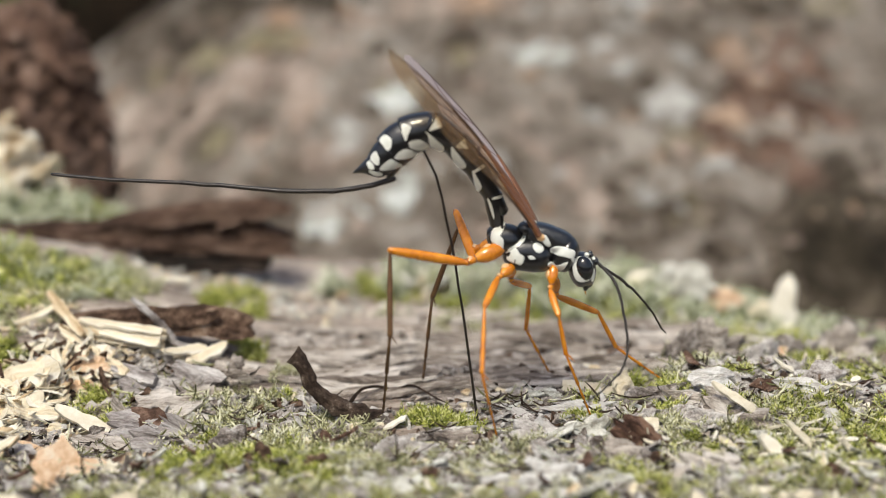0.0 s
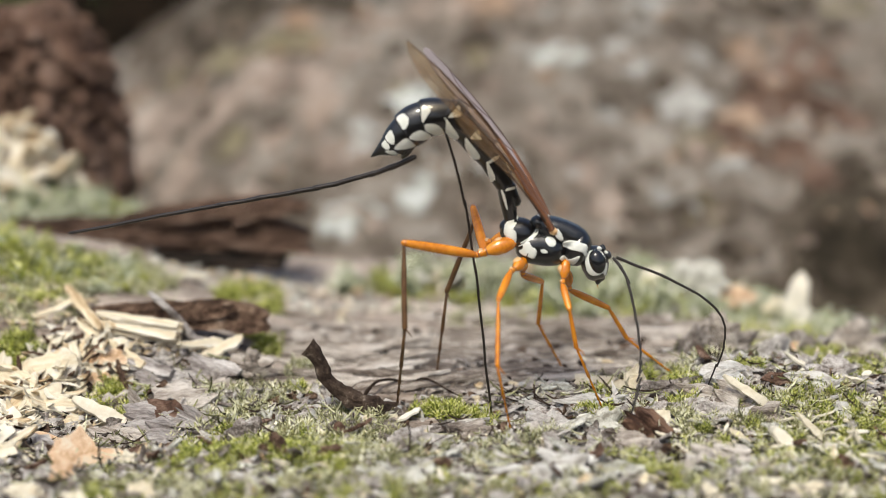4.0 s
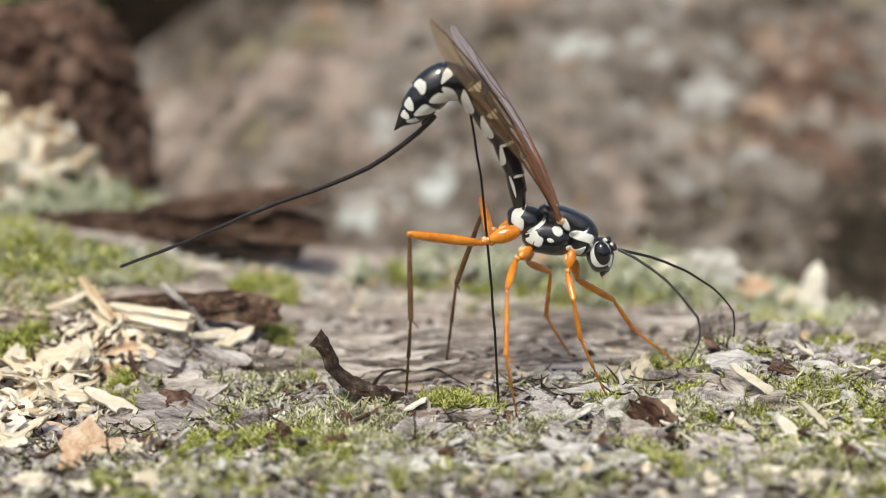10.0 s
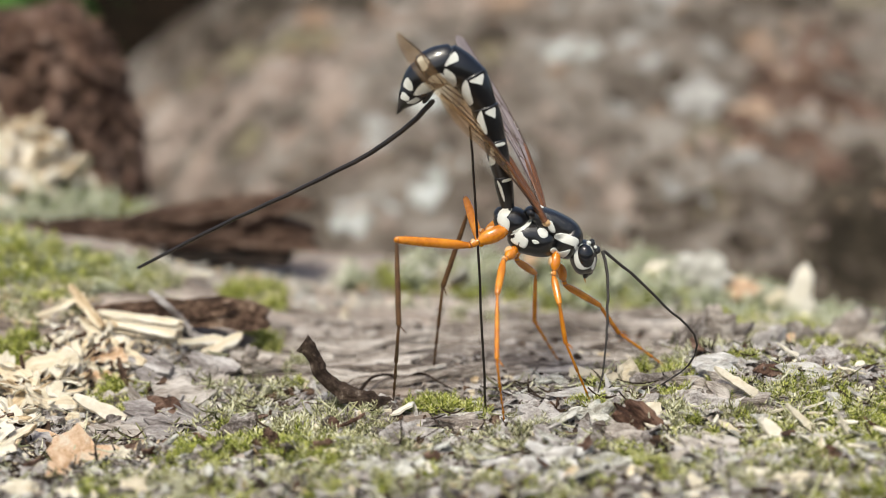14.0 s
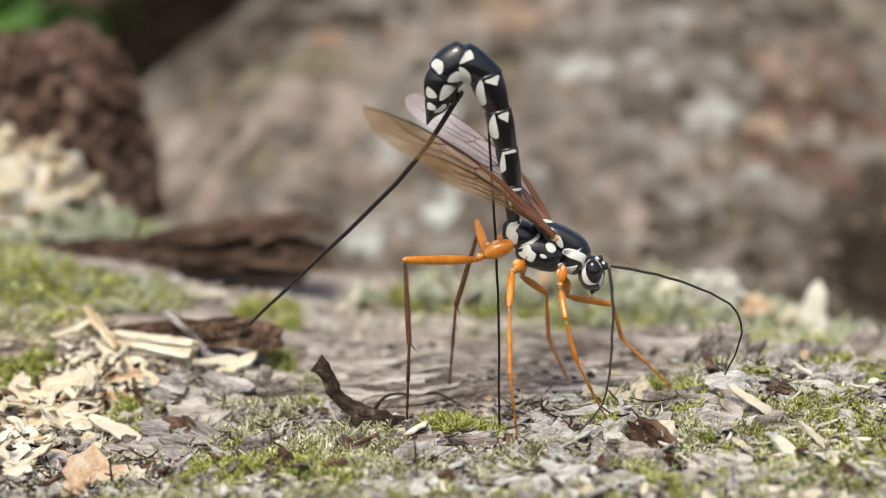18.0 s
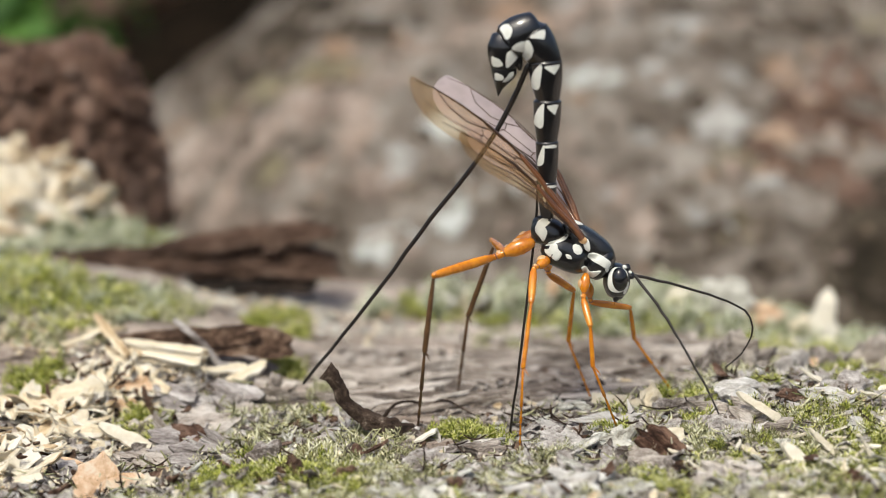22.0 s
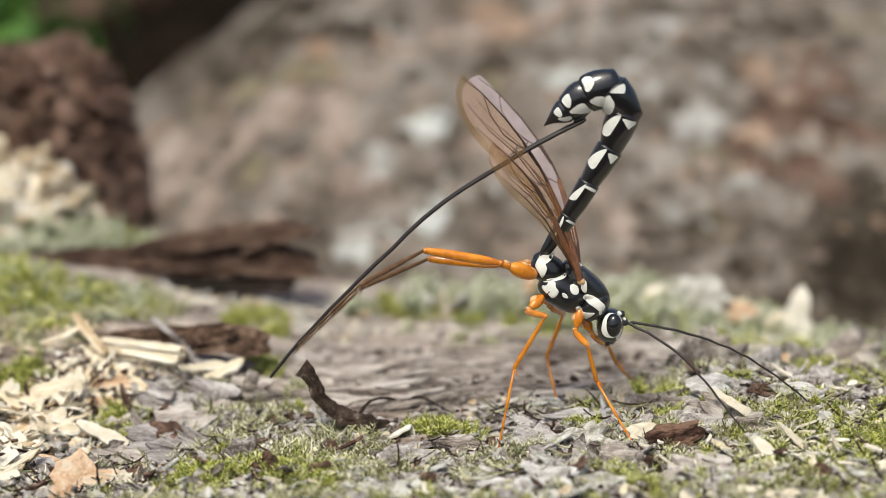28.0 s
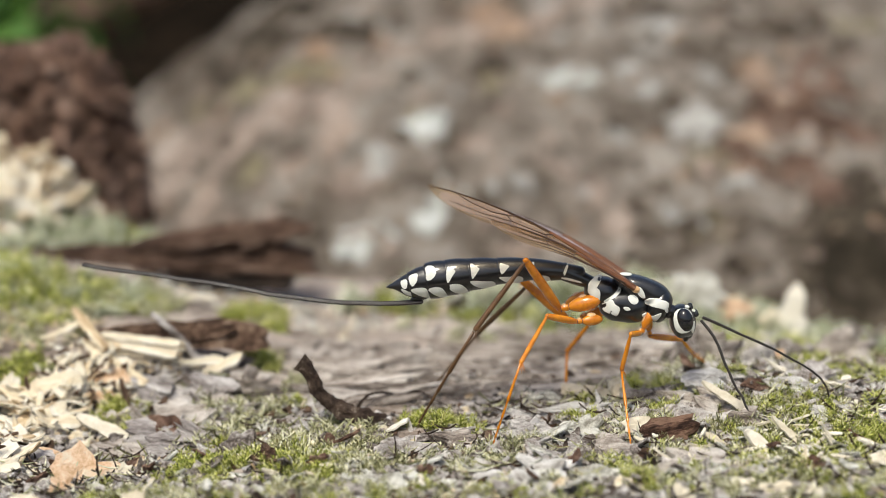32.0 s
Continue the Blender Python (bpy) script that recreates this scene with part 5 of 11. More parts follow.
BLACK = cuticle("black_cuticle", [(0.3, .0025, .0027, .0033), (0.7, .008, .0085, .010)], 0.30, 1.0, 0.35, 1500.0, 0.5)
BLACK_GRAIN = cuticle("black_grained_cuticle", [(0.3, .003, .003, .0035), (0.7, .009, .0095, .011)], 0.30, 1.0, 0.6, 2600.0, 0.5)
IVORY = cuticle("ivory_marking", [(0.3, .66, .68, .62), (0.7, .84, .85, .79)], 0.38, 0.25, 0.1)
ORANGE = cuticle("orange_cuticle", [(0.32, .43, .105, .003), (0.5, .70, .235, .006), (0.68, .86, .36, .016)], 0.26, 0.9, 0.4, 600.0)
PALE_ORANGE = cuticle("pale_orange_cuticle", [(0.3, .62, .33, .12), (0.7, .80, .58, .33)], 0.35, 0.2, 0.1)
SHANK = cuticle("brown_cuticle", [(0.3, .060, .029, .011), (0.5, .125, .063, .025), (0.7, .22, .12, .050)], 0.40, 0.15, 0.3, 700.0)
FEELER = cuticle("dark_feeler", [(0.3, .010, .008, .007), (0.7, .040, .030, .024)], 0.45, 0.1, 0.4, 1500.0)
SHEATH = cuticle("dark_brown_sheath", [(0.3, .007, .005, .004), (0.7, .024, .016, .012)], 0.42, 0.2, 0.3, 900.0)
JOINT = cuticle("dark_leg_joint", [(0.3, .10, .022, .004), (0.7, .26, .070, .010)], 0.35, 0.3)
EYE = cuticle("black_eye", [(0.3, .008, .009, .011), (0.7, .014, .015, .018)], 0.16, 0.5, 0.05, 4000.0)


def membrane(name, tint, clear_tint, least):
    m, n, l, b = shader(name, 0.38, spec=0.5)
    b.inputs["Base Color"].default_value = (*tint, 1)
    clear = n.new("ShaderNodeBsdfTransparent")
    clear.inputs["Color"].default_value = (*clear_tint, 1)
    mix = n.new("ShaderNodeMixShader")
    no = n.new("ShaderNodeTexNoise")
    no.inputs["Scale"].default_value = 500
    co = n.new("ShaderNodeTexCoord")
    l.new(co.outputs["Object"], no.inputs["Vector"])
    f = n.new("ShaderNodeMath")
    f.operation = "MULTIPLY_ADD"
    f.inputs[1].default_value, f.inputs[2].default_value = 0.24, least
    l.new(no.outputs["Fac"], f.inputs[0])
    l.new(f.outputs[0], mix.inputs["Fac"])
    l.new(clear.outputs[0], mix.inputs[1])
    l.new(b.outputs[0], mix.inputs[2])
    l.new(mix.outputs[0], n["Material Output"].inputs["Surface"])
    bp = n.new("ShaderNodeBump")
    bp.inputs["Strength"].default_value, bp.inputs["Distance"].default_value = 0.3, 0.0003
    l.new(no.outputs["Fac"], bp.inputs["Height"])
    l.new(bp.outputs["Normal"], b.inputs["Normal"])
    return m


AMBER_WING = membrane("amber_wing", (.34, .20, .085), (.92, .83, .69), 0.19)
# paler copy for the far wings: the sky they reflect, put into the colour
SKY_SHEEN_WING = membrane("sky_sheen_wing", (.56, .47, .50), (.96, .93, .94), 0.32)
VEIN = cuticle("wing_vein", [(0.3, .028, .013, .007), (0.7, .070, .032, .014)], 0.42, 0.2, 0.2)
WING_STEM = cuticle("red_brown_wing_stem", [(0.3, .085, .030, .010), (0.7, .22, .085, .026)], 0.30, 0.5, 0.3)

MID = -2.5  # the wasp's middle plane


def tube(profile, sides=14):
    """A closed tube along x: rows of x, half width (y), half height (z), rise (z) and, if given, drift (y)."""
    v, ring = [], np.linspace(0, 2 * math.pi, sides, endpoint=False)
    for row in profile:
        x, ry, rz, up = row[:4]
        side = row[4] if len(row) > 4 else 0.0
        v.append(np.stack([np.full(sides, x), side + ry * np.cos(ring), up + rz * np.sin(ring)], -1))
    v = np.concatenate(v)
    f = grid_faces(len(profile), sides, True)
    f.append(tuple(range(sides))[::-1])
    f.append(tuple(range((len(profile) - 1) * sides, len(profile) * sides)))
    return v, f


def rounded(length, r0, rm, r1, flat=1.0, n=9, overlap=0.0):
    """Profile of a limb piece with domed ends: radii at its root, middle and end."""
    rows = []
    for k in np.linspace(0, 1, n):
        r = (1 - k) * (1 - 2 * k) * r0 + 4 * k * (1 - k) * rm + k * (2 * k - 1) * r1
        rows.append((-overlap + k * (length + 2 * overlap), r * flat, r, 0.0))
    a, z = rows[0], rows[-1]
    return ([(a[0] - a[2] * 0.55, a[1] * 0.25, a[2] * 0.25, 0), (a[0] - a[2] * 0.38, a[1] * 0.75, a[2] * 0.75, 0)] + rows
            + [(z[0] + z[2] * 0.38, z[1] * 0.75, z[2] * 0.75, 0), (z[0] + z[2] * 0.55, z[1] * 0.25, z[2] * 0.25, 0)])


def lobe(centre, axes, tilt=0.0, n=(22, 30), power=2.0, dent=0.0, seed=0):
    """A rounded body lobe: centre x, y, z; half axes; tilt in degrees about y."""
    th, ph = np.meshgrid(np.linspace(0.03, math.pi - 0.03, n[0]), np.linspace(0, 2 * math.pi, n[1], endpoint=False), indexing="ij")
    d = np.stack([np.cos(th), np.sin(th) * np.cos(ph), np.sin(th) * np.sin(ph)], -1)
    r = (np.abs(d) ** power).sum(-1) ** (-1 / power)
    r = r * (1 + dent * fbm(d[..., 0] * 2.3 + 4, d[..., 2] * 2.3 + 7, seed + 80, 3))
    v = (d * r[..., None] * np.array(axes)).reshape(-1, 3)
    c, s = math.cos(radians(tilt)), math.sin(radians(tilt))
    v = np.stack([v[:, 0] * c + v[:, 2] * s, v[:, 1], -v[:, 0] * s + v[:, 2] * c], -1) + np.array(centre)
    f = grid_faces(n[0], n[1], True) + [tuple(range(n[1]))[::-1], tuple(range((n[0] - 1) * n[1], n[0] * n[1]))]
    return v, f


def side_patch(centre, axes, tilt, power, at, size, turn, side, wobble=0.12, seed=0, proud=1.025):
    """A marking that lies on the flank of a lobe: at and size in x and z, turn in degrees; side -1 or 1."""
    ring, rows = 26, 7
    a = np.linspace(0, 2 * math.pi, ring, endpoint=False)
    pts = []
    for k in np.linspace(0.001, 1, rows):
        edge = 1 + wobble * (np.sin(2 * a + seed) + 0.7 * np.sin(3 * a + 2 * seed))
        ex = np.sign(np.cos(a)) * np.abs(np.cos(a)) ** 0.8 * size[0] * k * edge
        ez = np.sign(np.sin(a)) * np.abs(np.sin(a)) ** 0.8 * size[1] * k * edge
        c, s = math.cos(radians(turn)), math.sin(radians(turn))
        pts.append(np.stack([at[0] + ex * c - ez * s, at[1] + ex * s + ez * c], -1))
    p = np.concatenate(pts)
    c, s = math.cos(radians(tilt)), math.sin(radians(tilt))
    dx, dz = p[:, 0] - centre[0], p[:, 1] - centre[2]
    lx, lz = dx * c - dz * s, dx * s + dz * c
    inside = np.clip(1 - np.abs(lx / (axes[0] * proud)) ** power - np.abs(lz / (axes[2] * proud)) ** power, 0.0, 1) ** (1 / power)
    y = centre[1] + side * axes[1] * proud * inside
    v = np.stack([p[:, 0], y, p[:, 1]], -1)
    f = grid_faces(rows, ring, True)
    if side > 0:
        f = [q[::-1] for q in f]
    return v, f


wasp = new("wasp")
tagged(wasp, "black ichneumon wasp with ivory spots and orange legs", "wasp")


def wasp_part(name, shape, material, label="", parent=None, smooth=True):
    v, f = shape
    return part(name, mesh_of(name, v, f, material, smooth), parent or wasp, label)


# thorax: lobes, with the flank's lower offset seen from above taken into account
LOBES = {  # centre x, y, z, half axes x, y, z, tilt, squareness
    "propodeum": ((-0.85, 0, 1.45), (1.75, 1.55, 1.45), 8, 2.3),
    "waist": ((-1.75, 0, 2.15), (0.85, 0.80, 0.80), 8, 2.0),
    "mesopleuron": ((1.35, 0, -0.30), (2.55, 1.85, 1.75), 14, 2.5),
    "mesonotum": ((3.55, 0, 1.15), (2.65, 1.50, 1.15), 27, 2.6),
    "scutellum": ((1.45, 0, 2.25), (1.05, 0.95, 0.75), 10, 2.2),
    "pronotum": ((4.75, 0, -0.55), (1.35, 1.75, 1.75), 24, 2.3),
    "neck": ((5.85, 0, -1.35), (0.9, 0.75, 0.75), 20, 2.0),
}
MARKS = [  # outlines of the ivory markings on the flank, x and z
    [(-1.85, 2.65), (-0.94, 3.05), (-0.75, 2.84), (-1.36, 2.26), (-1.03, 1.81), (-1.18, 0.82), (-1.58, 1.13), (-2.12, 1.60), (-2.13, 2.17)],
    [(-0.89, 0.30), (-0.41, 0.62), (0.14, 0.77), (0.33, 0.35), (0.75, -0.03), (0.45, -0.79), (-0.17, -0.60), (-0.82, -0.27)],
    [(-0.63, 0.77), (0.46, 1.37), (0.95, 1.72), (1.08, 1.46), (0.35, 1.01), (-0.42, 0.66)],
    [(1.19, -0.02), (1.59, -0.02), (1.85, -0.32), (1.37, -0.34)],
    [(1.75, 0.94), (2.40, 1.03), (2.72, 0.47), (2.39, 0.19), (1.93, 0.39)],
    [(2.71, 1.72), (3.09, 1.74), (3.44, 0.81), (3.13, 0.67), (2.73, 1.15)],
    [(3.63, 0.50), (4.37, 0.53), (5.35, 0.16), (5.65, -0.20), (5.41, -0.68), (4.72, -0.41), (3.67, -0.15), (3.45, 0.13)],
    [(3.00, -1.14), (3.46, -0.95), (3.86, -1.33), (4.82, -0.99), (4.61, -1.52), (4.15, -2.00), (3.55, -1.80)],
    [(5.28, -0.76), (5.51, -0.60), (5.64, -0.88), (5.46, -1.09)],
]


def flank_y(x, z):
    """How far the thorax reaches sideways at x, z, and which lobe is outermost there."""
    best, which = np.full(np.shape(x), -1.0), None
    for name, (centre, axes, tilt, power) in LOBES.items():
        c, s = math.cos(radians(tilt)), math.sin(radians(tilt))
        dx, dz = x - centre[0], z - centre[2]
        lx, lz = dx * c - dz * s, dx * s + dz * c
        y = axes[1] * np.clip(1 - np.abs(lx / axes[0]) ** power - np.abs(lz / axes[2]) ** power, 0.0, 1) ** (1 / power)
        if which is None or np.mean(y) > np.mean(first):
            which, first = name, y
        best = np.maximum(best, y)
    return best, which


def flank_patch(outline, side):
    """A marking with a rounded outline, laid over the flank."""
    p = np.array(outline)
    a, b, c, d = np.roll(p, 1, 0), p, np.roll(p, -1, 0), np.roll(p, -2, 0)
    rim = np.stack([0.5 * (2 * b + (c - a) * u + (2 * a - 5 * b + 4 * c - d) * u * u + (3 * b - 3 * c + d - a) * u ** 3) for u in (0, 0.25, 0.5, 0.75)], 1).reshape(-1, 2)
    rim = rim.mean(0) + 1.10 * (rim - rim.mean(0))
    rim = 0.55 * rim + 0.225 * (np.roll(rim, 1, 0) + np.roll(rim, -1, 0))
    mid, v = rim.mean(0), []
    for k in (0.001, 0.2, 0.4, 0.6, 0.8, 0.95, 1.0):
        q = mid + (rim - mid) * k
        y, which = flank_y(q[:, 0], q[:, 1])
        v.append(np.stack([q[:, 0], side * (y + (0.10 if k < 0.97 else -0.04)), q[:, 1]], -1))
    turns = np.roll(rim, -1, 0) - rim
    flip = (np.sum(rim[:, 0] * turns[:, 1] - rim[:, 1] * turns[:, 0]) > 0) == (side > 0)
    f = grid_faces(7, len(rim), True)
    return (np.concatenate(v), [q[::-1] for q in f] if flip else f), which


thorax = {}
for name, (centre, axes, tilt, power) in LOBES.items():
    thorax[name] = wasp_part(name, lobe(centre, axes, tilt, power=power, dent=0.045, seed=len(name)), BLACK_GRAIN if name == "mesonotum" else BLACK)
for side in (-1, 1):
    for outline in MARKS:
        shape, name = flank_patch(outline, side)
        wasp_part("marking", shape, IVORY, "ivory marking", thorax[name])
wasp_part("marking", lobe((1.75, 0, 2.92), (0.62, 0.55, 0.16), 8), IVORY, "ivory marking", thorax["scutellum"])
for side in (-1, 1):
    wasp_part("tegula", lobe((2.55, side * 1.45, 1.65), (0.45, 0.35, 0.38), 20), PALE_ORANGE, "pale orange wing hinge")

# head
HC, HA = (-0.15, 0, -0.38), (1.36, 1.75, 1.72)
head = wasp_part("head", lobe(HC, HA, -8, power=2.25, dent=0.03), BLACK)
for side in (-1, 1):
    wasp_part("eye_ring", side_patch(HC, HA, -8, 2.25, (-0.16, 0.0), (0.98, 1.22), 4, side, 0.02, 1, 1.03), IVORY, "ivory ring round the eye", head)
    wasp_part("compound_eye", lobe((-0.01, side * 1.20, 0.0 if side < 0 else -0.38), (0.86, 0.84, 1.27), -8), EYE, "glossy black eye", head)
    wasp_part("mandible", lobe((0.10, side * 0.45, -2.02), (0.30, 0.34, 0.46), 20), BLACK, "", head)
    wasp_part("palp", tube([(0, .05, .05, 0), (0.5, .06, .06, -0.1), (0.9, .04, .04, -0.2)], 8), ORANGE, "", head).matrix_basis = pose(
        -0.2 * MM, side * 0.4 * MM, -2.0 * MM, 0, 60, 0)
    wasp_part("antenna_socket", lobe((1.15, side * 0.38, 0.35), (0.36, 0.28, 0.32)), BLACK, "", head)
    wasp_part("ocellus", lobe((0.72, side * 0.42, 1.10), (0.26, 0.22, 0.24)), EYE, "", head)
    wasp_part("face_stripe", side_patch(HC, HA, -8, 2.25, (0.78, -0.70), (0.16, 0.66), -12, side, 0.05, 2, 1.04), IVORY, "", head)
wasp_part("mouth", lobe((0.22, 0, -1.75), (0.62, 0.72, 0.50), 24), BLACK, "", head)
for k, (x, z, r) in enumerate([(0.35, 1.22, 0.24), (0.98, 0.78, 0.18)]):
    wasp_part("marking", lobe((x, -0.55, z), (r, 0.30, r * 0.8), 20), IVORY, "", head)

# abdomen: eight rings that slide into one another; half heights at their ends
RINGS = [  # length, half height at root and end, half width at root and end, sag
    (3.1, 0.66, 0.92, 0.58, 0.82), (3.4, 0.88, 1.12, 0.80, 1.04), (3.3, 1.08, 1.36, 1.00, 1.22), (3.1, 1.25, 1.66, 1.16, 1.44),
    (2.5, 1.57, 1.86, 1.36, 1.52), (2.1, 1.76, 1.88, 1.46, 1.48), (2.0, 1.66, 1.36, 1.36, 1.10), (2.6, 1.24, 0.16, 0.98, 0.14)]


def ring_shape(k):
    length, h0, h1, w0, w1 = RINGS[k]
    rows = []
    rows.append((-0.62 * length if k else -1.7, w0 * 0.45, h0 * 0.45, 0))
    rows.append((-0.55 * length if k else -1.5, w0 * 0.74, h0 * 0.74, 0))
    rows.append((-0.25 * length if k else -0.8, w0 * 0.88, h0 * 0.88, 0))
    for u in np.linspace(0, 1, 8):
        bulge = 1 + 0.07 * math.sin(math.pi * u)
        e = u
        rows.append((u * length, (w0 + (w1 - w0) * e) * bulge, (h0 + (h1 - h0) * e) * bulge, 0))
    if k == 7:
        return rows[:3] + [(0, 0.98, 1.24, 0), (0.4, 0.95, 1.18, 0), (0.8, 0.84, 1.01, 0.05), (1.2, 0.66, 0.76, 0.14), (1.55, 0.46, 0.52, 0.23), (1.75, 0.36, 0.40, 0.28), (2.0, 0.26, 0.28, 0.30),
                           (2.3, 0.16, 0.17, 0.31), (2.6, 0.04, 0.04, 0.32)]
    if k < 7:
        rows.append((length * 1.03, w1 * 1.03, h1 * 1.03, 0))
        rows.append((length * 1.05, w1 * 0.93, h1 * 0.93, 0))
        rows.append((length * 1.05 + 0.25 * h1, w1 * 0.75, h1 * 0.75, 0))
        rows.append((length * 1.05 + 0.42 * h1, w1 * 0.35, h1 * 0.35, 0))
    return rows


def ring_patch(rows, u0, a0, du, da, slant, side, shape=0.0, seed=0):
    """A marking on a ring: its place along the ring (mm) and round it (degrees from the back), half sizes, slant."""
    xs = np.array([r[0] for r in rows])
    wy, wz = np.array([r[1] for r in rows]), np.array([r[2] for r in rows])
    up = np.array([r[3] for r in rows])
    n, m = 24, 6
    a = np.linspace(0, 2 * math.pi, n, endpoint=False)
    v = []
    for k in np.linspace(0.001, 1, m):
        edge = 1 + (0.10 * np.sin(3 * a + seed) + 0.07 * np.sin(2 * a + 2.1 * seed) if da < 60 else 0)
        eu = np.sign(np.cos(a)) * np.abs(np.cos(a)) ** 0.7 * k * edge
        ea = np.sign(np.sin(a)) * np.abs(np.sin(a)) ** 0.7 * k * edge * (1 + shape * eu)
        x = u0 + du * eu
        an = np.radians(a0 + da * ea + slant * eu)
        ry, rz = np.interp(x, xs, wy) + 0.025, np.interp(x, xs, wz) + 0.025
        v.append(np.stack([x, side * ry * np.sin(an), np.interp(x, xs, up) + rz * np.cos(an)], -1))
    f = grid_faces(m, n, True)
    return np.concatenate(v), (f if side > 0 else [q[::-1] for q in f])


abdomen = []
for k in range(8):
    rows = ring_shape(k)
    ring = wasp_part("abdomen_segment", tube(rows, 26), BLACK)
    abdomen.append(ring)
    length = RINGS[k][0]
    for side in (-1, 1):
        if k == 0:
            marks = [(length * 0.62, 112, length * 0.34, 9, 8, 0.2), (length * 0.94, 60, 0.13, 42, 0, 0)]
        elif k == 1:
            marks = [(length * 0.66, 122, length * 0.30, 17, -14, -0.5), (length * 0.94, 72, 0.17, 36, 0, 0)]
        elif k == 5:
            marks = [(length * 0.60, 124, length * 0.38, 22, -18, -0.5), (length * 0.76, 52, 0.56, 24, 4, 0.5)]
        elif k < 5:
            marks = [(length * 0.64, 126, length * 0.37, 22, -18, -0.6), (length * 0.83, 64, 0.46, 19, 4, 0.7)]
        elif k == 6:
            marks = [(length * 0.55, 118, length * 0.44, 22, -14, -0.4), (length * 0.74, 56, 0.50, 22, 4, 0.5)]
        else:
            marks = [(0.62, 66, 0.34, 26, 0, 0.2), (0.55, 120, 0.52, 18, -10, 0)]
        for j, (u0, a0, du, da, slant, shape) in enumerate(marks):
            wasp_part("marking", ring_patch(rows, u0, a0, du, da, slant, side, shape, 1.3 * k + j), IVORY, "ivory marking", ring)
wasp_part("ventral_plate", lobe((1.1, 0, -1.35), (1.35, 0.55, 0.42), 6), BLACK, "", abdomen[6])

def link(length, r0, r1, flat, sides):
    """A plain piece of a chain, with narrower stubs that reach into its neighbours."""
    return tube([(-0.42, r0 * 0.3 * flat, r0 * 0.3, 0), (-0.30, r0 * 0.8 * flat, r0 * 0.8, 0), (-0.04, r0 * 0.985 * flat, r0 * 0.985, 0), (0.02, r0 * flat, r0, 0), (length - 0.02, r1 * flat, r1, 0),
                 (length + 0.04, r1 * 0.985 * flat, r1 * 0.985, 0), (length + 0.30, r1 * 0.8 * flat, r1 * 0.8, 0), (length + 0.42, r1 * 0.3 * flat, r1 * 0.3, 0)], sides)


# sheath and drill: short rigid pieces in a row
REACH, PIECES = 41.0, 18
sheath, drill = [], []
for k in range(PIECES):
    r = 0.27 - 0.0055 * k
    sheath.append(wasp_part("ovipositor_sheath", link(REACH / PIECES, r, r - 0.0055, 1.15, 12), SHEATH))
    drill.append(wasp_part("ovipositor", link(REACH / PIECES, 0.13, 0.13, 1.0, 10), SHEATH, "thin dark drill"))

# antennae
FEEL, JOINTS = 20.5, 18
feelers = {"near": [], "far": []}
for key in feelers:
    for k in range(JOINTS):
        r = 0.158 - 0.0043 * k
        feelers[key].append(wasp_part("antenna_segment", tube(rounded(FEEL / JOINTS, r, r, r - 0.008, 1.0, 6, 0.06), 8), FEELER))

# legs: hip on the thorax, then trochanter, knee, ankle and claw
LEGS = {  # hip x, y, z; lengths of coxa, femur, shank, foot; half thickness of each; shank material
    "hind": ((-1.75, -1.25, 0.75), (4.0, 7.4, 8.3, 12.0), (0.78, 0.50, 0.29, 0.20), SHANK),
    "hind_far": ((-1.75, 1.25, 0.75), (4.0, 7.2, 8.9, 10.7), (0.78, 0.50, 0.29, 0.20), SHANK),
    "middle": ((-0.55, -1.35, -1.15), (2.6, 3.9, 6.3, 9.0), (0.56, 0.39, 0.25, 0.16), ORANGE),
    "middle_far": ((-0.55, 1.35, -1.15), (2.6, 4.2, 6.3, 7.6), (0.56, 0.39, 0.25, 0.16), ORANGE),
    "front": ((3.55, -1.1, -1.65), (2.4, 3.0, 4.2, 9.0), (0.50, 0.37, 0.25, 0.16), ORANGE),
    "front_far": ((3.55, 1.1, -1.65), (2.4, 5.1, 4.9, 8.2), (0.50, 0.37, 0.25, 0.16), ORANGE),
}


def foot_shape(length, r):
    rows, ends = [], np.array([0, 0.46, 0.66, 0.80, 0.89, 1.0])
    for a, b in zip(ends[:-1], ends[1:]):
        for u, w in ((0.0, 0.72), (0.5, 0.85), (0.93, 1.1), (0.99, 0.8)):
            rows.append(((a + (b - a) * u) * length, r * w * (1 - 0.35 * a), r * w * (1 - 0.35 * a), 0))
    rows.append((length, r * 0.4, r * 0.4, 0))
    return rows


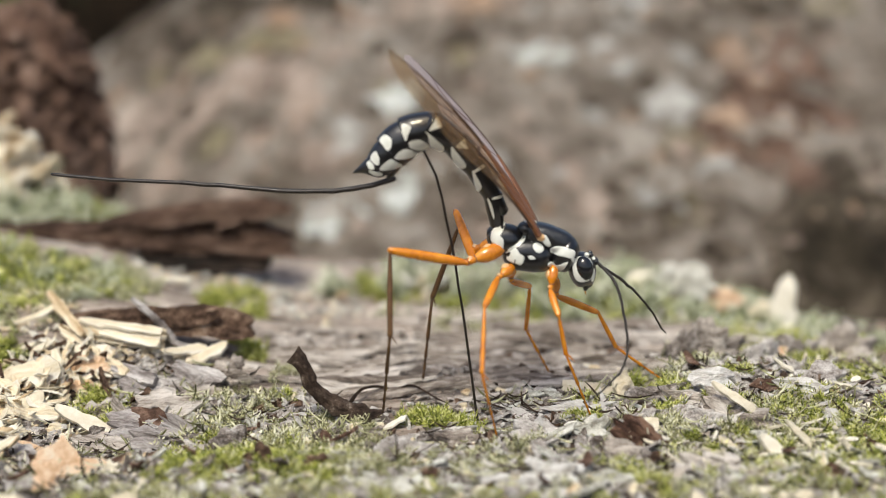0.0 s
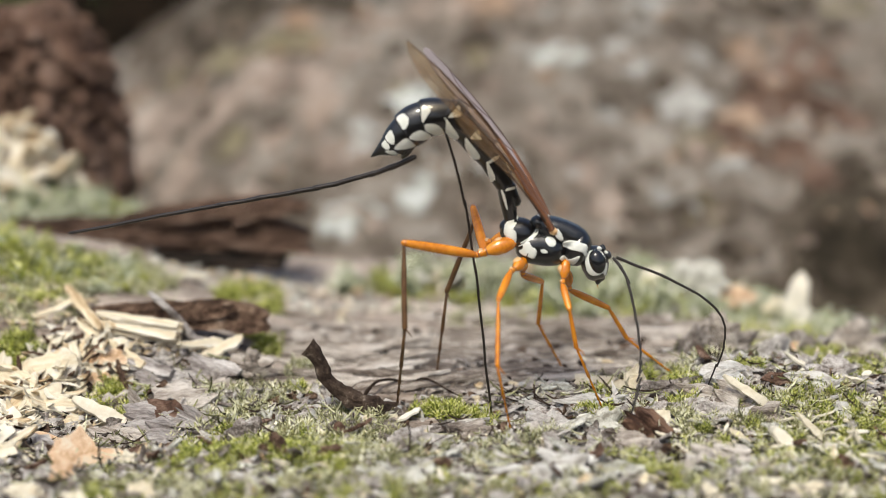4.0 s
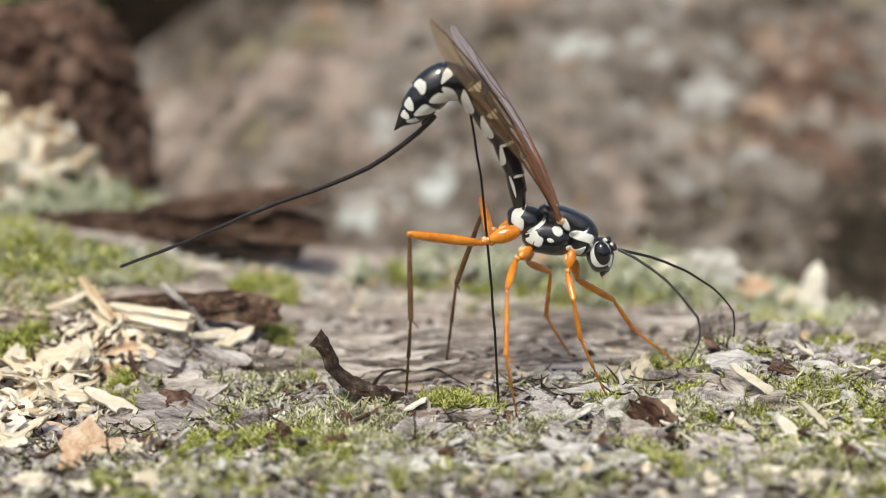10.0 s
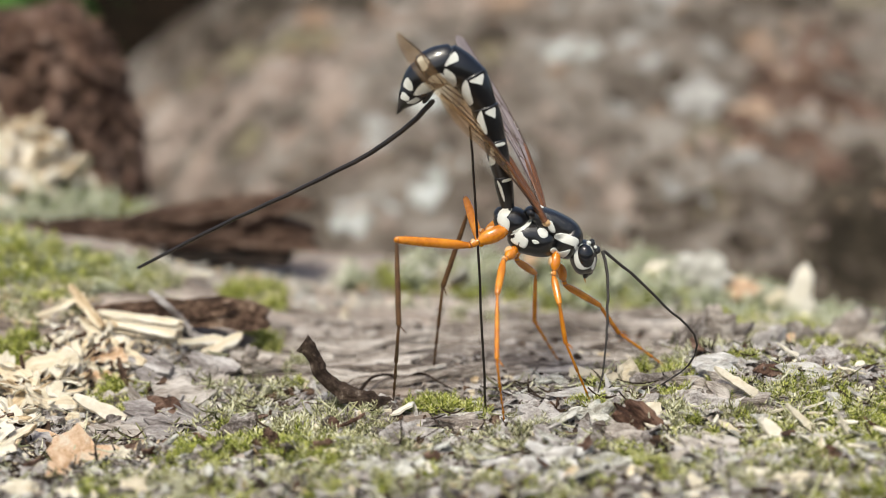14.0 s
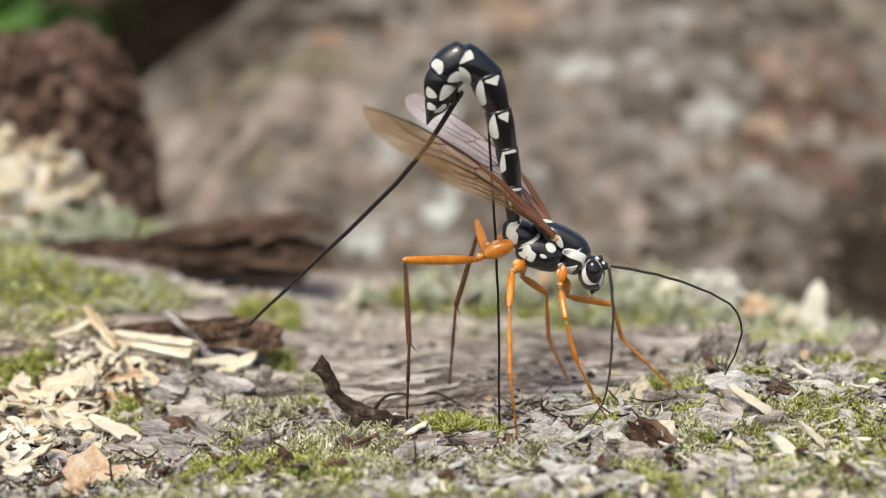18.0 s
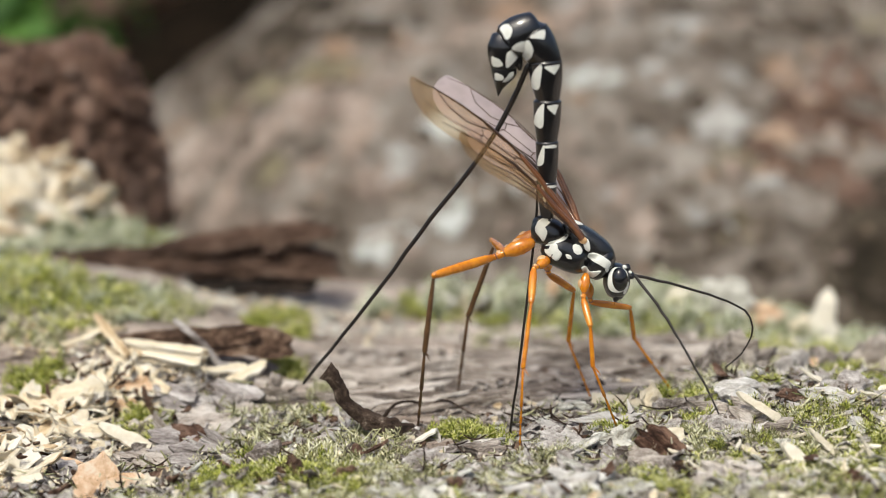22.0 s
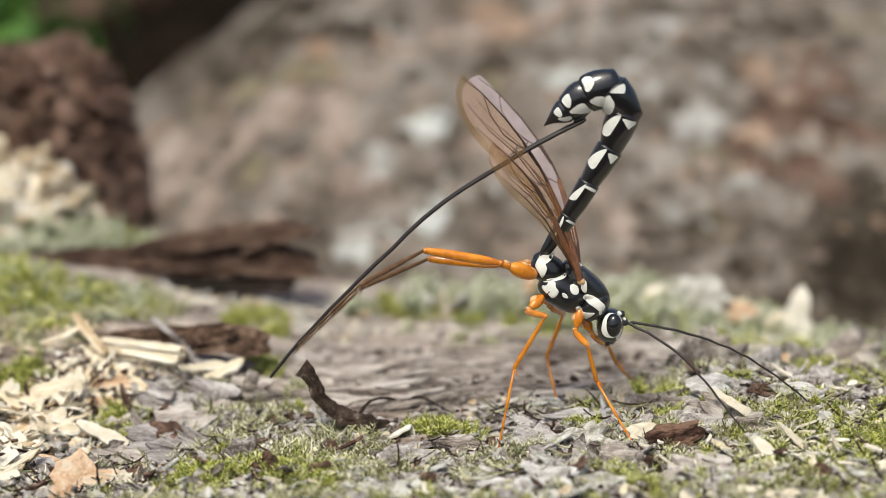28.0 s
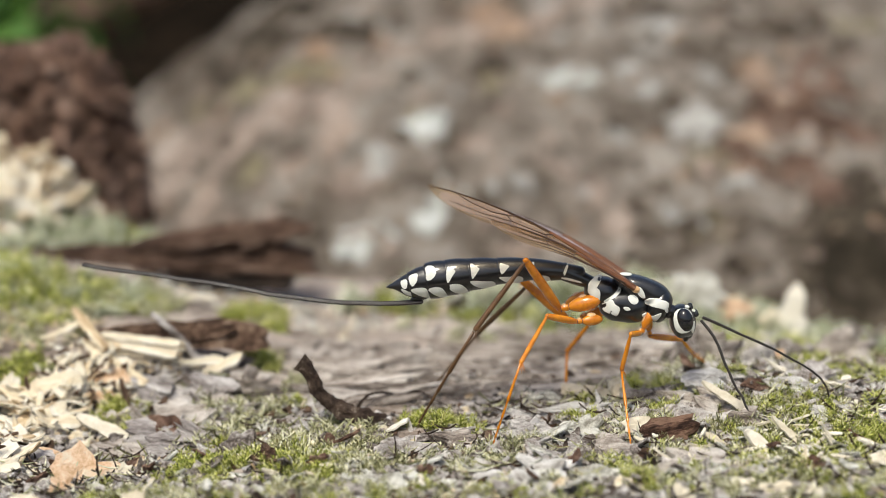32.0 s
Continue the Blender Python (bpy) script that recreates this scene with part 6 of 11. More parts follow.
legs = {}
for name, (hip, sizes, thick, shank) in LEGS.items():
    hind = name.startswith("hind")
    c, t = sizes[0], thick[0]
    coxa = wasp_part("coxa", tube([(-0.2, t * .3, t * .3, 0), (0, t * .55, t * .6, 0), (c * .12, t * .82, t * .88, 0), (c * .30, t * .96, t * 1.04, 0), (c * .50, t * .92, t * .98, 0),
                                   (c * .64, t * .70, t * .74, 0), (c * .72, t * .46, t * .48, 0), (c * .76, t * .38, t * .40, 0), (c * .84, t * .44, t * .48, 0), (c * .91, t * .46, t * .50, 0),
                                   (c * .955, t * .34, t * .36, 0), (c * .985, t * .40, t * .42, 0), (c * 1.03, t * .38, t * .40, 0), (c * 1.06, t * .15, t * .15, 0)], 16), ORANGE, "orange leg root")
    wasp_part("trochanter", lobe((c * 0.87, -0.04, 0.16), (c * 0.07, t * .42, t * .40)), PALE_ORANGE, "pale first leg joint", coxa)
    for u in (0.75, 0.96):
        wasp_part("joint", lobe((c * u, 0, 0), (0.09, t * .47, t * .50)), JOINT, "", coxa)
    wasp_part("marking", lobe((c * 0.36, -0.1, t * 0.72), (0.50, 0.42, 0.34)), PALE_ORANGE, "pale spot", coxa)
    f, t = sizes[1], thick[1]
    femur = wasp_part("femur", tube([(-0.15, t * .2, t * .2, 0), (0, t * .50, t * .54, 0), (f * .06, t * .66, t * .72, 0), (f * .16, t * .82, t * .92, 0), (f * .35, t * .88, t * 1.0, 0),
                                     (f * .60, t * .86, t * .97, 0), (f * .80, t * .80, t * .88, 0), (f * .92, t * .72, t * .78, 0), (f * .98, t * .66, t * .70, 0), (f * 1.02, t * .52, t * .55, 0),
                                     (f * 1.04, t * .2, t * .2, 0)], 14), ORANGE, "orange thigh")
    wasp_part("joint", lobe((f * 0.99, 0, 0), (0.10, t * .64, t * .66)), JOINT, "", femur)
    b, t = sizes[2], thick[2]
    tibia = wasp_part("tibia", tube([(-0.1, t * .3, t * .3, 0), (0, t * .62, t * .62, 0), (b * .05, t * .58, t * .58, 0), (b * .14, t * .70, t * .70, 0), (b * .4, t * .90, t * .90, 0),
                                     (b * .7, t * .96, t * .96, 0), (b * .92, t * .92, t * .92, 0), (b * .98, t * .98, t * .98, 0), (b * 1.01, t * .6, t * .6, 0)], 12), shank,
                      "dark brown shank" if hind else "orange shank")
    for s in (-1, 1):
        wasp_part("spur", tube([(0, .07, .07, 0), (0.7, .035, .035, 0), (1.0, .01, .01, 0)], 6), shank, "", tibia).matrix_basis = pose(
            sizes[2] * MM, s * 0.12 * MM, -0.1 * MM, 0, 38, s * 14)
    foot = wasp_part("tarsus", tube(foot_shape(sizes[3], thick[3]), 10), shank, "")
    for s in (-1, 1):
        wasp_part("claw", tube([(0, .07, .07, 0), (0.35, .06, .06, -0.02), (0.6, .02, .02, -0.12)], 6), SHANK, "", foot).matrix_basis = pose(
            (sizes[3] - 0.1) * MM, 0, 0, 0, 10, s * 28)
    legs[name] = (coxa, femur, tibia, foot)


# wings
def wing_outline(u, chord):
    """Leading and trailing edge of a wing at u from root to tip."""
    lead = -0.48 * chord * np.sin(math.pi * np.clip(u, 0, 1) ** 0.95) ** 0.9
    width = chord * (0.06 + 0.94 * np.sin(np.clip(u, 0, 1) ** 1.25 * math.pi * 0.60) ** 1.25) * np.sqrt(np.clip(1 - np.clip((u - 0.62) / 0.383, 0, 1) ** 2.6, 0, 1))
    return lead, lead + np.maximum(width, 0.02)


def wing(name, length, chord, back, label, film):
    us, n = np.concatenate([np.linspace(0, 0.9, 36), np.linspace(0.91, 1, 12)]), 12
    lead, trail = wing_outline(us, chord)
    back = back * np.clip(us / 0.25, 0, 1)
    v = []
    for u, a, b in zip(us, lead, trail):
        w = np.linspace(0, 1, n)
        y = a + (b - a) * w
        z = 0.16 * np.sin(w * math.pi * 2.5 + 0.6) * np.sin(math.pi * u) * (0.4 + 0.6 * u) + 0.25 * math.sin(math.pi * u)
        v.append(np.stack([np.full(n, u * length), y + np.interp(u, us, back), z], -1))
    v = np.concatenate(v)
    blade = part(name, mesh_of(name, v, grid_faces(len(us), n), film), wasp, label)

    def vein(points, r0, r1, material=VEIN):
        pts = np.array([(u * length, np.interp(u, us, back) + np.interp(u, us, lead) + (np.interp(u, us, trail) - np.interp(u, us, lead)) * w,
                         0.16 * math.sin(w * math.pi * 2.5 + 0.6) * math.sin(math.pi * u) * (0.4 + 0.6 * u) + 0.25 * math.sin(math.pi * u))
                        for u, w in points])
        many = np.concatenate([np.linspace(a, b, 5, endpoint=False) for a, b in zip(pts[:-1], pts[1:])] + [pts[-1:]])
        ring = np.linspace(0, 2 * math.pi, 6, endpoint=False)
        vv = []
        for i, p in enumerate(many):
            d = many[min(i + 1, len(many) - 1)] - many[max(i - 1, 0)]
            d = d / (np.linalg.norm(d) + 1e-9)
            s = np.cross(d, (0, 0, 1.0))
            s = s / (np.linalg.norm(s) + 1e-9)
            r = 1.2 * (r0 + (r1 - r0) * i / (len(many) - 1))
            vv.append(p + r * (np.cos(ring)[:, None] * s + np.sin(ring)[:, None] * np.array((0, 0, 1.0))))
        part("vein", mesh_of("vein", np.concatenate(vv), grid_faces(len(many), 6, True), material), blade)

    vein([(0, 0.2), (0.12, 0.1), (0.28, 0.02), (0.42, 0.0)], 0.30, 0.14, WING_STEM)
    vein([(0, 0.6), (0.12, 0.42), (0.28, 0.20), (0.42, 0.08)], 0.24, 0.10, WING_STEM)
    vein([(0.40, 0.0), (0.5, 0.0), (0.62, 0.0), (0.75, 0.0), (0.9, 0.01), (0.985, 0.25)], 0.13, 0.03)
    vein([(0.50, 0.02), (0.56, 0.05), (0.62, 0.03)], 0.14, 0.10)
    vein([(0, 0.8), (0.2, 0.54), (0.42, 0.50), (0.6, 0.60), (0.80, 0.78)], 0.10, 0.02)
    vein([(0.05, 0.95), (0.25, 0.82), (0.45, 0.86), (0.62, 0.97)], 0.08, 0.02)
    vein([(0.40, 0.10), (0.44, 0.32), (0.43, 0.52)], 0.05, 0.05)
    vein([(0.58, 0.05), (0.63, 0.22), (0.61, 0.36), (0.62, 0.62)], 0.06, 0.04)
    vein([(0.63, 0.22), (0.70, 0.32), (0.80, 0.26), (0.86, 0.10), (0.88, 0.02)], 0.05, 0.04)
    vein([(0.61, 0.40), (0.75, 0.52), (0.90, 0.62)], 0.04, 0.02)
    vein([(0.30, 0.52), (0.33, 0.68), (0.31, 0.82)], 0.04, 0.04)
    vein([(0.43, 0.34), (0.52, 0.38), (0.61, 0.38)], 0.045, 0.04)
    return blade


WING_ROOT = (2.45, 1.45, 1.80)
wings = {}
for key, film, look_of in (("near", AMBER_WING, "amber"), ("far", SKY_SHEEN_WING, "pale pinkish, sky-tinted")):
    wings[key] = (wing("forewing", 23.4, 5.8, 0.0, look_of + " translucent forewing with brown veins", film),
                  wing("hindwing", 16.5, 3.9, 1.1, look_of + " translucent hindwing", film))


# ------------------------------------------------------------------ what moves
def span(a, b, flip=False):
    """The pose of a piece that starts at a and points to b (millimetres), its back away from the middle plane."""
    a, b = Vector(a), Vector(b)
    x = (b - a).normalized()
    y = Vector((0, 1, 0)) if flip else Vector((0, -1, 0))
    y = (y - x * y.dot(x)).normalized()
    z = x.cross(y)
    m = Matrix((x, y, z)).transposed().to_4x4()
    m.translation = a * MM
    return m


def pairs(numbers, start_y, end_y):
    """Joints of a chain from x, z, x, z ...; y goes evenly from the first to the last."""
    n = len(numbers) // 2
    return [Vector((numbers[2 * i], start_y + (end_y - start_y) * i / (n - 1), numbers[2 * i + 1])) for i in range(n)]


def centred(a, b, length):
    """A piece of that length with its middle between a and b."""
    mid, d = (a + b) / 2, (b - a).normalized()
    return span(mid - d * length / 2, mid + d * length / 2)


track = {}


def note(ob, t, m):
    track.setdefault(ob, []).append((t, m))


def posture(t, thorax, head, belly, sheath, sheath_away, feeler, feeler_away, feeler_far, feeler_far_away, wings, hind, hind_far, middle, middle_far,
            front, front_far, needle=None):
    """The wasp at t seconds. thorax: x, z, pitch; head: x, z; chains: x, z of their joints; wings: x, z of both tips, two leans, y of both tips; legs: x, y, z of their joints."""
    body = pose(thorax[0] * MM, MID * MM, thorax[1] * MM, 0, -thorax[2], 0)
    home = body.inverted()
    note(wasp, t, body)
    note(head_ob, t, home @ pose(head[0] * MM, MID * MM, head[1] * MM, 0, -thorax[2] * 0.8, 0))
    joints = pairs(belly, MID, MID)
    for k, ob in enumerate(abdomen):
        note(ob, t, home @ span(joints[k], joints[k + 1]))
    cover = pairs(sheath, MID, MID + sheath_away)
    inner = pairs(needle, MID, MID) if needle else [p + Vector((0, -0.42, 0)) for p in cover]
    for k in range(PIECES):
        note(sheath_obs[k], t, home @ centred(cover[k], cover[k + 1], REACH / PIECES))
        note(drill[k], t, home @ centred(inner[k], inner[k + 1], REACH / PIECES))
    for key, numbers, away, side in (("near", feeler, feeler_away, -1), ("far", feeler_far, feeler_far_away, 1)):
        chain = pairs(numbers, MID + 0.4 * side, MID + away)
        for k in range(JOINTS):
            note(feelers[key][k], t, home @ centred(chain[k], chain[k + 1], FEEL / JOINTS))
    for key, side, tip in (("near", -1, wings[0:2]), ("far", 1, wings[2:4])):
        root = body @ Vector((WING_ROOT[0] * MM, side * WING_ROOT[1] * MM, WING_ROOT[2] * MM)) / MM
        x = (Vector((tip[0], wings[6 if side < 0 else 7], tip[1])) - root).normalized()
        across = Vector((x.z, 0, -x.x)) * -1
        across = (across - x * across.dot(x)).normalized()
        lean = radians(wings[4] if side < 0 else wings[5])
        y = across * math.cos(lean) + x.cross(across) * math.sin(lean)
        m = Matrix((x, y, x.cross(y))).transposed().to_4x4()
        m.translation = root * MM
        note(wing_obs[key][0], t, home @ m)
        note(wing_obs[key][1], t, home @ m)
    for name, n in (("hind", hind), ("hind_far", hind_far), ("middle", middle), ("middle_far", middle_far), ("front", front), ("front_far", front_far)):
        hip, sizes = LEGS[name][0], LEGS[name][1]
        root = body @ Vector((hip[0] * MM, hip[1] * MM, hip[2] * MM)) / MM
        p = [Vector(n[3 * i:3 * i + 3]) for i in range(4)]
        coxa, femur, tibia, foot = legs[name]
        note(coxa, t, home @ span(p[0] - (p[0] - root).normalized() * sizes[0], p[0]))
        note(femur, t, home @ centred(p[0], p[1], sizes[1]))
        note(tibia, t, home @ centred(p[1], p[2], sizes[2]))
        note(foot, t, home @ span(p[2], p[3]))


head_ob, sheath_obs, wing_obs = head, sheath, wings


def motions():
    posture(0, thorax=(6.96, 17.33, 5.6), head=(13.61, 16.03),
            belly=(5.2, 20, 4.8, 22.9, 3.2, 25.6, 1.2, 28.1, -1.2, 29.6, -3.4, 28.8, -4.8, 27.4, -6.1, 26, -8.3, 25),
            sheath=(-5.1, 24.5, -6.8, 23.9, -8.6, 23.5, -10.5, 23.2, -12.3, 23.1, -14.2, 23, -16, 23, -17.9, 23.1, -19.8, 23.2, -21.6, 23.3, -23.5, 23.3, -25.3, 23.4, -27.2, 23.4, -29, 23.4, -30.9, 23.4, -32.8, 23.4, -34.6, 23.5, -36.5, 23.6, -38.3, 23.7), sheath_away=6,
            needle=(-1.7, 27.1, -0.7, 25, -0.1, 22.8, 0.3, 20.6, 0.8, 18.4, 1.2, 16.1, 1.5, 13.9, 1.9, 11.6, 2.2, 9.4, 2.5, 7.1, 2.8, 4.9, 3.1, 2.6, 3.4, 0.3, 3.8, -1.9, 4.1, -4.2, 4.4, -6.4, 4.7, -8.7, 5, -10.9, 5.4, -13.2),
            feeler=(15.2, 16.2, 15.8, 15.6, 16.3, 15.1, 16.7, 14.4, 17, 13.6, 17.2, 12.9, 17.3, 12.1, 17.5, 11.3, 17.6, 10.5, 17.7, 9.7, 17.7, 8.9, 17.6, 8.2, 17.3, 7.4, 16.9, 6.7, 16.3, 6.2, 15.7, 5.7, 15.1, 5.2, 14.4, 4.8, 13.7, 4.4), feeler_away=-6.5,
            feeler_far=(15.4, 15.8, 15.9, 15.4, 16.4, 15, 16.9, 14.6, 17.4, 14.2, 17.8, 13.8, 18.2, 13.3, 18.7, 12.9, 19.1, 12.4, 19.5, 11.9, 19.9, 11.4, 20.3, 10.9, 20.6, 10.4, 21, 9.9, 21.3, 9.4, 21.6, 8.8, 21.9, 8.3, 22.2, 7.7, 22.6, 7.2), feeler_far_away=6.5,
            wings=(-4.1, 36.7, -2.7, 33.6, 77, 80, -6.5, 11.5),
            hind=(2.2, -5, 17, -5, -6.4, 18.6, -5, -8.2, 10.8, -6, -2.5, 0.3),
            hind_far=(2.7, -0.7, 17.1, 1.7, 2.6, 19, -1.1, 4.3, 10.7, -2.2, 6.4, 0.2),
            middle=(5.2, -5.6, 15.6, 3.9, -8.8, 13.8, 3.6, -11.8, 8.2, 5.3, -8.3, 0.1),
            middle_far=(6.8, 0.3, 13.6, 8.8, 3.7, 12.1, 8.6, 6.6, 6.6, 11.6, 9.1, 0.4),
            front=(10.3, -4.5, 14.1, 11, -6.7, 12.2, 11.8, -6.2, 8.2, 14.8, -3.3, 0.3),
            front_far=(11.3, 0.3, 12.1, 15.6, 2.2, 9.8, 17.7, 3.7, 5.6, 23.9, 5.7, 0.6))
    posture(1, thorax=(6.99, 17.36, 6.8), head=(13.66, 16.16),
            belly=(5, 20.3, 4.7, 23.2, 3.1, 25.9, 1, 28.3, -1.3, 30, -3.4, 29, -4.9, 27.6, -6.2, 26.3, -8.6, 25.5),
            sheath=(-5.2, 25, -6.8, 24.3, -8.5, 23.9, -10.3, 23.6, -12, 23.5, -13.8, 23.5, -15.6, 23.5, -17.4, 23.6, -19.1, 23.6, -20.9, 23.7, -22.7, 23.7, -24.5, 23.8, -26.2, 23.8, -28, 23.7, -29.8, 23.7, -31.6, 23.7, -33.3, 23.7, -35.1, 23.7, -36.9, 23.7), sheath_away=6,
            needle=(-1.3, 27.1, -0.5, 25, 0.1, 22.8, 0.5, 20.5, 0.9, 18.3, 1.3, 16, 1.6, 13.8, 1.9, 11.5, 2.2, 9.3, 2.5, 7, 2.8, 4.7, 3.2, 2.5, 3.5, 0.2, 3.8, -2, 4.1, -4.3, 4.4, -6.5, 4.7, -8.8, 5, -11.1, 5.3, -13.3),
            feeler=(15.1, 16.3, 15.8, 15.4, 16.4, 14.5, 16.9, 13.4, 17.2, 12.3, 17.5, 11.2, 17.7, 10.1, 17.9, 9, 18.1, 7.9, 18.2, 6.7, 18.3, 5.6, 18.2, 4.5, 17.8, 3.4, 17.1, 2.5, 16.1, 1.9, 15, 1.6, 13.9, 1.3, 12.8, 1.2, 11.7, 1), feeler_away=-0.5,
            feeler_far=(15.4, 16.1, 15.8, 15.5, 16.2, 15, 16.6, 14.5, 16.9, 13.9, 17.2, 13.3, 17.5, 12.7, 17.7, 12, 17.9, 11.4, 18.1, 10.8, 18.3, 10.1, 18.5, 9.5, 18.7, 8.8, 18.8, 8.1, 18.9, 7.5, 18.9, 6.8, 18.9, 6.1, 18.9, 5.5, 18.8, 4.8), feeler_far_away=6.5,
            wings=(-4.3, 36.8, -3.1, 33.7, 77, 80, -6.5, 11.5),
            hind=(2.2, -4.9, 17, -5, -6.5, 18.6, -5, -8.2, 10.8, -6, -2.5, 0.3),
            hind_far=(2.6, -0.7, 17.1, 1.8, 2.7, 19, -1.1, 4.3, 10.7, -2.2, 6.5, 0.2),
            middle=(5.2, -5.6, 15.6, 3.9, -8.8, 13.8, 3.6, -11.8, 8.2, 5.3, -8.4, 0.1),
            middle_far=(6.7, 0.3, 13.6, 8.8, 3.7, 12.1, 8.5, 6.6, 6.6, 11.6, 9.1, 0.4),
            front=(10.3, -4.5, 14, 10.9, -6.7, 12.2, 11.8, -6.2, 8.2, 14.8, -3.2, 0.3),
            front_far=(11.3, 0.2, 12.1, 15.5, 2.2, 9.8, 17.6, 3.8, 5.6, 23.8, 5.8, 0.6))
    posture(2, thorax=(6.96, 17.39, 6.7), head=(13.65, 16.10),
            belly=(5.2, 20.2, 4.8, 23.1, 3.3, 25.9, 1.3, 28.4, -1, 30.2, -3.2, 29.6, -4.8, 28.4, -6.3, 27.2, -8.6, 26.3),
            sheath=(-5.1, 25.8, -6.8, 25.1, -8.5, 24.6, -10.3, 24.2, -12.1, 24.1, -13.9, 24, -15.7, 24, -17.5, 24.1, -19.3, 24.1, -21.1, 24.2, -22.9, 24.2, -24.6, 24.3, -26.4, 24.3, -28.2, 24.3, -30, 24.4, -31.8, 24.4, -33.6, 24.4, -35.4, 24.4, -37.2, 24.5), sheath_away=6,
            needle=(-1.3, 28, -0.6, 25.9, -0, 23.6, 0.4, 21.4, 0.8, 19.2, 1.2, 16.9, 1.5, 14.7, 1.9, 12.4, 2.2, 10.2, 2.5, 7.9, 2.8, 5.6, 3.1, 3.4, 3.4, 1.1, 3.7, -1.1, 4, -3.4, 4.3, -5.7, 4.6, -7.9, 4.9, -10.2, 5.2, -12.4),
            feeler=(15.4, 16.2, 15.4, 15.4, 15.5, 14.6, 15.4, 13.7, 15.4, 12.9, 15.3, 12.1, 15.2, 11.2, 15.1, 10.4, 14.9, 9.6, 14.8, 8.8, 14.7, 8, 14.5, 7.1, 14.3, 6.3, 14, 5.6, 13.6, 4.8, 13.2, 4.1, 12.7, 3.5, 12.2, 2.8, 11.7, 2.1), feeler_away=-6.5,
            feeler_far=(15.8, 15.9, 16.6, 15.4, 17.4, 14.9, 18.2, 14.4, 18.9, 13.8, 19.7, 13.2, 20.3, 12.5, 21, 11.9, 21.7, 11.2, 22.3, 10.5, 23, 9.8, 23.7, 9.1, 24.4, 8.4, 25, 7.7, 25.4, 6.8, 25.8, 5.9, 26, 5, 26.3, 4.1, 26.5, 3.1), feeler_far_away=6.5,
            wings=(-4.2, 36.9, -2.8, 33.8, 77, 80, -6.5, 11.5),
            hind=(2.1, -4.9, 17, -5, -6.6, 18.6, -5, -8.3, 10.8, -6, -2.5, 0.3),
            hind_far=(2.6, -0.7, 17.1, 1.8, 2.7, 18.9, -1, 4.3, 10.6, -2.2, 6.5, 0.3),
            middle=(5.2, -5.6, 15.6, 4, -8.9, 13.8, 3.7, -11.8, 8.1, 5.4, -8.4, 0),
            middle_far=(6.7, 0.3, 13.6, 8.8, 3.6, 12.1, 8.5, 6.6, 6.6, 11.6, 9.1, 0.3),
            front=(10.3, -4.5, 14, 10.9, -6.7, 12.1, 11.8, -6.2, 8.1, 14.8, -3.1, 0.3),
            front_far=(11.3, 0.2, 12.1, 15.5, 2.2, 9.8, 17.6, 3.8, 5.6, 23.7, 5.9, 0.6))
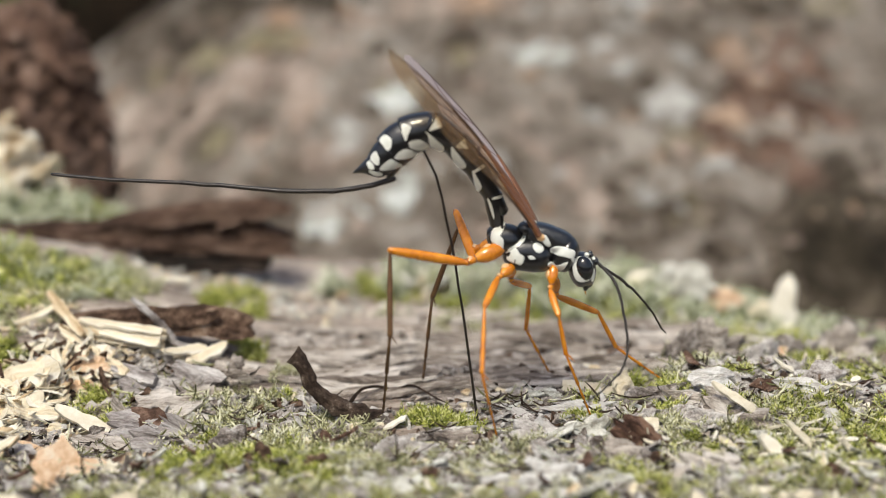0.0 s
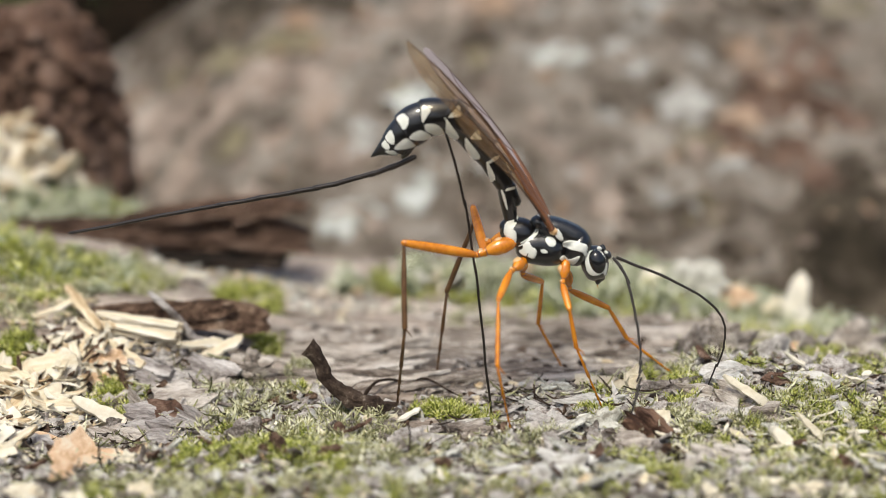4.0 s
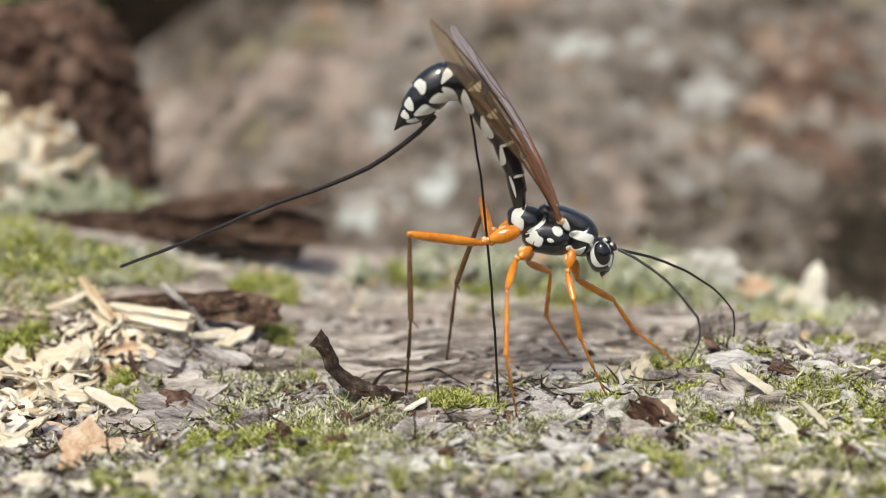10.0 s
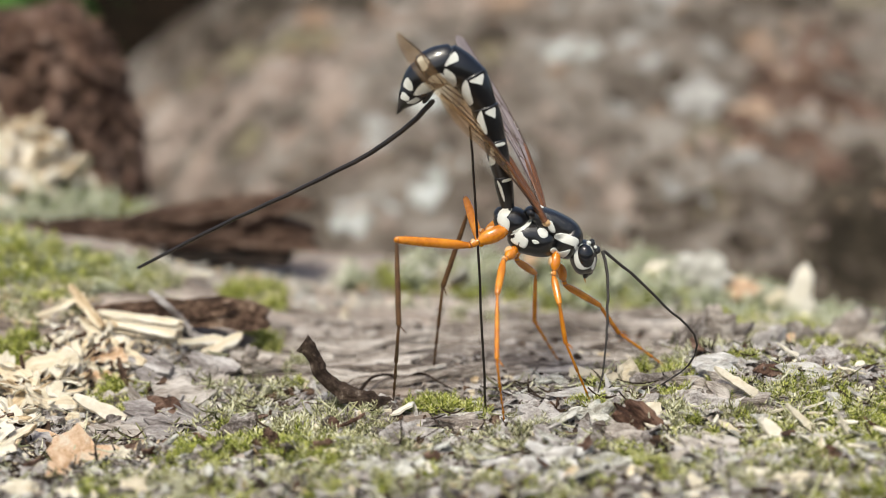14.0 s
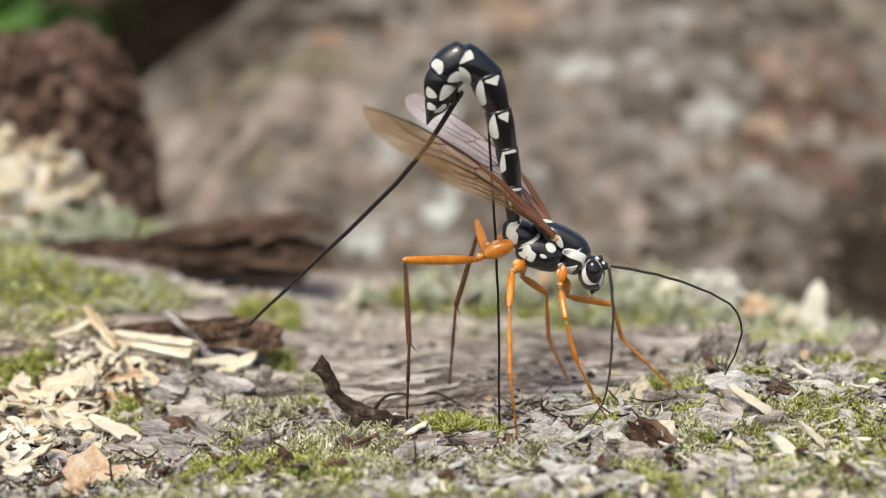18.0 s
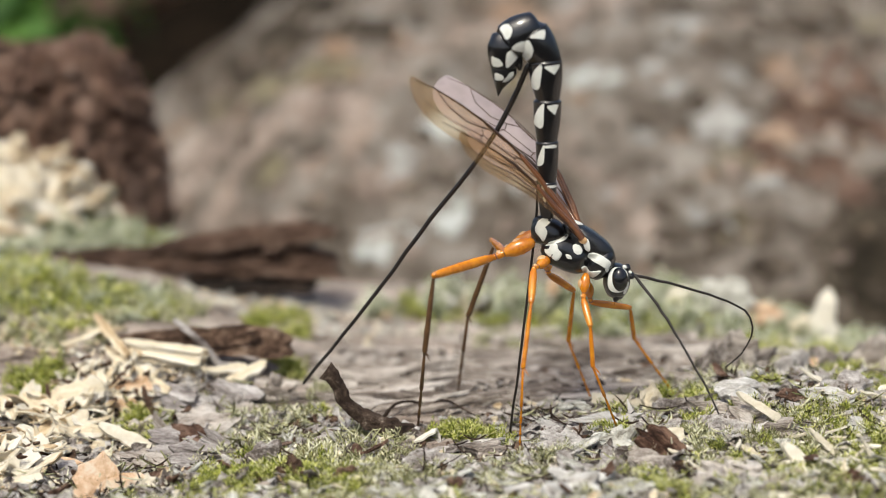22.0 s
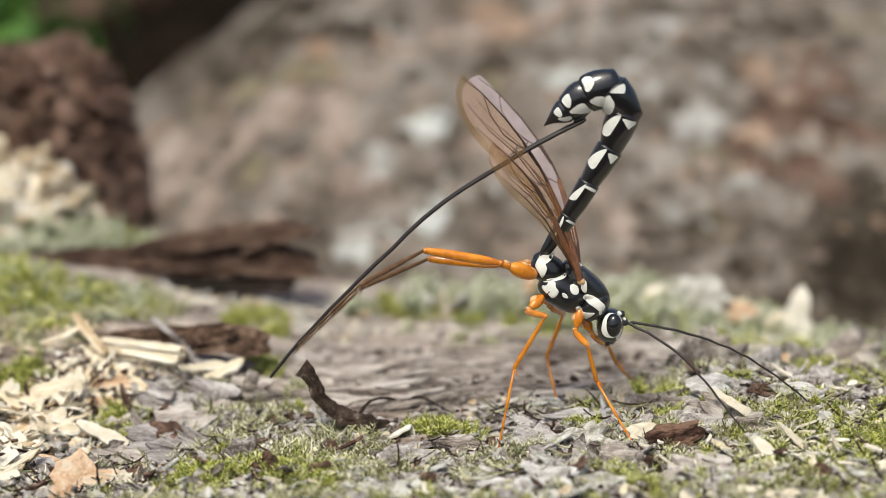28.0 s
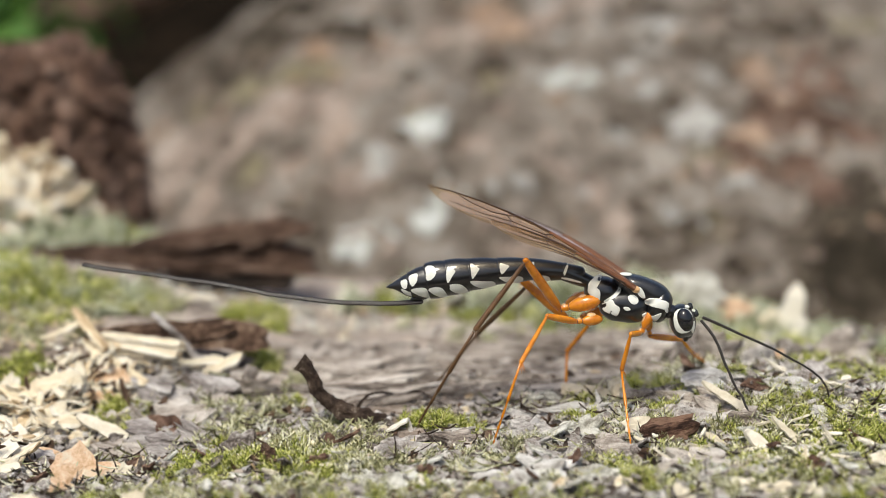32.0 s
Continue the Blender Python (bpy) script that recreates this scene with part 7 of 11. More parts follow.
    posture(3, thorax=(6.95, 17.38, 5.7), head=(13.65, 16.10),
            belly=(5.2, 20.3, 4.8, 23.2, 3.2, 25.9, 1.2, 28.3, -1, 30.2, -3.3, 29.7, -4.9, 28.5, -6.2, 27.2, -8.3, 25.9),
            sheath=(-4.7, 25.7, -6.5, 24.9, -8.4, 24.2, -10.3, 23.7, -12.2, 23.3, -14.1, 23, -16.1, 22.8, -18, 22.5, -20, 22.3, -21.9, 22, -23.9, 21.8, -25.8, 21.6, -27.8, 21.3, -29.7, 21, -31.7, 20.8, -33.6, 20.5, -35.6, 20.2, -37.5, 19.9, -39.5, 19.7), sheath_away=6,
            needle=(-1.2, 28.1, -0.5, 25.9, 0.1, 23.7, 0.6, 21.5, 1, 19.2, 1.3, 17, 1.7, 14.7, 2, 12.5, 2.3, 10.2, 2.6, 8, 2.8, 5.7, 3.1, 3.4, 3.4, 1.2, 3.6, -1.1, 3.9, -3.3, 4.2, -5.6, 4.4, -7.9, 4.7, -10.1, 5, -12.4),
            feeler=(15.5, 16.2, 16, 15.5, 16.4, 14.8, 16.7, 14, 16.8, 13.2, 16.9, 12.3, 17, 11.5, 17.1, 10.7, 17.2, 9.9, 17.2, 9, 17.2, 8.2, 17.1, 7.4, 16.9, 6.6, 16.6, 5.8, 16.1, 5.1, 15.7, 4.4, 15.2, 3.7, 14.7, 3.1, 14.3, 2.4), feeler_away=-6.5,
            feeler_far=(15.8, 16.2, 16.9, 15.8, 17.9, 15.4, 19, 15.1, 20.1, 14.7, 21.1, 14.3, 22.2, 13.8, 23.2, 13.4, 24.2, 12.9, 25.2, 12.2, 26, 11.5, 26.6, 10.5, 26.8, 9.4, 26.6, 8.3, 26.2, 7.2, 25.6, 6.2, 25, 5.3, 24.4, 4.3, 23.8, 3.4), feeler_far_away=2.5,
            wings=(-4.2, 37.1, -2.6, 33.8, 77, 80, -6.5, 11.5),
            hind=(2, -4.8, 17, -5, -6.7, 18.7, -4.9, -8.3, 10.7, -6, -2.6, 0.3),
            hind_far=(2.6, -0.7, 17.1, 1.9, 2.7, 18.9, -1, 4.3, 10.6, -2.2, 6.6, 0.3),
            middle=(5.2, -5.7, 15.6, 4, -8.9, 13.8, 3.8, -11.8, 8.1, 5.4, -8.4, 0),
            middle_far=(6.7, 0.3, 13.6, 8.8, 3.6, 12, 8.5, 6.6, 6.6, 11.6, 9.1, 0.3),
            front=(10.3, -4.5, 14, 10.9, -6.7, 12.1, 11.7, -6.2, 8.1, 14.8, -3.1, 0.3),
            front_far=(11.3, 0.1, 12.1, 15.5, 2.1, 9.7, 17.6, 3.9, 5.7, 23.7, 6, 0.5))
    posture(6, thorax=(7.01, 17.26, 3.5), head=(13.66, 15.81),
            belly=(5.3, 20.2, 4.9, 23.1, 3.5, 26, 1.7, 28.6, -0.1, 30.8, -2.5, 30.9, -4.1, 29.7, -5.4, 28.4, -7.3, 26.8),
            sheath=(-3.7, 27.1, -5.3, 26, -7, 25.1, -8.8, 24.2, -10.6, 23.5, -12.5, 22.9, -14.3, 22.4, -16.2, 21.9, -18.1, 21.4, -20, 20.9, -21.9, 20.4, -23.8, 19.9, -25.7, 19.4, -27.5, 18.9, -29.4, 18.3, -31.3, 17.8, -33.2, 17.2, -35.1, 16.7, -36.9, 16.2), sheath_away=6,
            needle=(-0.2, 28.8, 0.4, 26.6, 0.9, 24.4, 1.3, 22.1, 1.6, 19.9, 1.9, 17.6, 2.2, 15.3, 2.4, 13.1, 2.6, 10.8, 2.8, 8.5, 3, 6.3, 3.2, 4, 3.4, 1.7, 3.6, -0.5, 3.8, -2.8, 4, -5.1, 4.2, -7.3, 4.4, -9.6, 4.6, -11.9),
            feeler=(15.3, 15.8, 15.8, 15.3, 16.2, 14.7, 16.6, 14, 16.9, 13.3, 17.1, 12.6, 17.3, 11.8, 17.4, 11.1, 17.6, 10.4, 17.7, 9.6, 17.9, 8.9, 18, 8.1, 18.1, 7.4, 18.2, 6.6, 18.3, 5.9, 18.3, 5.1, 18.2, 4.4, 18.2, 3.6, 18.2, 2.8), feeler_away=-6.5,
            feeler_far=(15.6, 15.8, 16.6, 15.2, 17.6, 14.7, 18.6, 14.1, 19.6, 13.5, 20.5, 12.8, 21.4, 12.1, 22.2, 11.3, 23.1, 10.6, 23.9, 9.8, 24.7, 9, 25.6, 8.2, 26.4, 7.4, 27.1, 6.6, 27.8, 5.7, 28.4, 4.7, 28.9, 3.7, 29.4, 2.7, 29.9, 1.7), feeler_far_away=0.5,
            wings=(-3.3, 37.5, -1.5, 34.3, 77, 80, -6.5, 11.5),
            hind=(1.9, -4.6, 17.1, -4.9, -6.9, 18.7, -4.9, -8.5, 10.7, -5.9, -2.6, 0.3),
            hind_far=(2.6, -0.7, 17.1, 2, 2.7, 18.9, -0.9, 4.2, 10.6, -2.2, 6.8, 0.3),
            middle=(5.2, -5.7, 15.6, 4.1, -9, 13.8, 4, -11.8, 8.1, 5.4, -8.5, -0.1),
            middle_far=(6.6, 0.3, 13.6, 8.8, 3.5, 12, 8.5, 6.5, 6.5, 11.6, 9.1, 0.3),
            front=(10.3, -4.6, 14, 10.8, -6.7, 12.1, 11.6, -6.2, 8.1, 14.7, -2.9, 0.3),
            front_far=(11.4, 0, 12.2, 15.3, 2.1, 9.6, 17.5, 4.1, 5.7, 23.5, 6.3, 0.5))
    posture(7, thorax=(7.06, 17.30, 2.3), head=(13.52, 15.75),
            belly=(5.3, 20.5, 4.9, 23.4, 3.6, 26.4, 2, 29.1, 0.1, 31.4, -2.3, 31.3, -3.8, 30, -5.2, 28.7, -7.1, 27.2),
            sheath=(-3.6, 27.7, -5.1, 26.5, -6.8, 25.6, -8.5, 24.7, -10.3, 23.9, -12.1, 23.2, -13.9, 22.6, -15.8, 21.9, -17.6, 21.3, -19.5, 20.7, -21.3, 20.1, -23.1, 19.5, -25, 18.9, -26.8, 18.2, -28.7, 17.6, -30.5, 17, -32.3, 16.3, -34.2, 15.6, -36, 15), sheath_away=6,
            needle=(0.1, 29.4, 0.6, 27.2, 1.1, 25, 1.5, 22.7, 1.8, 20.5, 2, 18.2, 2.3, 15.9, 2.5, 13.7, 2.7, 11.4, 2.9, 9.1, 3.1, 6.8, 3.2, 4.6, 3.4, 2.3, 3.5, 0, 3.7, -2.2, 3.9, -4.5, 4, -6.8, 4.2, -9.1, 4.4, -11.3),
            feeler=(15.4, 15.8, 15.5, 15, 15.5, 14.3, 15.6, 13.5, 15.6, 12.8, 15.6, 12, 15.6, 11.3, 15.6, 10.5, 15.6, 9.8, 15.5, 9, 15.5, 8.3, 15.4, 7.5, 15.3, 6.8, 15.2, 6.1, 15.1, 5.3, 15, 4.6, 14.8, 3.9, 14.5, 3.2, 14.1, 2.5), feeler_away=-6.5,
            feeler_far=(15.7, 15.8, 16.8, 15.4, 17.9, 15, 18.9, 14.5, 20, 14.1, 21, 13.6, 22, 13.1, 23, 12.6, 24, 12, 24.9, 11.3, 25.8, 10.6, 26.4, 9.6, 26.8, 8.6, 26.9, 7.4, 26.5, 6.4, 25.8, 5.4, 25.1, 4.6, 24.2, 3.8, 23.4, 3.1), feeler_far_away=0.5,
            wings=(-2.9, 37.8, -1.2, 34.6, 77, 80, -6.5, 11.5),
            hind=(1.8, -4.6, 17.1, -4.9, -7, 18.7, -4.8, -8.5, 10.7, -5.9, -2.6, 0.3),
            hind_far=(2.6, -0.7, 17.1, 2, 2.7, 18.9, -0.9, 4.2, 10.6, -2.2, 6.9, 0.3),
            middle=(5.2, -5.7, 15.6, 4.2, -9, 13.9, 4.1, -11.8, 8.1, 5.5, -8.5, -0.1),
            middle_far=(6.6, 0.3, 13.6, 8.9, 3.5, 11.9, 8.5, 6.5, 6.5, 11.6, 9.2, 0.3),
            front=(10.3, -4.6, 14, 10.8, -6.7, 12, 11.6, -6.2, 8, 14.7, -2.9, 0.3),
            front_far=(11.4, -0, 12.2, 15.3, 2.1, 9.6, 17.5, 4.2, 5.7, 23.4, 6.3, 0.5))
    posture(8, thorax=(6.99, 17.32, 2.3), head=(13.47, 15.68),
            belly=(5.3, 20.4, 4.9, 23.4, 3.7, 26.4, 2.1, 29.2, 0.3, 31.6, -2.1, 31.8, -3.6, 30.4, -4.9, 29, -6.8, 27.3),
            sheath=(-3.2, 28.3, -4.7, 27, -6.3, 25.9, -8, 25, -9.7, 24.1, -11.5, 23.4, -13.3, 22.7, -15.1, 22, -17, 21.3, -18.8, 20.7, -20.6, 20.1, -22.5, 19.5, -24.3, 18.9, -26.2, 18.3, -28, 17.7, -29.9, 17.2, -31.7, 16.6, -33.6, 16, -35.4, 15.5), sheath_away=6,
            needle=(0.5, 29.6, 0.9, 27.4, 1.4, 25.2, 1.7, 22.9, 1.9, 20.7, 2.2, 18.4, 2.4, 16.1, 2.6, 13.9, 2.8, 11.6, 3, 9.3, 3.1, 7, 3.2, 4.8, 3.4, 2.5, 3.5, 0.2, 3.7, -2, 3.8, -4.3, 4, -6.6, 4.1, -8.9, 4.3, -11.1),
            feeler=(15, 15.6, 14.8, 14.7, 14.5, 13.9, 14.3, 13, 14, 12.1, 13.7, 11.3, 13.3, 10.5, 12.9, 9.7, 12.5, 8.9, 12.1, 8.1, 11.6, 7.3, 11.2, 6.5, 10.7, 5.7, 10.2, 5, 9.7, 4.2, 9.2, 3.5, 8.7, 2.7, 8.2, 2, 7.6, 1.3), feeler_away=-6.5,
            feeler_far=(15.5, 15.6, 16.4, 14.9, 17.4, 14.3, 18.3, 13.6, 19.1, 12.9, 19.9, 12, 20.7, 11.2, 21.5, 10.4, 22.2, 9.5, 23, 8.7, 23.8, 7.8, 24.3, 6.8, 24.3, 5.7, 23.7, 4.7, 22.9, 3.9, 21.9, 3.3, 21, 2.7, 20, 2.2, 19, 1.7), feeler_far_away=0.5,
            wings=(-2.5, 37.9, -0.8, 34.9, 77, 80, -6.5, 11.5),
            hind=(1.8, -4.5, 17.1, -4.9, -7.1, 18.7, -4.8, -8.6, 10.7, -5.9, -2.7, 0.3),
            hind_far=(2.6, -0.7, 17.1, 2.1, 2.8, 18.9, -0.9, 4.2, 10.6, -2.1, 7, 0.3),
            middle=(5.2, -5.7, 15.6, 4.2, -9, 13.9, 4.1, -11.9, 8.1, 5.5, -8.6, -0.1),
            middle_far=(6.6, 0.3, 13.6, 8.9, 3.5, 11.9, 8.5, 6.5, 6.5, 11.6, 9.2, 0.3),
            front=(10.2, -4.6, 14, 10.8, -6.7, 12, 11.6, -6.2, 8, 14.7, -2.8, 0.3),
            front_far=(11.4, -0.1, 12.2, 15.3, 2.1, 9.5, 17.5, 4.2, 5.8, 23.3, 6.4, 0.5))
    posture(9, thorax=(7.07, 17.44, 2.3), head=(13.54, 15.79),
            belly=(5.4, 20.4, 5, 23.5, 3.8, 26.6, 2.1, 29.4, 0.3, 31.9, -2.1, 32.3, -3.6, 30.8, -4.9, 29.3, -6.5, 27.2),
            sheath=(-3, 28.4, -4.5, 27.1, -6.1, 25.8, -7.7, 24.7, -9.5, 23.8, -11.3, 22.9, -13.2, 22.1, -15, 21.3, -16.9, 20.6, -18.7, 19.9, -20.6, 19.1, -22.5, 18.4, -24.3, 17.6, -26.2, 16.8, -28, 16, -29.9, 15.3, -31.7, 14.5, -33.6, 13.6, -35.4, 12.8), sheath_away=6,
            needle=(0.4, 29.9, 0.9, 27.7, 1.3, 25.4, 1.6, 23.2, 1.9, 20.9, 2.1, 18.6, 2.3, 16.4, 2.6, 14.1, 2.8, 11.8, 2.9, 9.6, 3.1, 7.3, 3.2, 5, 3.4, 2.7, 3.5, 0.5, 3.7, -1.8, 3.8, -4.1, 4, -6.3, 4.1, -8.6, 4.3, -10.9),
            feeler=(15.4, 15.7, 16.1, 15, 16.8, 14.2, 17.4, 13.4, 17.9, 12.5, 18.3, 11.5, 18.7, 10.6, 19.1, 9.7, 19.6, 8.7, 20, 7.8, 20.3, 6.8, 20.5, 5.8, 20.3, 4.8, 19.6, 4.1, 18.7, 3.7, 17.7, 3.5, 16.7, 3.3, 15.7, 3.2, 14.6, 3.1), feeler_away=-6.5,
            feeler_far=(15.5, 15.4, 16.1, 14.6, 16.7, 13.8, 17.2, 13, 17.6, 12.1, 17.9, 11.1, 18.3, 10.2, 18.6, 9.2, 18.9, 8.3, 19.2, 7.3, 19.5, 6.4, 19.7, 5.4, 19.7, 4.4, 19.4, 3.5, 18.9, 2.6, 18.3, 1.8, 17.7, 1, 17.1, 0.2, 16.5, -0.6), feeler_far_away=6.5,
            wings=(-2.4, 38, -0.5, 34.9, 77, 80, -6.5, 11.5),
            hind=(1.7, -4.5, 17.1, -4.9, -7.2, 18.8, -4.8, -8.7, 10.7, -5.8, -2.7, 0.3),
            hind_far=(2.6, -0.7, 17.1, 2.1, 2.8, 18.8, -0.9, 4.2, 10.6, -2.1, 7, 0.3),
            middle=(5.2, -5.7, 15.6, 4.2, -9.1, 13.9, 4.2, -11.9, 8.1, 5.5, -8.6, -0.2),
            middle_far=(6.6, 0.4, 13.6, 8.9, 3.5, 11.9, 8.5, 6.5, 6.4, 11.6, 9.2, 0.3),
            front=(10.2, -4.6, 14, 10.8, -6.7, 12, 11.5, -6.2, 8, 14.7, -2.7, 0.3),
            front_far=(11.5, -0.1, 12.3, 15.2, 2, 9.5, 17.4, 4.3, 5.8, 23.2, 6.5, 0.4))
    posture(10, thorax=(7.11, 17.52, 2.1), head=(13.66, 15.85),
            belly=(5.6, 20.6, 5.2, 23.6, 4.1, 26.9, 2.4, 29.7, 0.7, 32.3, -1.8, 32.8, -3.3, 31.3, -4.6, 29.8, -6.2, 27.7),
            sheath=(-2.8, 29, -4.2, 27.6, -5.8, 26.3, -7.4, 25.1, -9.1, 24, -10.9, 23.1, -12.7, 22.3, -14.6, 21.5, -16.5, 20.8, -18.4, 20.1, -20.2, 19.3, -22.1, 18.5, -23.9, 17.6, -25.7, 16.8, -27.5, 15.9, -29.4, 15.1, -31.3, 14.3, -33.1, 13.6, -35, 12.8), sheath_away=6,
            needle=(0.8, 30.2, 1.2, 27.9, 1.5, 25.7, 1.9, 23.4, 2.1, 21.1, 2.3, 18.9, 2.5, 16.6, 2.7, 14.3, 2.9, 12.1, 3, 9.8, 3.2, 7.5, 3.3, 5.3, 3.4, 3, 3.5, 0.7, 3.6, -1.6, 3.8, -3.8, 3.9, -6.1, 4, -8.4, 4.1, -10.7),
            feeler=(15.5, 16, 16.2, 15.7, 16.9, 15.4, 17.6, 15, 18.3, 14.6, 18.9, 14.2, 19.5, 13.8, 20.1, 13.3, 20.7, 12.7, 21.2, 12.2, 21.7, 11.6, 22.2, 11, 22.7, 10.4, 22.9, 9.6, 22.9, 8.9, 22.7, 8.1, 22.3, 7.4, 21.9, 6.8, 21.2, 6.3), feeler_away=-6.5,
            feeler_far=(15.7, 15.8, 16.6, 15.5, 17.5, 15.2, 18.4, 14.9, 19.3, 14.5, 20.2, 14.1, 21.1, 13.6, 21.9, 13.2, 22.7, 12.7, 23.5, 12.1, 24.3, 11.5, 25.1, 10.9, 25.8, 10.2, 26.4, 9.5, 27, 8.7, 27.5, 7.9, 27.7, 6.9, 27.8, 5.9, 27.8, 5), feeler_far_away=6.5,
            wings=(-2, 38.4, -0.3, 35.3, 77, 80, -6.5, 11.5),
            hind=(1.8, -4.5, 17.2, -4.9, -7.2, 18.8, -4.8, -8.7, 10.7, -5.8, -2.7, 0.3),
            hind_far=(2.7, -0.6, 17.2, 2.1, 2.8, 18.9, -0.8, 4.1, 10.6, -2.1, 6.9, 0.4),
            middle=(5.2, -5.7, 15.7, 4.4, -9, 13.9, 4.3, -11.9, 8.1, 5.5, -8.5, -0.1),
            middle_far=(6.6, 0.4, 13.8, 8.9, 3.5, 12, 8.5, 6.3, 6.4, 11.6, 9.3, 0.4),
            front=(10.3, -4.6, 14.1, 10.8, -6.7, 12, 11.5, -6.2, 8, 14.6, -2.8, 0.3),
            front_far=(11.5, -0.2, 12.2, 15.2, 2, 9.5, 17.4, 4.3, 5.7, 23.2, 6.7, 0.4))
    posture(11, thorax=(7.19, 17.59, 2.1), head=(13.67, 15.91),
            belly=(5.6, 20.7, 5.1, 23.8, 4, 27, 2.5, 30, 1, 32.8, -1.5, 33.4, -3, 31.9, -4.3, 30.3, -5.8, 28.2),
            sheath=(-2.3, 29.6, -3.8, 28.2, -5.3, 26.8, -6.9, 25.6, -8.6, 24.5, -10.4, 23.6, -12.2, 22.6, -14, 21.7, -15.9, 20.9, -17.7, 20, -19.5, 19.1, -21.4, 18.2, -23.2, 17.3, -25, 16.5, -26.9, 15.6, -28.8, 14.9, -30.7, 14.2, -32.6, 13.5, -34.5, 12.7), sheath_away=6,
            needle=(1.3, 30.7, 1.6, 28.4, 1.9, 26.1, 2.2, 23.9, 2.4, 21.6, 2.5, 19.3, 2.7, 17.1, 2.9, 14.8, 3, 12.5, 3.1, 10.3, 3.2, 8, 3.3, 5.7, 3.4, 3.4, 3.5, 1.2, 3.6, -1.1, 3.7, -3.4, 3.8, -5.7, 3.9, -8, 4, -10.2),
            feeler=(15.4, 16.1, 16, 15.5, 16.6, 14.9, 17.1, 14.2, 17.6, 13.5, 18, 12.7, 18.3, 11.9, 18.6, 11.1, 18.9, 10.3, 19.2, 9.5, 19.5, 8.7, 19.8, 7.9, 19.9, 7, 20, 6.2, 19.8, 5.3, 19.4, 4.6, 18.8, 4, 18.1, 3.5, 17.3, 3), feeler_away=-6.5,
            feeler_far=(15.7, 15.8, 16.5, 15.3, 17.3, 14.7, 18, 14.1, 18.8, 13.5, 19.5, 12.8, 20.1, 12.1, 20.8, 11.4, 21.4, 10.7, 22.1, 10, 22.7, 9.2, 23.3, 8.5, 23.8, 7.7, 24.3, 6.8, 24.5, 5.9, 24.5, 4.9, 24.3, 3.9, 24.1, 3, 23.9, 2), feeler_far_away=6.5,
            wings=(-1.4, 38.9, 0.3, 35.6, 77, 80, -6.5, 11.5),
            hind=(1.9, -4.5, 17.3, -4.8, -7.2, 18.8, -4.7, -8.7, 10.7, -5.8, -2.7, 0.3),
            hind_far=(2.7, -0.5, 17.3, 2.1, 2.9, 19, -0.8, 4, 10.6, -2.1, 6.8, 0.4),
            middle=(5.3, -5.7, 15.8, 4.5, -8.9, 13.8, 4.5, -11.8, 8.1, 5.5, -8.4, -0.1),
            middle_far=(6.7, 0.4, 14, 8.9, 3.5, 12, 8.6, 6.2, 6.4, 11.6, 9.3, 0.5),
            front=(10.3, -4.6, 14.1, 10.8, -6.6, 12, 11.5, -6.2, 8, 14.5, -2.8, 0.3),
            front_far=(11.5, -0.2, 12.2, 15.3, 2, 9.4, 17.4, 4.3, 5.7, 23.2, 6.8, 0.5))
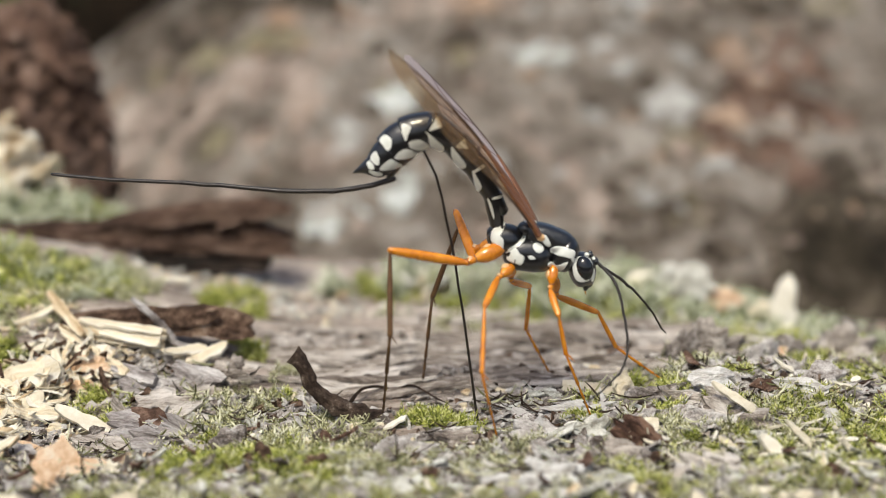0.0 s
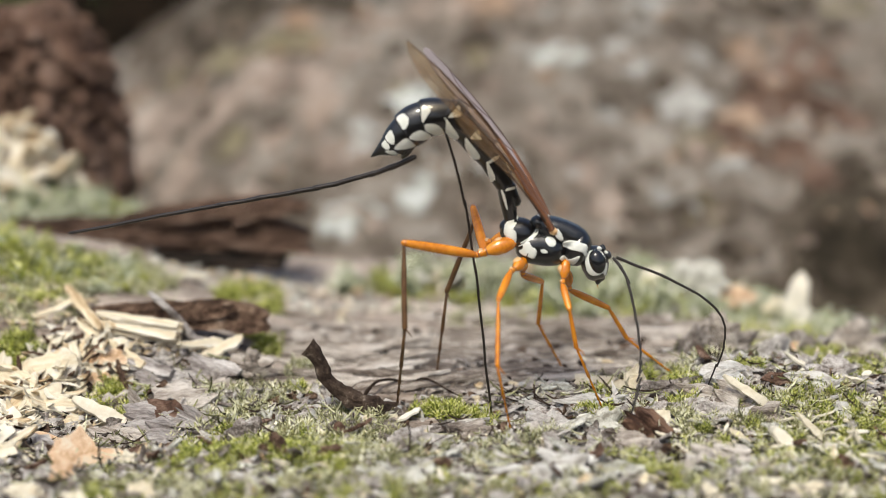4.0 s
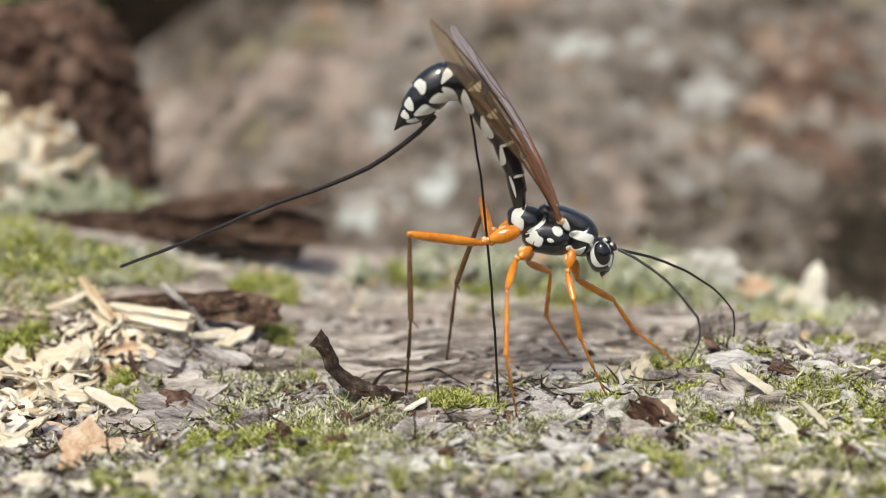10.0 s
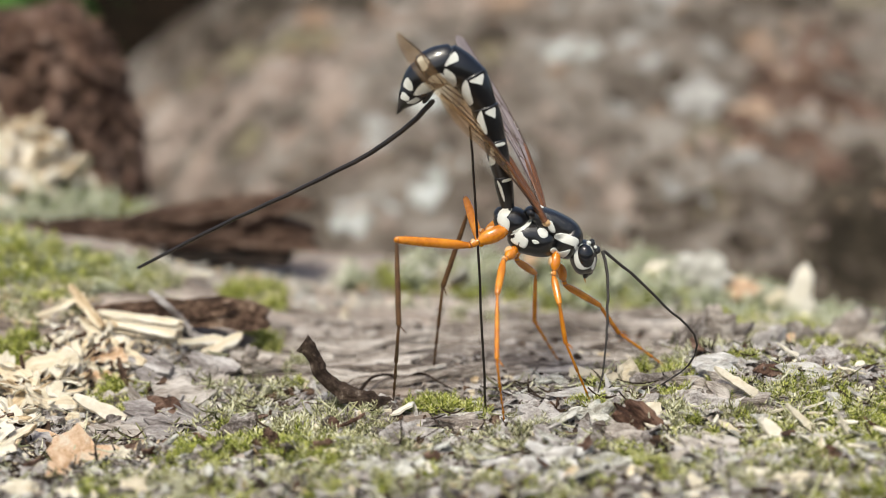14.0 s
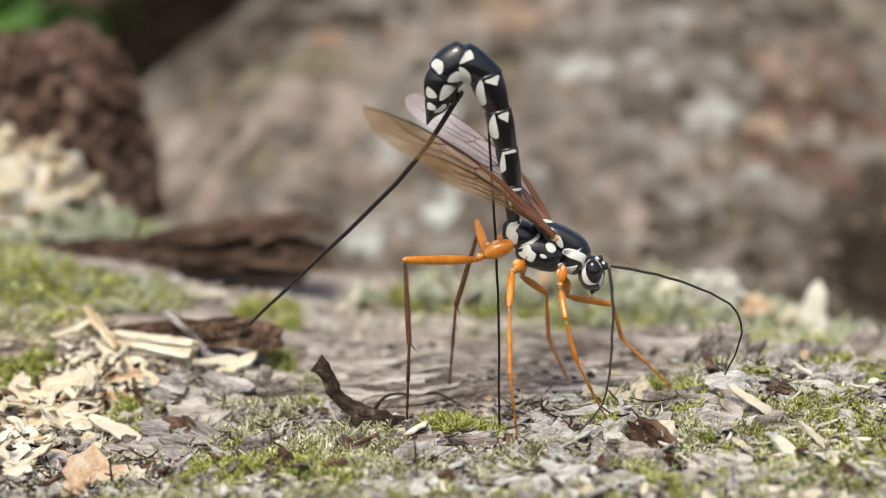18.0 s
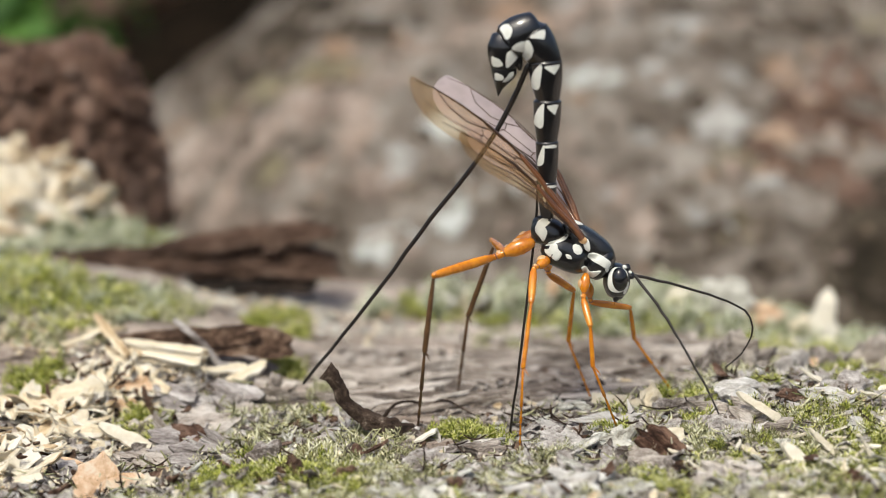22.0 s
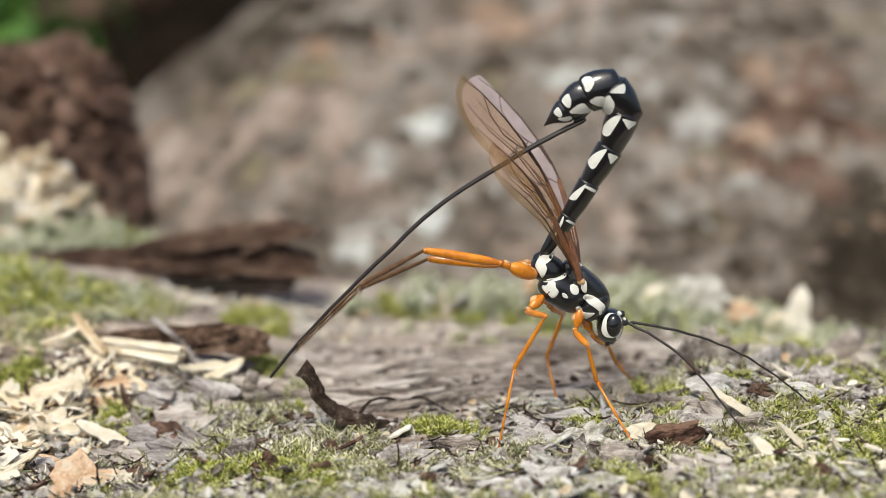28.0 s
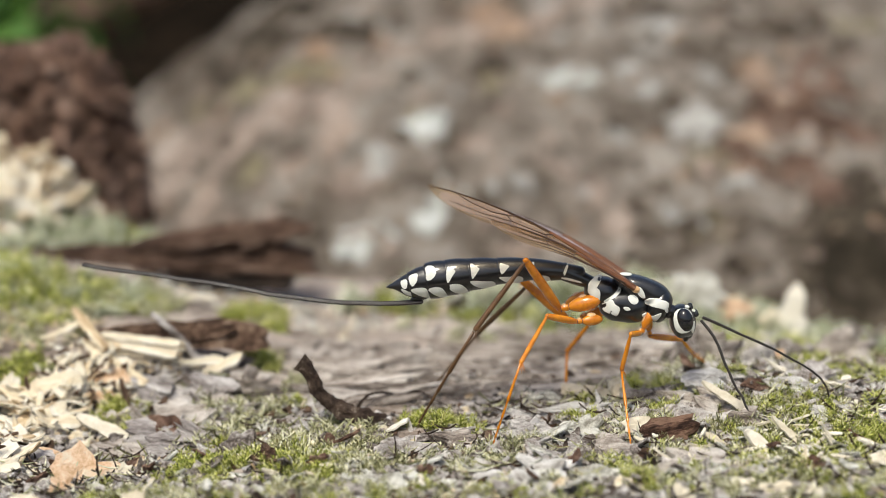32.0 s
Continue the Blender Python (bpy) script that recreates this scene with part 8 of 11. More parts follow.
    posture(12, thorax=(7.24, 17.68, 0.9), head=(13.71, 15.90),
            belly=(5.8, 20.7, 5.4, 23.8, 4.3, 27.1, 2.8, 30.1, 1.3, 32.9, -1.2, 33.5, -2.8, 32.1, -3.9, 30.5, -5.2, 28.2),
            sheath=(-1.8, 29.7, -3.3, 28.2, -4.7, 26.7, -6.3, 25.3, -7.9, 24.1, -9.7, 22.9, -11.4, 21.8, -13.3, 20.8, -15.1, 19.8, -16.9, 18.8, -18.7, 17.8, -20.6, 16.9, -22.5, 15.9, -24.3, 15, -26.2, 14.1, -28.1, 13.1, -29.9, 12.1, -31.7, 11, -33.4, 9.9), sheath_away=6,
            needle=(1.6, 30.2, 1.9, 28, 2.2, 25.7, 2.4, 23.4, 2.6, 21.2, 2.8, 18.9, 2.9, 16.6, 3.1, 14.4, 3.2, 12.1, 3.3, 9.8, 3.3, 7.5, 3.4, 5.3, 3.5, 3, 3.6, 0.7, 3.6, -1.6, 3.7, -3.9, 3.8, -6.1, 3.8, -8.4, 3.9, -10.7),
            feeler=(15.4, 16.1, 16.1, 15.5, 16.8, 14.9, 17.4, 14.3, 18, 13.7, 18.6, 13, 19.1, 12.3, 19.7, 11.6, 20.2, 10.8, 20.6, 10, 20.9, 9.2, 21.1, 8.3, 21.1, 7.4, 20.9, 6.5, 20.6, 5.7, 20.2, 4.9, 19.6, 4.2, 19, 3.5, 18.4, 2.9), feeler_away=-6.5,
            feeler_far=(15.7, 16, 16.5, 15.3, 17.3, 14.7, 18.1, 14.1, 18.9, 13.4, 19.6, 12.8, 20.3, 12.1, 21.1, 11.4, 21.8, 10.7, 22.4, 9.9, 23.1, 9.2, 23.8, 8.4, 24.4, 7.6, 25, 6.8, 25.3, 5.8, 25.4, 4.8, 25.3, 3.8, 25, 2.8, 24.8, 1.8), feeler_far_away=6.5,
            wings=(-1.4, 39, 0.6, 35.8, 77, 80, -6.5, 11.5),
            hind=(2, -4.6, 17.3, -4.8, -7.2, 18.8, -4.7, -8.7, 10.7, -5.8, -2.7, 0.3),
            hind_far=(2.8, -0.5, 17.3, 2.1, 3, 19.1, -0.8, 3.9, 10.7, -2.1, 6.7, 0.4),
            middle=(5.3, -5.7, 16, 4.6, -8.9, 13.8, 4.6, -11.8, 8.2, 5.5, -8.3, -0),
            middle_far=(6.8, 0.4, 14.1, 8.8, 3.5, 12.1, 8.6, 6.1, 6.4, 11.5, 9.4, 0.6),
            front=(10.3, -4.7, 14.2, 10.8, -6.6, 12, 11.5, -6.2, 8, 14.4, -2.8, 0.3),
            front_far=(11.6, -0.2, 12.2, 15.3, 2, 9.4, 17.4, 4.3, 5.6, 23.1, 6.9, 0.5))
    posture(13, thorax=(7.11, 17.83, 0.7), head=(13.50, 16.04),
            belly=(5.8, 21, 5.4, 24.1, 4.3, 27.3, 2.8, 30.3, 1.1, 33, -1.2, 33.8, -2.7, 32.3, -3.7, 30.6, -4.7, 28.1),
            sheath=(-1.8, 29.8, -3, 28.5, -4.1, 27.1, -5.3, 25.8, -6.6, 24.6, -8.1, 23.6, -9.6, 22.6, -11.1, 21.7, -12.6, 20.8, -14, 19.7, -15.4, 18.6, -16.8, 17.5, -18.2, 16.4, -19.7, 15.3, -21.1, 14.4, -22.6, 13.4, -24.1, 12.4, -25.6, 11.5, -27.1, 10.5), sheath_away=6,
            needle=(1.8, 30.2, 2, 28, 2.3, 25.7, 2.5, 23.4, 2.7, 21.2, 2.8, 18.9, 2.9, 16.6, 3.1, 14.3, 3.2, 12.1, 3.3, 9.8, 3.3, 7.5, 3.4, 5.2, 3.5, 3, 3.6, 0.7, 3.6, -1.6, 3.7, -3.9, 3.8, -6.1, 3.8, -8.4, 3.9, -10.7),
            feeler=(15.3, 16.1, 15.9, 15.2, 16.4, 14.4, 16.9, 13.5, 17.4, 12.7, 17.9, 11.8, 18.3, 10.9, 18.8, 10, 19.2, 9.1, 19.6, 8.2, 19.9, 7.2, 20, 6.2, 19.9, 5.2, 19.2, 4.5, 18.3, 4, 17.4, 3.7, 16.4, 3.4, 15.5, 3.1, 14.5, 2.8), feeler_away=-6.5,
            feeler_far=(15.7, 15.3, 15.8, 14.6, 15.9, 13.8, 16, 13, 16.1, 12.2, 16.1, 11.4, 16.1, 10.6, 16.1, 9.9, 16.1, 9.1, 16, 8.3, 15.9, 7.5, 15.8, 6.7, 15.7, 5.9, 15.5, 5.2, 15.3, 4.4, 15, 3.7, 14.7, 2.9, 14.4, 2.2, 14.1, 1.5), feeler_far_away=6.5,
            wings=(-1.2, 39.1, 0.9, 35.5, 77, 80, -6.5, 11.5),
            hind=(2.1, -4.6, 17.4, -4.7, -7.2, 18.8, -4.7, -8.7, 10.7, -5.8, -2.7, 0.3),
            hind_far=(2.9, -0.4, 17.4, 2.1, 3, 19.2, -0.8, 3.9, 10.7, -2.1, 6.6, 0.4),
            middle=(5.4, -5.7, 16.1, 4.8, -8.8, 13.8, 4.7, -11.8, 8.2, 5.5, -8.2, 0),
            middle_far=(6.8, 0.5, 14.3, 8.8, 3.5, 12.2, 8.6, 5.9, 6.4, 11.5, 9.5, 0.6),
            front=(10.4, -4.7, 14.2, 10.9, -6.6, 12, 11.5, -6.2, 8, 14.4, -2.8, 0.2),
            front_far=(11.6, -0.2, 12.2, 15.3, 2, 9.4, 17.4, 4.3, 5.6, 23.1, 7.1, 0.5))
    posture(14, thorax=(7.15, 17.92, -0.6), head=(13.55, 16.03),
            belly=(6, 20.7, 5.5, 24, 4.8, 27.5, 3.8, 30.9, 2.4, 33.9, 0.1, 35.2, -1.9, 34, -3.1, 32.3, -4.4, 29.9),
            sheath=(-1.4, 31.1, -2.7, 29.7, -4.2, 28.4, -5.8, 27.2, -7.4, 26.1, -9.1, 25.1, -10.9, 24.2, -12.6, 23.3, -14.4, 22.4, -16.1, 21.5, -17.9, 20.7, -19.7, 19.8, -21.5, 19, -23.2, 18.1, -25, 17.2, -26.7, 16.3, -28.5, 15.3, -30.2, 14.4, -31.9, 13.5), sheath_away=6,
            needle=(2.4, 28.5, 2.6, 26.3, 2.7, 24, 2.8, 21.7, 2.9, 19.4, 3, 17.2, 3.1, 14.9, 3.2, 12.6, 3.2, 10.3, 3.3, 8.1, 3.4, 5.8, 3.5, 3.5, 3.5, 1.2, 3.6, -1.1, 3.7, -3.3, 3.8, -5.6, 3.8, -7.9, 3.9, -10.2, 4, -12.4),
            feeler=(15.3, 16.1, 15.5, 15.4, 15.6, 14.8, 15.7, 14.1, 15.7, 13.4, 15.7, 12.7, 15.7, 12.1, 15.6, 11.4, 15.6, 10.7, 15.6, 10.1, 15.5, 9.4, 15.5, 8.7, 15.4, 8.1, 15.3, 7.4, 15.2, 6.7, 15.1, 6.1, 15, 5.4, 14.8, 4.8, 14.6, 4.1), feeler_away=-6.5,
            feeler_far=(15.5, 16.1, 16.4, 15.3, 17.2, 14.6, 18.1, 13.9, 18.9, 13.1, 19.7, 12.3, 20.5, 11.5, 21.3, 10.6, 22.1, 9.8, 23, 9.1, 23.8, 8.3, 24.5, 7.4, 24.8, 6.3, 24.6, 5.2, 24, 4.2, 23.2, 3.4, 22.3, 2.8, 21.3, 2.1, 20.4, 1.5), feeler_far_away=0.5,
            wings=(-4, 38.4, 3.3, 31.8, 78, 78, -5.5, 11.5),
            hind=(2.2, -4.6, 17.5, -4.7, -7.1, 18.8, -4.6, -8.7, 10.7, -5.8, -2.7, 0.3),
            hind_far=(3, -0.3, 17.5, 2.1, 3.1, 19.3, -0.8, 3.8, 10.8, -2.1, 6.5, 0.5),
            middle=(5.5, -5.8, 16.2, 4.9, -8.7, 13.8, 4.8, -11.8, 8.2, 5.5, -8.1, 0.1),
            middle_far=(6.9, 0.5, 14.5, 8.8, 3.5, 12.3, 8.7, 5.8, 6.4, 11.4, 9.6, 0.7),
            front=(10.4, -4.7, 14.3, 10.9, -6.6, 12, 11.5, -6.2, 8, 14.3, -2.8, 0.2),
            front_far=(11.7, -0.2, 12.1, 15.3, 2, 9.3, 17.4, 4.3, 5.6, 23.1, 7.2, 0.5))
    posture(17, thorax=(7.42, 18.16, -4.3), head=(13.90, 15.89),
            belly=(6.2, 21.4, 6.2, 24.9, 5.6, 28.6, 4.9, 32.3, 3.8, 35.6, 1.3, 36.8, -0.3, 35.1, -0.7, 32.9, -1.7, 30.1),
            sheath=(1.2, 32.7, 0.4, 31.1, -0.4, 29.6, -1.3, 28.1, -2.3, 26.7, -3.4, 25.3, -4.6, 24, -5.8, 22.8, -7, 21.5, -8.2, 20.2, -9.5, 19, -10.7, 17.8, -12, 16.5, -13.2, 15.3, -14.5, 14.1, -15.7, 12.8, -16.9, 11.6, -18.2, 10.3, -19.4, 9.1), sheath_away=6,
            needle=(4.2, 31.8, 4.3, 29.5, 4.4, 27.3, 4.4, 25, 4.4, 22.7, 4.4, 20.4, 4.4, 18.2, 4.4, 15.9, 4.4, 13.6, 4.3, 11.3, 4.2, 9.1, 4.1, 6.8, 3.9, 4.5, 3.8, 2.2, 3.6, -0, 3.5, -2.3, 3.4, -4.6, 3.2, -6.9, 3.1, -9.1),
            feeler=(15.8, 16, 16.1, 15, 16.4, 14, 16.6, 13, 16.9, 12, 17.1, 11, 17.2, 9.9, 17.4, 8.9, 17.5, 7.9, 17.6, 6.9, 17.6, 5.8, 17.4, 4.8, 17, 3.9, 16.1, 3.4, 15, 3.3, 14, 3.2, 13, 3.2, 11.9, 3.3, 10.9, 3.4), feeler_away=-6.5,
            feeler_far=(16, 15.9, 16.9, 15.5, 17.9, 15, 18.8, 14.6, 19.7, 14, 20.6, 13.5, 21.5, 12.8, 22.3, 12.2, 23.1, 11.4, 23.7, 10.6, 24.1, 9.6, 24.2, 8.6, 24, 7.5, 23.7, 6.5, 23.3, 5.5, 22.9, 4.5, 22.4, 3.6, 21.9, 2.7, 21.4, 1.7), feeler_far_away=6.5,
            wings=(-6.2, 33.9, -1.3, 29.2, 72, 70, -9.5, 11.5),
            hind=(2.1, -4.7, 17.9, -4.5, -8, 18.7, -4.7, -8.2, 10.6, -5.8, -2.4, 0.2),
            hind_far=(2.9, -0.7, 18.1, 2.3, 3.1, 19, -0.6, 4.2, 10.6, -2, 7, 0.4),
            middle=(5.6, -5.6, 16.4, 5.3, -8.6, 14, 5.1, -11.7, 8.5, 5.4, -8.9, -0),
            middle_far=(6.5, 0.4, 14.6, 8.9, 2.9, 12.2, 8.6, 5.5, 6.5, 11, 9.8, 1),
            front=(10.3, -4.7, 14.5, 11.1, -6.4, 12.1, 11.6, -6.3, 8.1, 14.7, -3.2, 0.3),
            front_far=(11.3, 0.3, 12.8, 15.9, 2.6, 11.6, 16.7, 4.6, 7.2, 22, 5.1, 0.7))
    posture(18, thorax=(6.69, 18.44, -3.2), head=(13.09, 16.33),
            belly=(5.3, 21.7, 5.3, 25.2, 4.7, 29, 3.9, 32.7, 2.7, 36, 0.3, 37.4, -1.3, 35.6, -1.8, 33.4, -2.7, 30.6),
            sheath=(0.3, 33.8, -0.7, 32.3, -1.7, 30.7, -2.7, 29.2, -3.8, 27.7, -5, 26.3, -6.2, 24.9, -7.5, 23.6, -8.8, 22.3, -10.1, 21, -11.4, 19.7, -12.8, 18.4, -14.1, 17.2, -15.4, 15.9, -16.8, 14.6, -18.1, 13.3, -19.4, 12.1, -20.8, 10.8, -22.1, 9.5), sheath_away=6,
            needle=(3, 32.1, 3.1, 29.8, 3.2, 27.6, 3.3, 25.3, 3.4, 23, 3.5, 20.7, 3.6, 18.5, 3.6, 16.2, 3.7, 13.9, 3.7, 11.6, 3.7, 9.4, 3.7, 7.1, 3.6, 4.8, 3.6, 2.5, 3.6, 0.2, 3.6, -2, 3.6, -4.3, 3.6, -6.6, 3.5, -8.9),
            feeler=(14.7, 16.3, 14.8, 15.5, 14.9, 14.6, 14.9, 13.7, 15, 12.9, 15, 12, 14.9, 11.1, 14.8, 10.2, 14.8, 9.4, 14.7, 8.5, 14.6, 7.6, 14.5, 6.8, 14.3, 5.9, 14.1, 5, 13.8, 4.2, 13.3, 3.5, 12.7, 2.9, 12.1, 2.3, 11.4, 1.7), feeler_away=-6.5,
            feeler_far=(15, 16.5, 16.1, 16.3, 17.2, 16.1, 18.3, 15.8, 19.4, 15.6, 20.5, 15.2, 21.6, 14.9, 22.6, 14.5, 23.7, 14, 24.7, 13.6, 25.7, 13, 26.7, 12.4, 27.4, 11.5, 27.8, 10.4, 27.9, 9.3, 27.6, 8.2, 27.3, 7.1, 26.8, 6.1, 26.3, 5), feeler_far_away=0.5,
            wings=(-7.3, 33.5, -2.5, 29.8, 71, 66, -9.5, 11.5),
            hind=(1.5, -4.5, 18, -5.1, -7.8, 18.9, -4.9, -8.4, 10.7, -5.8, -2.7, 0.3),
            hind_far=(2.4, -0.6, 18.1, 1.8, 3.1, 19.2, -0.8, 4.2, 10.7, -1.9, 6.6, 0.3),
            middle=(5.1, -5.8, 16.9, 4.8, -8.7, 14.3, 4.8, -11.5, 8.4, 5.5, -8.8, -0.1),
            middle_far=(6.2, 0.4, 14.8, 8.6, 2.8, 12.4, 8.8, 5.4, 6.7, 11.2, 8.3, 0.4),
            front=(9.8, -4.4, 15, 10.3, -7, 12.2, 11.3, -6.6, 8.1, 14.6, -3.3, 0.4),
            front_far=(10.7, 0.5, 12.7, 15.4, 2.4, 11.2, 16.4, 4.5, 6.9, 22.1, 5.2, 0.8))
    posture(19, thorax=(6.81, 18.79, -5.7), head=(13.20, 16.41),
            belly=(5.7, 22, 5.8, 25.5, 5.4, 29.4, 4.7, 33.1, 3.8, 36.6, 1.8, 38.7, -0.1, 37.2, -0.3, 34.9, -1.2, 32.1),
            sheath=(1.5, 34.6, 0.6, 33, -0.3, 31.4, -1.3, 29.9, -2.4, 28.5, -3.7, 27.1, -4.9, 25.7, -6.1, 24.4, -7.4, 23, -8.7, 21.7, -9.9, 20.3, -11.2, 19, -12.5, 17.7, -13.7, 16.4, -15, 15, -16.3, 13.7, -17.6, 12.4, -18.9, 11.1, -20.2, 9.8), sheath_away=6,
            needle=(4.2, 31.3, 4.3, 29, 4.4, 26.7, 4.4, 24.4, 4.4, 22.1, 4.4, 19.9, 4.3, 17.6, 4.3, 15.3, 4.3, 13, 4.2, 10.8, 4.1, 8.5, 4, 6.2, 3.9, 3.9, 3.7, 1.7, 3.6, -0.6, 3.5, -2.9, 3.4, -5.2, 3.2, -7.4, 3.1, -9.7),
            feeler=(14.8, 16.5, 15.5, 15.9, 16.3, 15.2, 16.9, 14.5, 17.6, 13.8, 18.2, 13.1, 18.8, 12.3, 19.3, 11.5, 19.8, 10.7, 20.2, 9.8, 20.5, 8.9, 20.7, 8, 20.7, 7, 20.5, 6.1, 20.2, 5.2, 19.9, 4.2, 19.6, 3.3, 19.3, 2.4, 18.9, 1.6), feeler_away=-6.5,
            feeler_far=(15, 16.5, 16.1, 16.1, 17.1, 15.7, 18.2, 15.2, 19.2, 14.8, 20.2, 14.3, 21.3, 13.8, 22.3, 13.3, 23.3, 12.7, 24.2, 12.1, 25.1, 11.3, 25.9, 10.5, 26.5, 9.6, 26.6, 8.4, 26.2, 7.4, 25.5, 6.5, 24.7, 5.7, 23.8, 5, 22.9, 4.2), feeler_far_away=0.5,
            wings=(-6.6, 34.4, -3.5, 31.4, 71, 61, -9.2, 11.5),
            hind=(1.9, -4.6, 18.4, -4.9, -7.4, 18.9, -4.7, -8.8, 10.7, -5.7, -2.8, 0.4),
            hind_far=(2.6, -0.7, 18.3, 1.9, 3.1, 19.1, -0.9, 4, 10.6, -2, 7.3, 0.6),
            middle=(5.1, -5.8, 17, 4.7, -8.6, 14.3, 4.7, -11.4, 8.5, 5.3, -8.8, -0),
            middle_far=(6.3, 0.9, 15.2, 9.3, 2.8, 12.9, 9.2, 5, 7, 11.9, 6.6, 0.4),
            front=(9.8, -4.4, 14.9, 10.5, -6.9, 12.1, 11.3, -6.7, 7.9, 14.5, -3.2, 0.4),
            front_far=(10.7, 0.4, 12.8, 15.2, 2.4, 11.1, 16.3, 4.5, 6.8, 21.9, 5.6, 0.8))
    posture(20, thorax=(6.73, 18.95, -6.9), head=(13.04, 16.58),
            belly=(5.7, 22.4, 5.8, 26, 5.3, 29.9, 4.6, 33.7, 3.7, 37.2, 1.8, 39.4, 0.1, 37.7, -0.3, 35.4, -0.9, 32.5),
            sheath=(1.8, 35.3, 1, 33.6, 0.2, 31.9, -0.7, 30.2, -1.8, 28.7, -2.9, 27.1, -4, 25.6, -5.2, 24.1, -6.4, 22.6, -7.6, 21.1, -8.8, 19.7, -10.1, 18.2, -11.3, 16.8, -12.6, 15.3, -13.8, 13.8, -14.9, 12.4, -16.1, 10.8, -17.3, 9.3, -18.4, 7.8), sheath_away=6,
            needle=(4.7, 29.7, 4.7, 27.5, 4.6, 25.2, 4.6, 22.9, 4.5, 20.6, 4.5, 18.4, 4.4, 16.1, 4.4, 13.8, 4.3, 11.5, 4.2, 9.3, 4.1, 7, 3.9, 4.7, 3.8, 2.4, 3.7, 0.2, 3.5, -2.1, 3.4, -4.4, 3.2, -6.7, 3.1, -8.9, 3, -11.2),
            feeler=(14.9, 16.8, 15.3, 15.9, 15.6, 15, 15.8, 14.1, 15.9, 13.2, 16.1, 12.3, 16.1, 11.4, 16.1, 10.5, 16, 9.6, 15.9, 8.7, 15.6, 7.8, 15.3, 7, 14.9, 6.1, 14.5, 5.3, 14.1, 4.5, 13.6, 3.7, 13.1, 3, 12.5, 2.2, 11.9, 1.5), feeler_away=-6.5,
            feeler_far=(15.1, 16.7, 16, 16, 17, 15.3, 17.9, 14.7, 18.8, 14, 19.6, 13.2, 20.5, 12.5, 21.3, 11.7, 22.2, 10.9, 23, 10.1, 23.7, 9.3, 24.4, 8.4, 25, 7.4, 25.2, 6.3, 24.7, 5.2, 24, 4.3, 23.3, 3.5, 22.5, 2.6, 21.7, 1.9), feeler_far_away=0.5,
            wings=(-6.7, 34.8, -3.8, 32.1, 70, 56, -9, 11.5),
            hind=(1.5, -4.4, 18.1, -4.8, -8.2, 18.9, -4.7, -8.6, 10.7, -5.7, -2.7, 0.3),
            hind_far=(2.8, -0.8, 18.6, 2, 3.1, 18.9, -0.9, 3.8, 10.6, -2, 7.9, 0.8),
            middle=(5.1, -5.8, 17.2, 4.6, -8.5, 14.3, 4.6, -11.3, 8.6, 5, -8.7, 0),
            middle_far=(6.5, 1.3, 15.6, 9.9, 2.9, 13.5, 9.7, 4.7, 7.4, 12.5, 5, 0.4),
            front=(9.7, -4.4, 14.8, 10.6, -6.7, 12, 11.2, -6.8, 7.7, 14.5, -3, 0.3),
            front_far=(10.7, 0.3, 12.9, 15.1, 2.4, 11, 16.2, 4.5, 6.7, 21.7, 6, 0.7))
